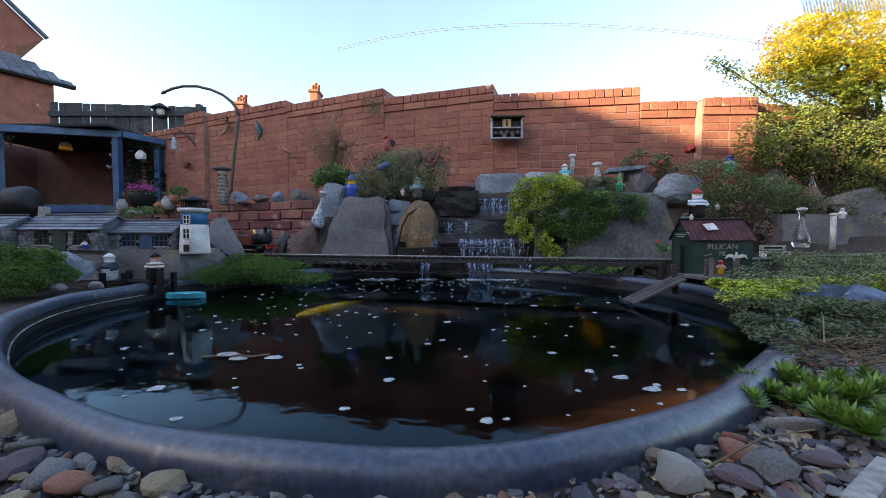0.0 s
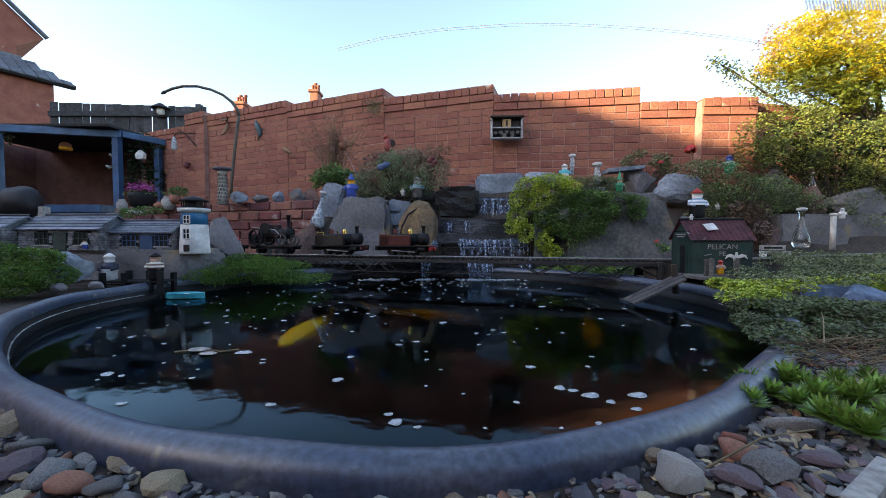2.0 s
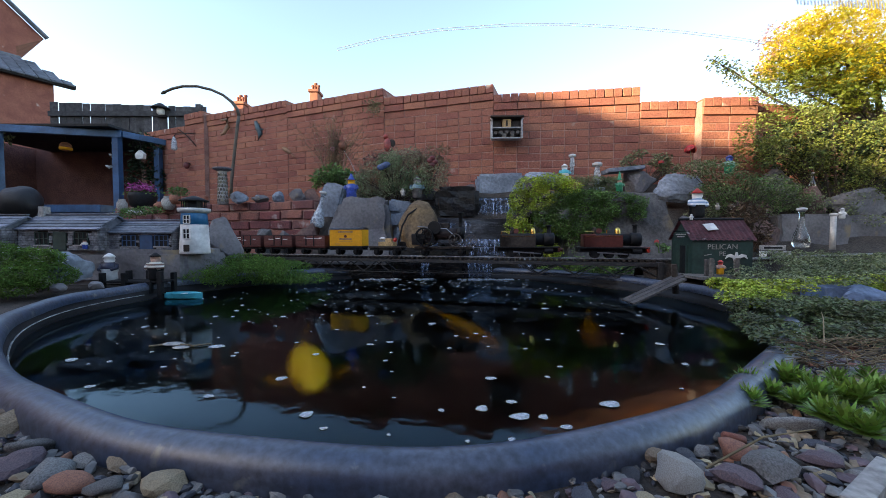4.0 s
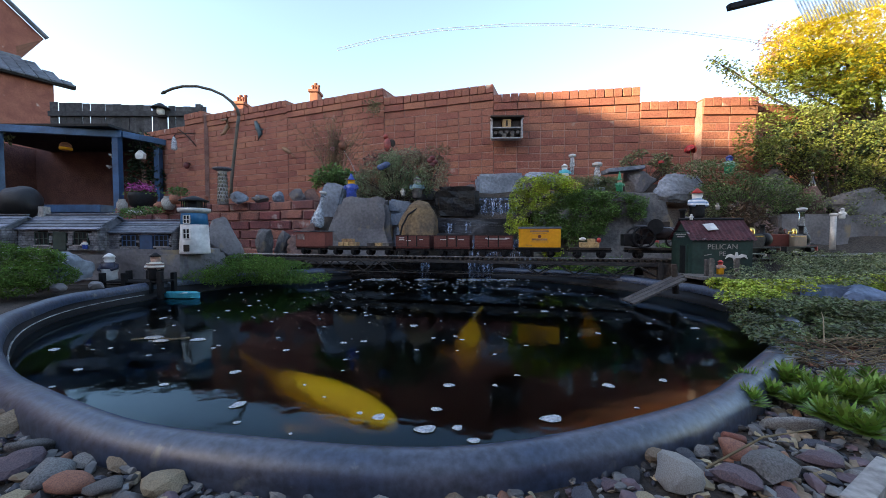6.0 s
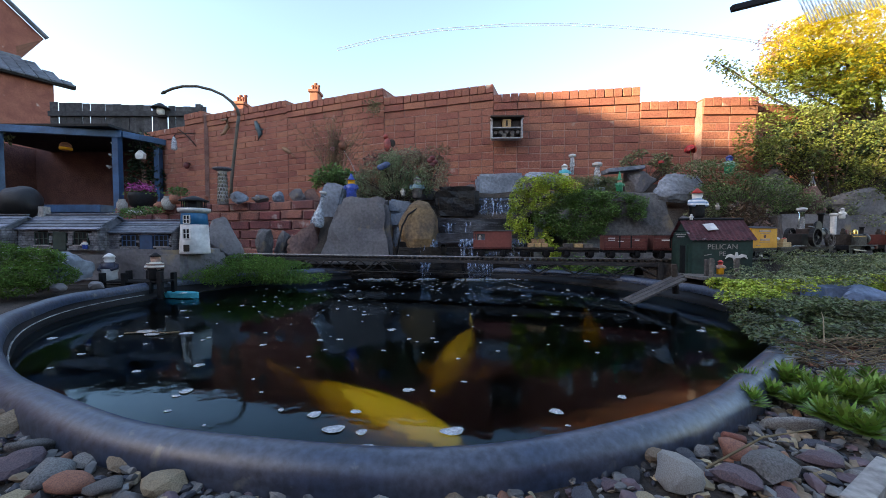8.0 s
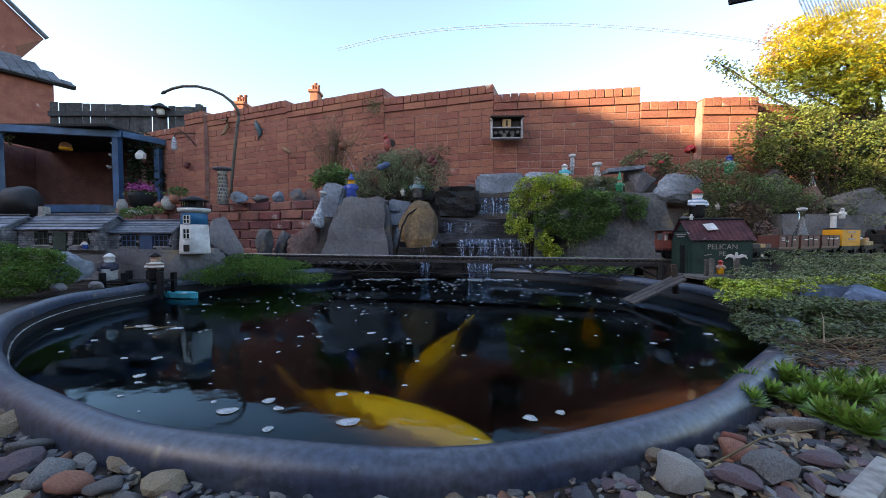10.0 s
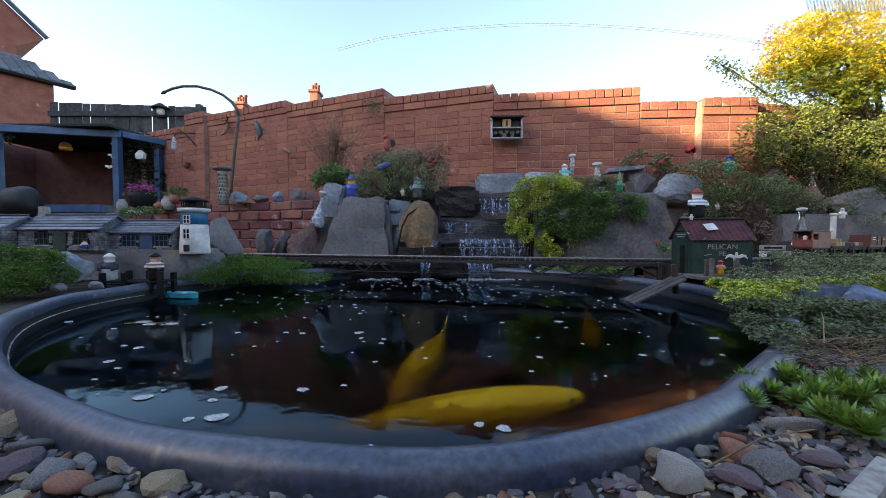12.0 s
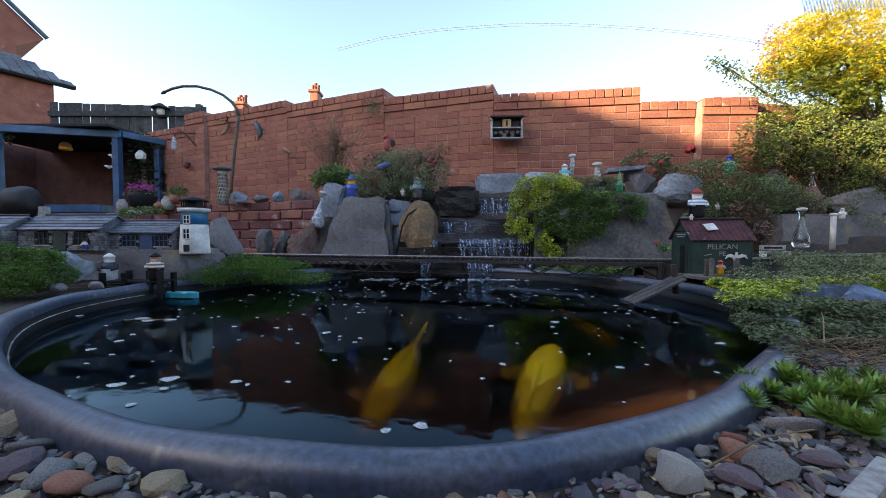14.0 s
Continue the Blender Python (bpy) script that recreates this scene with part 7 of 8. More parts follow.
    prof = [(-0.075, 0.006), (-0.06, 0.022), (-0.02, 0.030), (0.03, 0.029), (0.06, 0.018), (0.078, 0.004)]
    rows = []
    for x, w in prof:
        rows.append([bm.verts.new((x, y, zz)) for y, zz in ((-w, 0.020), (-w * 0.8, 0.0), (0, -0.008), (w * 0.8, 0.0), (w, 0.020), (w * 0.75, 0.016), (0, 0.004), (-w * 0.75, 0.016))])
    for a, b in zip(rows, rows[1:]):
        for i in range(8):
            bm.faces.new((a[i], b[i], b[(i + 1) % 8], a[(i + 1) % 8]))
    bm.faces.new(rows[0][::-1])
    bm.faces.new(rows[-1])
    bmesh.ops.recalc_face_normals(bm, faces=bm.faces)
    part("hull", bm, TURQUOISE, boat)
    part("thwart", box((0.014, 0.05, 0.004), (0, 0, 0.014)), WHITE, boat)
    FLOATS.append((boat, [(0, Matrix.Translation((-1.034, 1.484, 0.003)) @ pose(0, 0, 0, 0, 0, 4)), (3, Matrix.Translation((-1.039, 1.484, 0.003)) @ pose(0, 0, 0, 0, 0, 0)), (6.5, Matrix.Translation((-1.058, 1.498, 0.003)) @ pose(0, 0, 0, 0, 0, -8)), (10.5, Matrix.Translation((-1.06, 1.498, 0.003)) @ pose(0, 0, 0, 0, 0, -12)), (14, Matrix.Translation((-1.06, 1.498, 0.003)) @ pose(0, 0, 0, 0, 0, -10))]))


def text_mesh(words, size):
    cu = bpy.data.curves.new("lettering", "FONT")
    cu.body, cu.size, cu.extrude, cu.align_x = words, size, 0.0006, "CENTER"
    tmp = bpy.data.objects.new("lettering", cu)
    me = bpy.data.meshes.new_from_object(tmp)
    bpy.data.objects.remove(tmp)
    bpy.data.curves.remove(cu)
    return me


def build_hut():
    Y = 1.52
    q = Y / 657.9
    zb = 0.25 - (490 - 418) * q
    W, D = 100 * q, 0.16
    h = thing("trackside_hut", pose((1283 - 784) * q, Y + 0.085, zb, 0, 0, -6), "dark green trackside hut with a worn red tin roof", "hut")
    wh = (490 - 422) * q
    part("front_wall", box((W, 0.008, wh), (0, -D / 2, wh / 2), bevel=0.001), GREEN_PAINT, h)
    part("rear_wall", box((W, 0.008, wh), (0, D / 2, wh / 2)), GREEN_PAINT, h)
    for s in (-1, 1):
        bm = bmesh.new()
        pts = [(-D / 2, 0), (D / 2, 0), (D / 2, wh), (0, wh + 0.075), (-D / 2, wh)]
        f = bm.faces.new([bm.verts.new((s * W / 2, y, z)) for y, z in pts])
        g = bmesh.ops.extrude_face_region(bm, geom=[f])
        bmesh.ops.translate(bm, verts=[v for v in g["geom"] if isinstance(v, bmesh.types.BMVert)], vec=(-s * 0.008, 0, 0))
        bmesh.ops.recalc_face_normals(bm, faces=bm.faces)
        part("gable_wall", bm, GREEN_PAINT, h)
    # Gable is solid: a black panel stands in for the opening's shaded inside.
    part("doorway", box((0.004, 0.05, wh * 0.8), (-W / 2 - 0.002, -0.02, wh * 0.4)), BLACK, h, "black panel for the shaded inside of the open door")
    part("door_frame", box((0.008, 0.008, wh * 0.84), (-W / 2 - 0.004, -0.05, wh * 0.42)), GREEN_PAINT, h)
    ang = math.atan2(0.075, D / 2)
    run = math.hypot(0.075, D / 2) + 0.02
    for s in (-1, 1):
        bm = bmesh.new()
        n = 26
        prev = None
        for i in range(n + 1):
            x = -W / 2 - 0.012 + (W + 0.024) * i / n
            dz = 0.0016 * math.cos(i * math.pi)
            row = [bm.verts.new((x, s * (D / 2 + 0.012), wh - 0.008 + dz)), bm.verts.new((x, 0, wh + 0.080 + dz))]
            if prev:
                bm.faces.new((prev[0], row[0], row[1], prev[1]))
            prev = row
        bmesh.ops.solidify(bm, geom=list(bm.faces), thickness=0.002)
        part("roof", bm, ROOF_RED, h, "corrugated maroon tin roof with peeling paint")
    part("ridge", bm_cyl(bmesh.new(), 0.006, 0.006, (-W / 2 - 0.014, 0, wh + 0.081), (W / 2 + 0.014, 0, wh + 0.081), 8), BLACK, h)
    part("roof_patch", box((0.045, 0.040, 0.002), (-0.025, -0.045, wh + 0.048), Matrix.Rotation(ang, 4, "X") @ Matrix.Rotation(0.15, 4, "Z")), WHITE, h, "pale patch on the roof")
    me = text_mesh("PELICAN", 0.030)
    me.materials.append(PALE_STONE)
    ob = new("lettering", me)
    ob.parent, ob.matrix_basis = h, pose(0.0, -D / 2 - 0.0055, wh - 0.045, 90, 0, 0)
    ob["label"] = "pale hand-painted lettering"
    me = text_mesh("PE", 0.026)
    me.materials.append(PALE_STONE)
    ob = new("lettering", me)
    ob.parent, ob.matrix_basis = h, pose(0.0, -D / 2 - 0.0055, wh - 0.072, 90, 0, 0)
    part("sign_stroke", box((0.03, 0.001, 0.003), (-0.055, -D / 2 - 0.0050, wh - 0.068), Matrix.Rotation(-0.2, 4, "Y")), PALE_STONE, h)
    # white pelican cut-out
    bm = bmesh.new()
    out = [(-0.042, -0.006), (-0.036, 0.010), (-0.020, 0.014), (-0.006, 0.006), (-0.002, 0.022), (0.004, 0.022), (0.006, 0.006), (0.020, 0.014), (0.036, 0.010), (0.042, -0.006), (0.030, 0.002), (0.014, -0.002), (0.010, -0.014), (-0.010, -0.014), (-0.014, -0.002), (-0.030, 0.002)]
    f = bm.faces.new([bm.verts.new((x, 0, z)) for x, z in out])
    g = bmesh.ops.extrude_face_region(bm, geom=[f])
    bmesh.ops.translate(bm, verts=[v for v in g["geom"] if isinstance(v, bmesh.types.BMVert)], vec=(0, -0.004, 0))
    bmesh.ops.recalc_face_normals(bm, faces=bm.faces)
    part("bird_cutout", bm, WHITE, h, "white spread-winged bird cut-out", pose_m=pose(0.052, -D / 2 - 0.006, wh - 0.078))
    sign = part("side_sign", box((0.055, 0.004, 0.020), (-W / 2 - 0.035, -D / 2 + 0.02, wh + 0.012), bevel=0.001), GREEN_PAINT, h, "small green hanging sign")
    part("lettering_bar", box((0.04, 0.001, 0.005), (-W / 2 - 0.035, -D / 2 + 0.0175, wh + 0.016)), PALE_STONE, sign)
    part("lettering_bar", box((0.028, 0.001, 0.005), (-W / 2 - 0.035, -D / 2 + 0.0175, wh + 0.007)), PALE_STONE, sign)
    part("sign_bracket", bm_tube(bmesh.new(), [(-W / 2 - 0.065, -D / 2 + 0.02, wh + 0.030), (-W / 2, -D / 2 + 0.02, wh + 0.030)], 0.0022, 6), BLACK, h)
    figurine("seagull_ornament", pose((1247 - 784) * q, Y + 0.085, zb + wh + 0.078), 0.026, (WHITE, WHITE, WHITE, WHITE), "tiny white gull ornament on the hut roof")
    figurine("station_figurine", pose((1276 - 784) * 1.44 / 657.9, 1.44, 0.25 - 68 * 1.44 / 657.9), 0.056, (YELLOW, SKIN_CLAY, RED_PAINT, RED_PAINT), "small figurine in yellow trousers and red hat")
    deck = thing("hut_deck", Matrix.Identity(4), "small weathered timber landing below the hut", "deck")
    a = 1.45 / 657.9
    part("planks", box((0.22, 0.14, 0.010), ((1275 - 784) * a, 1.47, 0.25 - 73 * a)), GREY_WOOD, deck)
    for px in (1248, 1258, 1300):
        part("post", box((0.012, 0.012, 0.15), ((px - 784) * a, 1.44, 0.25 - 75 * a), bevel=0.002), GREY_WOOD, deck)
    for px in (1247, 1292):
        part("railing_post", box((0.010, 0.010, 0.075), ((px - 784) * a, 1.41, 0.25 - 55 * a), bevel=0.001), GREY_WOOD, deck)
    part("wire", bm_tube(bmesh.new(), [((1247 - 784) * a, 1.41, 0.25 - 46 * a), ((1292 - 784) * a, 1.41, 0.25 - 46 * a)], 0.0008, 5), DARK_WOOD, deck)
    ramp = thing("slipway", Matrix.Identity(4), "weathered plank slipway running down into the pond", "ramp")
    top, low = Vector((0.894, 1.36, 0.109)), Vector((0.667, 1.33, 0.014))
    d = (low - top)
    mm = Matrix.Translation((top + low) / 2) @ d.to_track_quat("X", "Z").to_matrix().to_4x4()
    for n in range(3):
        part("plank", box((d.length * (1 - 0.06 * n), 0.024, 0.007), (0.01 * n, (n - 1) * 0.027, 0), bevel=0.001), SLIP_WOOD, ramp, pose_m=mm)
    part("side_rail", bm_tube(bmesh.new(), [(0.778, 1.4, 0.032), (0.88, 1.4, 0.096)], 0.006, 6), DARK_WOOD, ramp)
    part("mooring_post", bm_cyl(bmesh.new(), 0.012, 0.010, (0.868, 1.38, 0.035), (0.86, 1.38, 0.145), 8), DARK_WOOD, ramp)


def bottle(m, s, label, mat):
    b = thing("glass_bottle", m, label, "bottle", "bottles in the rockery")
    part("body", lathe([(0.030 * s, 0), (0.040 * s, 0.008 * s), (0.042 * s, 0.03 * s), (0.034 * s, 0.07 * s), (0.018 * s, 0.115 * s), (0.0125 * s, 0.15 * s), (0.0125 * s, 0.195 * s), (0.016 * s, 0.20 * s), (0.016 * s, 0.208 * s), (0.011 * s, 0.208 * s)], 20), mat, b, smooth=True)
    part("cap", lathe([(0.022 * s, 0.209 * s), (0.024 * s, 0.222 * s), (0.012 * s, 0.226 * s)], 14), WHITE, b, "white cap", smooth=True)
    return b


def build_ornaments():
    # bottles, lights and pots along the rockery
    bottle(pose(*(2.349, 2.44, 0.176)), 1.15, "clear glass bottle with a white cap among rocks", GLASS)
    bottle(pose(*(-0.904, 2.66, 0.315), 0, 12, 0), 1.15, "slim frosted glass bottle leaning on the slate", FROSTED)
    bottle(pose(*(2.589, 2.62, 0.60), 0, 0, 0), 0.42, "small clear bottle on the bank", GLASS)
    post = thing("light_post", pose(*(2.578, 2.46, 0.16)), "white painted light post with a dark cap", "post")
    part("pole", lathe([(0.016, 0), (0.015, 0.22), (0.013, 0.222)], 14), WHITE, post, smooth=True)
    part("cap", lathe([(0.020, 0.222), (0.021, 0.238), (0.008, 0.242)], 14), WHITE, post, smooth=True)
    figurine("seabird_ornament", pose(*(2.677, 2.5, 0.364)), 0.075, (WHITE, WHITE, WHITE, WHITE), "white seabird ornament perched on stone")
    figurine("gnome_figurine", pose(*(1.648, 2.42, 0.364)), 0.19, (BLACK, BLUE_STRIPE, WHITE, RED_PAINT), "bearded gnome in a blue and white top and red hat", 1.02)
    figurine("gnome_figurine", pose(*(0.786, 2.42, 0.601)), 0.115, (WHITE, TURQUOISE, WHITE, WHITE), "pale bearded gnome in a turquoise top")
    figurine("pixie_figurine", pose(*(1.086, 2.3, 0.521)), 0.085, (GREEN_CLAY, GREEN_CLAY, SKIN_CLAY, GREEN_CLAY), "pixie figurine with a tall green pointed hat", 1.5)
    figurine("wizard_figurine", pose(*(-0.638, 2.6, 0.51)), 0.150, (BLUE_CLAY, BLUE_CLAY, YELLOW, BLUE_CLAY), "wizard figurine in a blue robe and pointed hat", 1.15)
    figurine("lady_statue", pose(*(-0.189, 2.72, 0.522)), 0.160, (GREY_WOOD, TURQUOISE_GREY, PALE_STONE, PALE_STONE), "weathered standing statue in faded blue")
    figurine("bird_ornament", pose(*(-0.29, 2.7, 0.54)), 0.06, (PALE_STONE, PALE_STONE, PALE_STONE, PALE_STONE), "small pale bird ornament")
    figurine("frog_ornament", pose(*(2.14, 2.8, 0.715)), 0.14, (GREEN_CLAY, MINT, BLUE_CLAY, BLUE_CLAY), "mint green ornament with a dark blue top")
    figurine("bunny_ornament", pose(*(1.878, 2.55, 0.428)), 0.05, (PALE_STONE, PALE_STONE, PALE_STONE, PALE_STONE), "small white rabbit ornament")
    figurine("bunny_ornament", pose(*(1.983, 2.55, 0.42)), 0.055, (WHITE, WHITE, WHITE, WHITE), "small white bird ornament in the bank")
    for x, y, Y, s in ((1011, 310, 2.46, 1.0), (1055, 336, 2.4, 1.3)):
        k = Y / 657.9
        b = thing("solar_light", pose((x - 784) * k, Y, 0.25 + (418 - y) * k), "small white and clear garden light on a stem", "light", "garden lights")
        part("stem", lathe([(0.012 * s, 0), (0.012 * s, 0.05 * s), (0.018 * s, 0.06 * s), (0.012 * s, 0.10 * s), (0.012 * s, 0.115 * s)], 14), FROSTED, b, smooth=True)
        part("cap", lathe([(0.022 * s, 0.115 * s), (0.024 * s, 0.128 * s), (0.012 * s, 0.133 * s)], 14), WHITE, b, smooth=True)
        if s > 1:
            part("dish", lathe([(0.04, -0.02), (0.052, 0.0), (0.052, 0.008), (0.03, 0.010)], 18), FROSTED, b, smooth=True)
    # sign bench
    b = thing("sign_bench", pose(*(1.792, 2.02, 0.146)), "little white bench bearing a name board", "bench")
    part("back_board", box((0.14, 0.006, 0.026), (0, 0, 0.040), bevel=0.001), PALE_STONE, b)
    part("lettering_bar", box((0.10, 0.001, 0.010), (0, -0.004, 0.040)), BLACK, b)
    part("seat", box((0.14, 0.035, 0.006), (0, -0.018, 0.018)), PALE_STONE, b)
    for s in (-1, 1):
        part("leg", box((0.012, 0.035, 0.030), (s * 0.064, -0.015, 0.008)), WHITE, b)
    flower("red_poppy", "small red flower by the boulder", (1.178, 2.05, 0.219), 0.018, RED_PETAL, LEAF_GREEN)
    flower("red_rose", "bright red rose bloom against the wall", (1.914, 2.9, 0.914), 0.06, RED_PETAL, LEAF_OLIVE)
    flower("red_rose", "dark red rose bloom on the bush", (1.689, 2.9, 0.819), 0.03, RED_PETAL, LEAF_OLIVE)


def flower(name, label, at, r, petals, leaves):
    f = thing(name, pose(*at), label, "flower")
    bm = bmesh.new()
    for k in range(26):
        d = Vector((random.gauss(0, 1), random.gauss(0, 1), abs(random.gauss(0, 1)))).normalized()
        q = d.to_track_quat("Z", "Y").to_matrix().to_4x4()
        ball(r * 0.5, d * r * 0.55, (0.8, 0.8, 0.25), bm, 7, 5, q)
    part("petals", bm, petals, f)
    part("stem", bm_tube(bmesh.new(), [(0, 0, 0), (0.01, 0, -r * 1.5), (0.015, 0, -r * 3.5)], 0.0025, 5), leaves, f)


def striped(name, a, b, scale):
    m = bpy.data.materials.new(name)
    m.use_nodes = True
    n, l = m.node_tree.nodes, m.node_tree.links
    tc, w, r = n.new("ShaderNodeTexCoord"), n.new("ShaderNodeTexWave"), n.new("ShaderNodeValToRGB")
    w.bands_direction = "Z"
    w.inputs["Scale"].default_value = scale
    l.new(tc.outputs["Object"], w.inputs["Vector"])
    r.color_ramp.interpolation = "CONSTANT"
    r.color_ramp.elements[0].color, r.color_ramp.elements[1].color = (*a, 1), (*b, 1)
    r.color_ramp.elements[1].position = 0.5
    l.new(w.outputs["Fac"], r.inputs[0])
    l.new(r.outputs[0], n["Principled BSDF"].inputs["Base Color"])
    n["Principled BSDF"].inputs["Roughness"].default_value = 0.5
    return m


NAVY = material("navy_glaze", (0.018, 0.022, 0.05), 0.5, scale=15, fine=90, bump=0.1)
STRIPED = striped("striped_jersey", (0.60, 0.56, 0.48), (0.13, 0.07, 0.05), 22)
BLUE_STRIPE = striped("blue_striped_top", (0.65, 0.66, 0.68), (0.18, 0.28, 0.42), 14)
TURQUOISE_GREY = material("faded_blue_clay", (0.20, 0.30, 0.33), 0.7, scale=15, fine=90, bump=0.2)
MINT = material("mint_glaze", (0.22, 0.40, 0.30), 0.4, scale=15, fine=90, bump=0.05)
FROSTED = sheet_material("frosted_glass", (0.85, 0.9, 0.92), (0.55, 0.60, 0.64), 0.6, 0.25)
build_village()
build_hut()
build_ornaments()

# ---- pergola, wall ornaments, overhead things ----
def build_pergola():
    Y = 4.70
    k = Y / 657.9
    p = thing("pergola", Matrix.Identity(4), "blue painted garden shelter with a bench against a brick wall", "pergola")
    zt = 0.25 + (418 - 240) * k
    beam_l, beam_r = (-60 - 784) * k, (222 - 784) * k
    left = Vector(((-60 - 784) * 4.35 / 657.9, 4.35, zt))
    d = Vector((beam_r, Y, zt)) - left
    part("front_beam", box((d.length, 0.06, 0.085), bevel=0.004), BLUE_PAINT, p, pose_m=Matrix.Translation((left + Vector((beam_r, Y, zt))) / 2) @ Matrix.Rotation(math.atan2(d.y, d.x), 4, "Z"))
    corner = Vector((beam_r, Y, zt))
    far = Vector(((297 - 784) * 5.05 / 657.9, 5.05, zt - 0.02))
    d = far - corner
    part("side_beam", box((d.length, 0.06, 0.075), bevel=0.004), BLUE_PAINT, p, pose_m=Matrix.Translation((corner + far) / 2) @ d.to_track_quat("X", "Z").to_matrix().to_4x4())
    part("corner_post", box((0.075, 0.075, zt - 0.03), bevel=0.004), BLUE_PAINT, p, pose_m=pose((212 - 784) * k, Y + 0.005, (zt - 0.03) / 2))
    part("corner_post", box((0.075, 0.075, zt - 0.03), bevel=0.004), BLUE_PAINT, p, pose_m=pose((2 - 784) * 4.42 / 657.9, 4.42, (zt - 0.03) / 2))
    part("rear_post", box((0.07, 0.07, zt - 0.1), bevel=0.004), BLUE_PAINT, p, pose_m=pose((284 - 784) * 5.0 / 657.9, 5.0, (zt - 0.1) / 2))
    roof = part("roof", box((beam_r - beam_l + 0.1, 1.7, 0.035), ((beam_l + beam_r) / 2 - 0.05, Y + 0.66, zt + 0.062), bevel=0.005), BLACK, p, "dark felted flat roof")
    part("bench_board", box((128 * k, 0.32, 0.10), ((138 - 784) * k * 1.06, Y * 1.06, 0.25 + (418 - 371) * k * 1.06), bevel=0.006), BLUE_PAINT, p, "bright blue bench front")
    back = thing("wall_shelter", Matrix.Identity(4), "red brick wall behind the shelter, deep shade put into its colour", "wall", kind="structure")
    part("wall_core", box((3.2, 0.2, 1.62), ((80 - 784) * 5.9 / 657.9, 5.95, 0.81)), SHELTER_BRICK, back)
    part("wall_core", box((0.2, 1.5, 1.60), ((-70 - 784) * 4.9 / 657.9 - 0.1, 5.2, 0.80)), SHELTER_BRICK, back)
    ivy = plant("climbing_ivy", "dark climber on the shelter's corner", "climber")
    leaves_mesh("leaves", blob_points([((a - 784) * 4.9 / 657.9, 5.0, 0.25 + (418 - b) * 4.9 / 657.9, w * 0.0075, 0.1, h * 0.0075) for a, b, w, h in ((250, 275, 26, 40), (240, 310, 26, 30), (270, 320, 14, 30), (262, 260, 20, 14))], 1500, 81), 0.03, LEAF_DARK, ivy, seed=82)
    ivy2 = plant("grey_climber", "grey-green climber at the shelter's outer post", "climber")
    leaves_mesh("leaves", blob_points([((a - 784) * k, Y - 0.05, 0.25 + (418 - b) * k, w * k, 0.06, h * k) for a, b, w, h in ((15, 245, 22, 10), (5, 262, 8, 16))], 160, 83), 0.03, LEAF_OLIVE, ivy2, seed=84)
    # hanging ornaments
    lantern = thing("paper_lantern", pose((108 - 784) * k, Y + 0.1, 0.25 + (418 - 258) * k), "small round orange and yellow hanging ornament", "ornament")
    part("globe", ball(0.062, (0, 0, 0), (1, 1, 0.95)), TERRACOTTA, lantern, smooth=True)
    part("band", lathe([(0.058, -0.045), (0.066, -0.03), (0.064, -0.012), (0.05, -0.012)], 16), YELLOW, lantern, "yellow lower band", smooth=True)
    part("cord", bm_tube(bmesh.new(), [(0, 0, 0.06), (0, 0, 0.20)], 0.003, 5), BLACK, lantern)
    card = thing("hanging_birdhouse", pose((245 - 784) * k, Y + 0.05, 0.25 + (418 - 274) * k), "white house-shaped hanging ornament", "ornament")
    bm = bmesh.new()
    f = bm.faces.new([bm.verts.new((x, 0, z)) for x, z in ((-0.045, -0.05), (0.045, -0.045), (0.055, 0.015), (0.0, 0.065), (-0.055, 0.010))])
    g = bmesh.ops.extrude_face_region(bm, geom=[f])
    bmesh.ops.translate(bm, verts=[v for v in g["geom"] if isinstance(v, bmesh.types.BMVert)], vec=(0, 0.05, 0))
    bmesh.ops.recalc_face_normals(bm, faces=bm.faces)
    part("box", bm, WHITE, card)
    part("cord", bm_tube(bmesh.new(), [(0, 0.02, 0.065), (0, 0.02, 0.24)], 0.003, 5), BLACK, card)
    spin = thing("wind_spinner", pose((196 - 784) * k, Y + 0.05, 0), "string of three turning white butterflies under the beam", "ornament")
    z0 = 0.25 + (418 - 240) * k
    part("cord", bm_tube(bmesh.new(), [(0.03, 0, z0), (-0.03, 0, 0.25 + (418 - 300) * k)], 0.002, 5), BLACK, spin)
    turns = ([(0, 88), (6, 92), (8.2, 80), (10.3, 60), (11, 10), (14, 0)], [(0, 95), (8.2, 88), (11.2, 85), (11.9, 20), (12.5, 0), (14, 5)], [(0, 90), (2.6, 70), (3.0, 5), (3.2, 30), (5.3, 90), (11.5, 88), (12.1, 10), (14, 40)])
    for (x, y), rows in zip(((201, 256), (196, 276), (191, 296)), turns):
        bm = bmesh.new()
        for s in (-1, 1):
            bm_tube(bm, [(0, 0, 0), (s * 0.022, 0, 0.012), (s * 0.045, 0, 0.016)], [0.010, 0.018, 0.004], 6)
        bm_box(bm, (0.012, 0.008, 0.045))
        for v in bm.verts:
            v.co.y *= 0.25
        part_ob = part("butterfly", bm, WHITE, spin, "white butterfly plate")
        px = (x - 196) * k
        pz = 0.25 + (418 - y) * k
        SWAYING.append((part_ob, [(t, pose(px, 0, pz, 0, 0, a)) for t, a in rows]))
    # flower pots and jars along the low wall
    pot = thing("flower_pot", pose((255 - 784) * 3.5 / 657.9, 3.5, 0.25 + (418 - 372) * 3.5 / 657.9), "dark round pot crowded with magenta flowers", "flower pot")
    pot.scale = (0.70, 0.70, 0.92)
    part("pot", lathe([(0.08, 0), (0.14, 0.05), (0.16, 0.13), (0.15, 0.17), (0.10, 0.17)], 18), BLACK, pot, smooth=True)
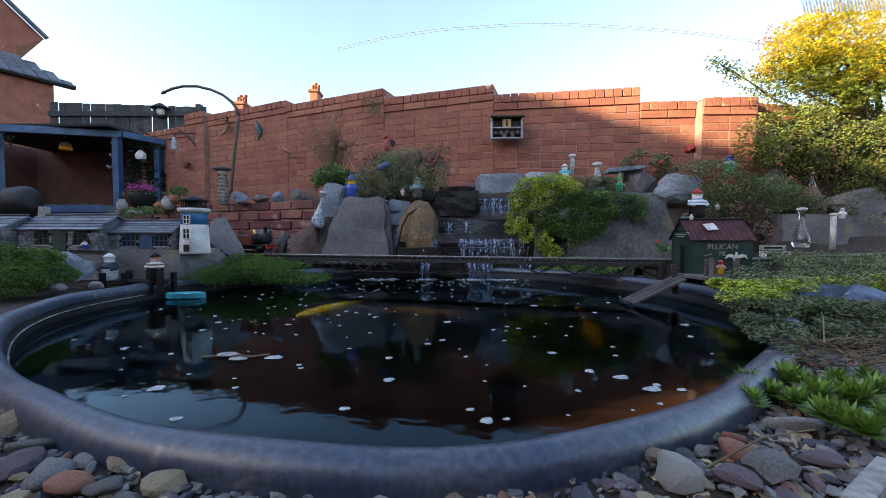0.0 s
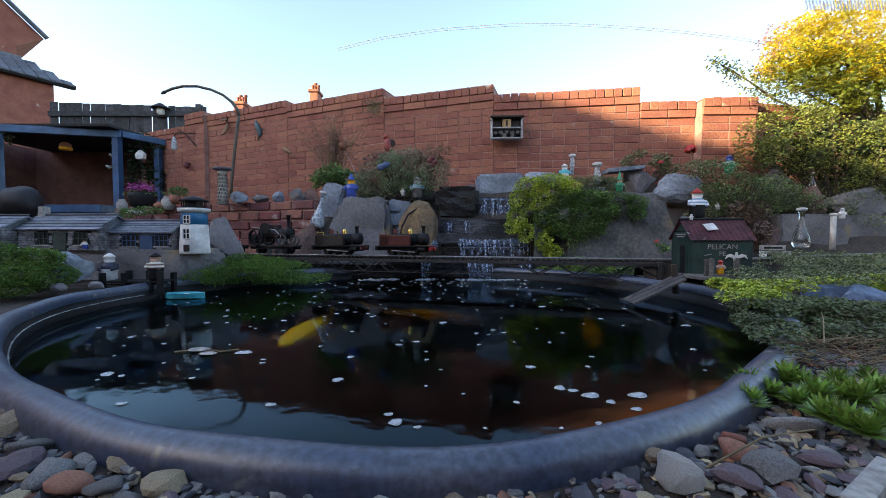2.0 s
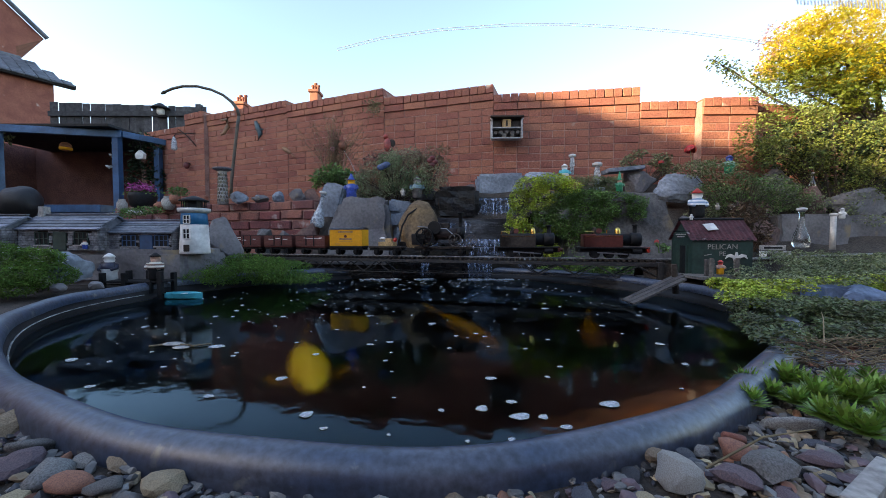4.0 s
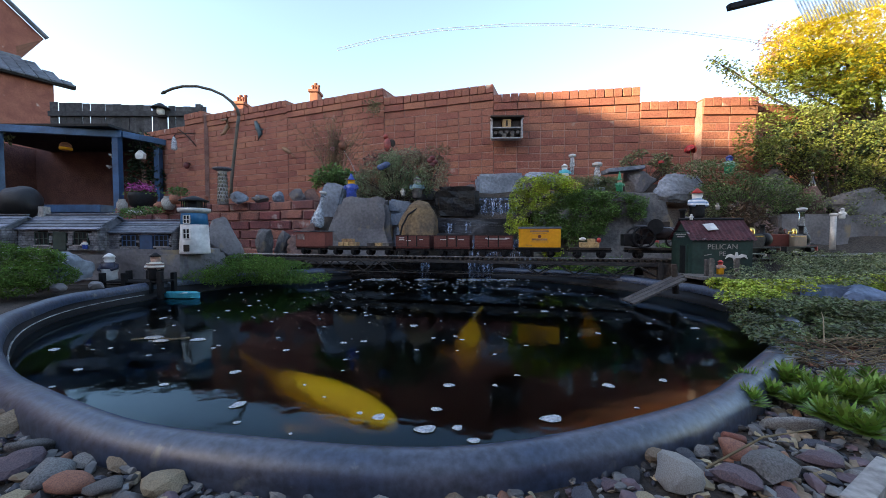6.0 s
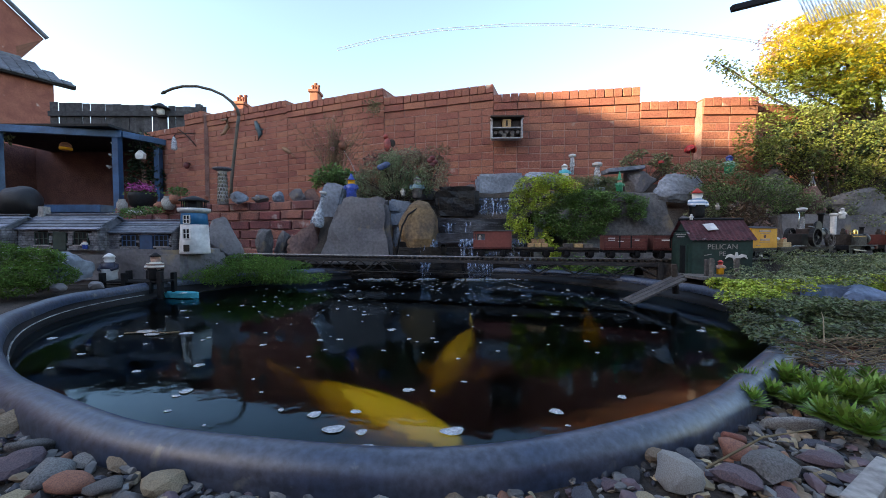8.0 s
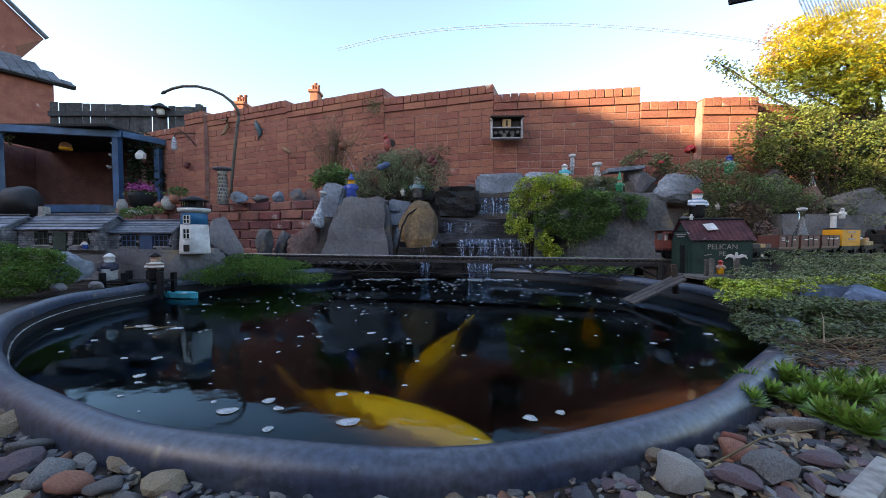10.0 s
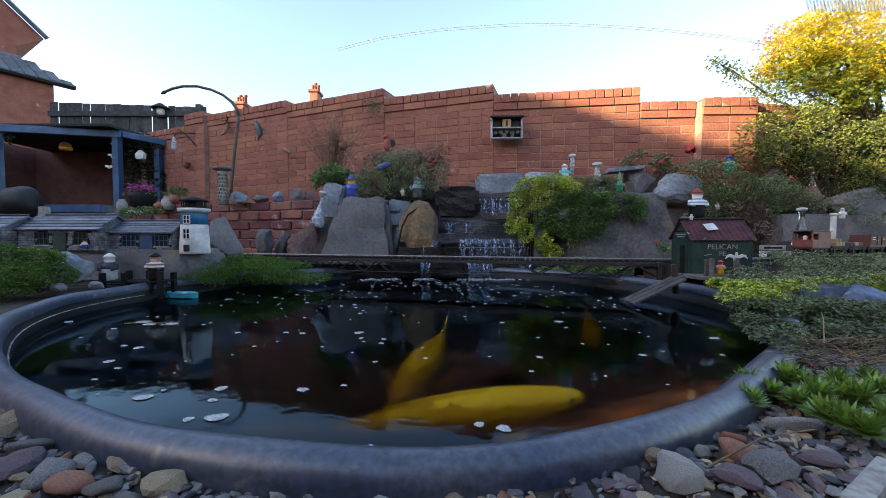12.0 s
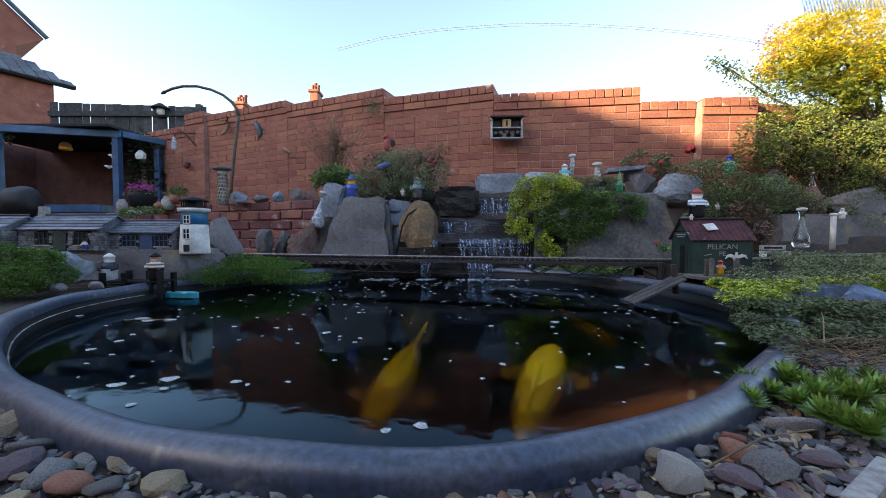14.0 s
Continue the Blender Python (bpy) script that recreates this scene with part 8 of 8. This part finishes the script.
    tagged(leaves_mesh("flowers", [(random.gauss(0, 0.07), random.gauss(0, 0.06), 0.19 + abs(random.gauss(0, 0.035))) for _ in range(420)], 0.022, PINK, pot, up=0.8, seed=85), kind="stuff")
    tagged(leaves_mesh("leaves", [(random.gauss(0, 0.08), random.gauss(0, 0.06), 0.16 + random.gauss(0, 0.02)) for _ in range(240)], 0.024, LEAF_GREEN, pot, seed=86), kind="stuff")
    for px, py, w, h, m, lab in ((300, 372, 11, 24, PALE_STONE, "pale round stoneware jar"), (288, 372, 12, 14, TERRACOTTA, "squat terracotta jar"), (312, 362, 9, 20, TERRACOTTA, "terracotta pot on the wall"), (218, 375, 8, 22, PALE_STONE, "stack of small pale stones"), (240, 380, 12, 8, WHITE, "small white dish")):
        q = 3.3 / 657.9
        ob = link("jar", lathe([(w * q * 0.6, 0), (w * q, h * q * 0.3), (w * q * 0.95, h * q * 0.7), (w * q * 0.6, h * q * 0.9), (w * q * 0.65, h * q), (w * q * 0.4, h * q)], 16), m, smooth=True, pose_m=pose((px - 784) * q, 3.3, 0.25 + (418 - py) * q))
        tagged(ob, lab + " by the raised bed", "jar", "jars by the raised bed")
    herb = plant("trailing_herb", "green trailing herb at the foot of the shelter", "plant")
    leaves_mesh("leaves", blob_points([((a - 784) * 0.0048, 3.15, 0.25 + (418 - b) * 0.0048, w * 0.0048, 0.08, h * 0.0048) for a, b, w, h in ((235, 378, 26, 8), (270, 372, 20, 6), (320, 340, 14, 8), (335, 365, 8, 10))], 900, 87), 0.014, LEAF_GREEN, herb, seed=88)
    dark = boulder(((35 - 784) * 0.0050, 3.3, 0.25 + (418 - 350) * 0.0050 - 0.05), (0.36, 0.26, 0.34), TARP, "dark tarpaulin bundled under the shelter", 91, name="tarpaulin", sub=3)
    for f in dark.data.polygons:
        f.use_smooth = True
    dark["category"] = "tarpaulin"


def build_lamp_arch():
    Y = 3.55
    k = Y / 657.9
    a = thing("arched_pole", Matrix.Identity(4), "tall green-brown metal pole bent over at the top", "pole")
    line = [(410, 352), (412, 320), (418, 270), (424, 225), (427, 208), (424, 196), (415, 184), (400, 172), (380, 163), (355, 157), (330, 157), (312, 161), (298, 167)]
    pts = [((x - 784) * k, Y, 0.25 + (418 - y) * k) for x, y in line]
    part("pole", bm_tube(bmesh.new(), pts[:5], [0.0145] * 5, 10), POLE, a, smooth=True)
    part("arm", bm_tube(bmesh.new(), pts[4:], [0.0145] * 3 + [0.012] * 6, 10), POLE, a, smooth=True)
    part("tip", bm_cyl(bmesh.new(), 0.009, 0.016, (pts[-1][0] - 0.03, Y, pts[-1][2] - 0.015), pts[-1], 10), POLE, a)
    # stone column with a flat dish
    Y2 = 3.0
    q = Y2 / 657.9
    c = thing("bird_bath", pose((396 - 784) * q, Y2, 0.25 + (418 - 358) * q), "pebbled stone column with a flat dark dish on top", "bird bath")
    c.scale = (0.64, 0.64, 1.0)
    part("column", lathe([(0.062, -0.02), (0.060, 0.05), (0.050, 0.15), (0.047, 0.22), (0.055, 0.245)], 18), PALE_STONE, c, smooth=True)
    rnd = random.Random(3)
    me = rock_bm((0.034, 0.022, 0.028), 300, 0.2, 1)
    m0 = bpy.data.meshes.new("pebble")
    me.to_mesh(m0)
    me.free()
    m0.materials.append(PEBBLE_DUN)
    for r in range(8):
        for j in range(11):
            an = j * math.tau / 11 + r * 0.3
            rad = 0.060 - 0.0016 * r
            ob = new("pebble", m0)
            ob.parent = c
            ob.matrix_basis = pose(rad * math.cos(an), rad * math.sin(an), 0.01 + r * 0.029, 0, 0, math.degrees(an) + 90)
    part("dish", lathe([(0.05, 0.245), (0.105, 0.258), (0.11, 0.270), (0.10, 0.272), (0.02, 0.262)], 22), SLATE, c, "flat dark stone dish", smooth=True)


def wall_ornament(name, at, parts, label, category="wall ornament"):
    o = thing(name, pose(*at), label, category)
    for nm, bm, mat in parts:
        part(nm, bm, mat, o, smooth=True)
    return o


def build_wall_things():
    # insect hotel on the wall
    Yb = 3.24
    k = Yb / 657.9
    b = thing("insect_hotel", pose((895 - 784) * k, Yb, 0.25 + (418 - 232) * k, 0, 0, -2), "grey framed insect hotel with log ends, hung on the brick wall", "insect hotel")
    W, Hh = 52 * k, 32 * k
    part("back", box((W, 0.01, Hh), (0, 0.03, 0)), DARK_WOOD, b)
    for x in (-1, 1):
        part("side_frame", box((0.014, 0.075, Hh), (x * W / 2, 0, 0), bevel=0.002), GREY_PALE, b)
    for z in (-0.5, 0.06):
        part("shelf", box((W, 0.075, 0.010), (0, 0, z * Hh), bevel=0.002), GREY_PALE, b)
    part("roof", box((W * 1.1, 0.11, 0.014), (0, -0.01, Hh * 0.62), bevel=0.003), DARK_WOOD, b, "dark overhanging roof")
    part("centre_box", box((0.07, 0.06, Hh * 0.45), (0.0, 0, Hh * 0.30), bevel=0.003), PALE_WOOD, b)
    # Black strip on the closed front, drawn as the entrance slot's dark hole.
    part("entrance_slot", box((0.014, 0.004, Hh * 0.3), (0.0, -0.031, Hh * 0.30)), BLACK, b)
    for x in (-0.085, 0.085):
        part("mesh_front", box((0.075, 0.02, Hh * 0.42), (x, 0.005, Hh * 0.30)), DARK_WOOD, b)
    for x, z, r in ((-0.05, -0.17, 0.018), (0.0, -0.14, 0.016), (-0.02, -0.34, 0.018), (0.05, -0.2, 0.018), (0.095, -0.16, 0.015), (-0.095, -0.2, 0.014), (0.05, -0.36, 0.014)):
        part("log_end", bm_cyl(bmesh.new(), r, r, (x, -0.025, z * Hh), (x, 0.025, z * Hh), 12), GREY_WOOD, b)
    for x in (-1, 1):
        part("hook", ball(0.010, (x * W * 0.52, -0.03, Hh * 0.56), u=8, v=6), WHITE, b)
    # small hung figures
    k4 = 4.35 / 657.9
    wall_ornament("seahorse_ornament", (-2.606, 4.5, 1.542), [("body", bm_tube(bmesh.new(), [(-0.06, 0, 0.09), (0.02, 0, 0.10), (0.03, 0, 0.02), (-0.02, 0, -0.06), (-0.05, 0, -0.08), (-0.06, 0, -0.05)], [0.012, 0.022, 0.026, 0.02, 0.014, 0.008], 8), COPPER)], "curled copper-coloured ornament on the wall")
    wall_ornament("lizard_ornament", (-2.125, 4.32, 1.458), [("body", bm_tube(bmesh.new(), [(-0.03, 0, 0.11), (-0.01, 0, 0.05), (0.02, 0, -0.03), (0.0, 0, -0.11)], [0.016, 0.030, 0.028, 0.006], 8), BLUE_GREY), ("leg", bm_tube(bmesh.new(), [(0.01, 0, 0.03), (0.06, 0, 0.01)], 0.01, 6), BLUE_GREY)], "dark blue-grey lizard ornament on the wall")
    wall_ornament("fish_ornament", (-1.679, 4.05, 1.165), [("body", ball(0.05, (-0.01, 0, 0.01), (1.2, 0.3, 0.5), rot=Matrix.Rotation(0.6, 4, "Y")), COPPER), ("tail", ball(0.03, (0.06, 0, -0.05), (1.0, 0.2, 0.35), rot=Matrix.Rotation(0.7, 4, "Y")), COPPER)], "tan fish-shaped ornament on the wall")
    wall_ornament("red_ball_flower", (-0.88, 3.3, 1.045), [("globe", ball(0.040), TERRACOTTA), ("stem", bm_tube(bmesh.new(), [(0.0, 0, -0.03), (0.06, 0, -0.13), (0.12, 0, -0.26)], 0.003, 5), GREY_PALE), ("bud", ball(0.022, (-0.09, 0, -0.03)), PINK_DUSTY)], "red glass globe on a thin leaning stake", "ornament")
    wall_ornament("parrot_ornament", (-0.458, 3.1, 1.015), [("body", ball(0.035, (0, 0, -0.01), (0.9, 0.7, 1.6)), RED_DULL), ("wing", ball(0.03, (0.035, 0, 0.0), (1, 0.4, 1.1)), DARK_WOOD), ("head", ball(0.022, (-0.015, 0, 0.055)), RED_DULL)], "red bird ornament above the shrubs", "ornament")
    wall_ornament("blue_flower_ornament", (-0.425, 2.68, 0.751), [("petal", ball(0.03, (k2 * 0.02, 0, 0.01 * k2), (1, 0.4, 0.7)), BLUE_DULL) for k2 in (-1, 0.2, 1)], "dusky blue flower ornament in the heather", "ornament")
    wall_ornament("dark_red_bloom", (-0.079, 2.75, 0.793), [("petal", ball(0.022, (dx, 0, dz), (1, 0.5, 0.8)), RED_DARK) for dx, dz in ((-0.02, 0.01), (0.02, 0.0), (0, 0.03), (0.0, -0.02))], "dark red bloom in the pink grass", "flower")
    wall_ornament("wall_lamp", (-3.233, 4.75, 1.139), [("body", ball(0.035, (0, -0.03, 0), (1, 1, 1.2)), RED_DARK), ("bracket", box((0.02, 0.08, 0.02), (0, 0.02, 0.03)), BLACK)], "small dark red lamp on the wall", "lamp")
    hb = thing("bracket_lantern", pose(*(-3.369, 4.7, 1.424)), "pale glass lantern hung from a black wall bracket", "lantern")
    part("glass", lathe([(0.02, -0.10), (0.036, -0.08), (0.030, 0.0), (0.018, 0.05), (0.008, 0.07)], 14), FROSTED, hb, smooth=True)
    part("bracket", bm_tube(bmesh.new(), [(0.0, 0, 0.07), (0.02, 0, 0.10), (0.28, 0.02, 0.12)], 0.006, 6), BLACK, hb)
    part("scroll", bm_tube(bmesh.new(), [(0.06, 0, 0.16), (0.14, 0, 0.10), (0.22, 0, 0.02), (0.27, 0.01, -0.05)], 0.006, 6), BLACK, hb)
    hose = thing("hose", Matrix.Identity(4), "black water hose curving over the ochre rock", "hose")
    q = 2.40 / 657.9
    part("tube", bm_tube(bmesh.new(), [((x - 784) * q, 2.40 + dy, 0.25 + (418 - y) * q) for x, y, dy in ((700, 462, 0), (705, 430, 0), (712, 400, 0), (722, 380, 0.02), (738, 368, 0.05), (755, 362, 0.12), (770, 364, 0.22))], 0.006, 8), BLACK, hose, smooth=True)
    ledge = thing("driftwood", Matrix.Identity(4), "dark tangle of driftwood above the fall", "driftwood")
    q = 2.78 / 657.9
    rnd = random.Random(33)
    for n in range(9):
        a = Vector(((rnd.uniform(765, 800) - 784) * q, 2.78, 0.25 + (418 - rnd.uniform(330, 372)) * q))
        bb = a + Vector((rnd.uniform(-.02, .16), rnd.uniform(-.05, .02), rnd.uniform(-.11, .03)))
        part("branch", bm_tube(bmesh.new(), [a, a.lerp(bb, 0.5) + Vector((0, 0, 0.02)), bb], [0.014, 0.012, 0.006], 7), DARK_WOOD, ledge)


def build_overhead():
    Y = 9.0
    k = Y / 657.9
    for n, dy in enumerate((0, 4)):
        line = [(600, 92), (680, 72), (780, 58), (900, 50), (1000, 49), (1100, 54), (1200, 62), (1300, 74), (1420, 92)]
        ob = link("overhead_cable", bm_tube(bmesh.new(), [((x - 784) * k, Y, 0.25 + (418 - y - dy) * k) for x, y in line], 0.006, 5), CABLE)
        tagged(ob, "thin grey overhead cable against the sky", "cable", "overhead cables")
    # ribbed clear panel swinging on its rail near the maple
    pan = thing("swinging_panel", Matrix.Identity(4), "ribbed clear plastic panel on a dark rail, swinging in the wind", "panel")
    part("rail", box((0.60, 0.016, 0.018), (-0.06, 0, 0.055), bevel=0.003), BLACK, pan, "dark top rail")
    for n in range(34):
        part("rib", box((0.0032, 0.003, 0.095), (-0.15 + n * 0.0105, 0, 0.002), Matrix.Rotation(-0.25, 4, "Y")), PLASTIC_SHEET, pan)
    Yp = 1.15
    q = Yp / 657.9
    rows = []
    for t, x, y, roll in ((0, 1490, 4, -2), (1.5, 1490, 2, -3), (2.5, 1500, 2, 5), (3.0, 1470, 2, 9), (3.2, 1468, 6, 12), (4.2, 1480, -5, 0), (5.3, 1480, -2, -9), (6.5, 1490, 8, -15), (7.5, 1492, 8, -15), (9, 1490, 2, -10), (11, 1488, 2, -13), (12.5, 1500, 4, 3), (13.5, 1495, 4, 0), (14, 1490, 2, -4)):
        rows.append((t, pose((x - 784) * q, Yp, 0.25 + (418 - y) * q, 0, roll, 0)))
    SWAYING.append((pan, rows))
    stand = thing("feeder_pole", pose(1.75, Yp, 0), "slim black garden pole with an arm for hanging things", "pole")
    part("pole", bm_tube(bmesh.new(), [(0, 0, 0.02), (0, 0, 1.0), (0, 0, 1.18)], 0.010, 8), BLACK, stand)
    part("arm", bm_tube(bmesh.new(), [(0, 0, 1.15), (-0.25, 0, 1.17), (-0.52, 0, 1.13), (-0.52, 0, 1.04)], 0.005, 8), BLACK, stand)
    slabp = thing("corner_paver", pose(*(0.347, 0.293, 0.045), 0, 0, 30), "pale concrete edging block in the gravel", "edging block")
    part("block", box((0.10, 0.016, 0.020), bevel=0.002), PALE_STONE, slabp)


# Brick darkened in its colour to stand for the shelter's deep shade.
SHELTER_BRICK = material("shade_dark_brick", (0.12, 0.045, 0.035), 0.9, tint=(0.08, 0.03, 0.026), scale=6, fine=60, bump=0.6, depth=0.01)
TARP = material("black_tarpaulin", (0.008, 0.008, 0.010), 0.6, scale=9, fine=30, bump=0.6)
PEBBLE_DUN = material("dun_pebble", (0.20, 0.165, 0.12), 0.8, tint=(0.10, 0.085, 0.065), scale=30, fine=180, island=0.5, bump=0.5, depth=0.002)
POLE = material("weathered_pole", (0.10, 0.085, 0.06), 0.6, tint=(0.05, 0.045, 0.035), scale=12, fine=80, bump=0.3)
GREY_PALE = material("silvered_wood", (0.42, 0.42, 0.42), 0.75, tint=(0.28, 0.28, 0.28), scale=20, fine=110, bump=0.3)
BLUE_GREY = material("verdigris_metal", (0.08, 0.13, 0.15), 0.5, scale=20, fine=90, bump=0.2)
RED_DULL = material("dull_red_glaze", (0.35, 0.06, 0.045), 0.45, scale=20, fine=90, bump=0.1)
RED_DARK = material("dark_red_glaze", (0.14, 0.025, 0.025), 0.5, scale=20, fine=90, bump=0.1)
BLUE_DULL = material("dusky_blue_glaze", (0.06, 0.10, 0.22), 0.5, scale=20, fine=90, bump=0.1)
PINK_DUSTY = material("dusty_pink_glaze", (0.45, 0.20, 0.22), 0.5, scale=20, fine=90, bump=0.1)
CABLE = material("grey_cable", (0.30, 0.34, 0.38), 0.6, scale=20, fine=90, bump=0)
build_pergola()
build_lamp_arch()
build_wall_things()
build_overhead()

# ---- what moves ----
def motions():
    for ob, off in VEHICLES:
        walk(ob, [(k * 0.25, rail_pose(yellow_at(k * 0.25) + off)) for k in range(57)])
    for ob, rows in FISH:
        walk(ob, [(t, pose(x, y, z, 0, pitch, a)) for t, x, y, z, a, pitch in rows])
    for tail, base, beat, phase in TAILS:
        walk(tail, [(k * 0.5, base @ pose(0, 0, 0, 0, 0, 14 * math.sin(k * 0.5 * beat + phase))) for k in range(29)])
    for ob, rows in FLOATS:
        walk(ob, rows)
    for ob, rows in SWAYING:
        walk(ob, rows)


motions()
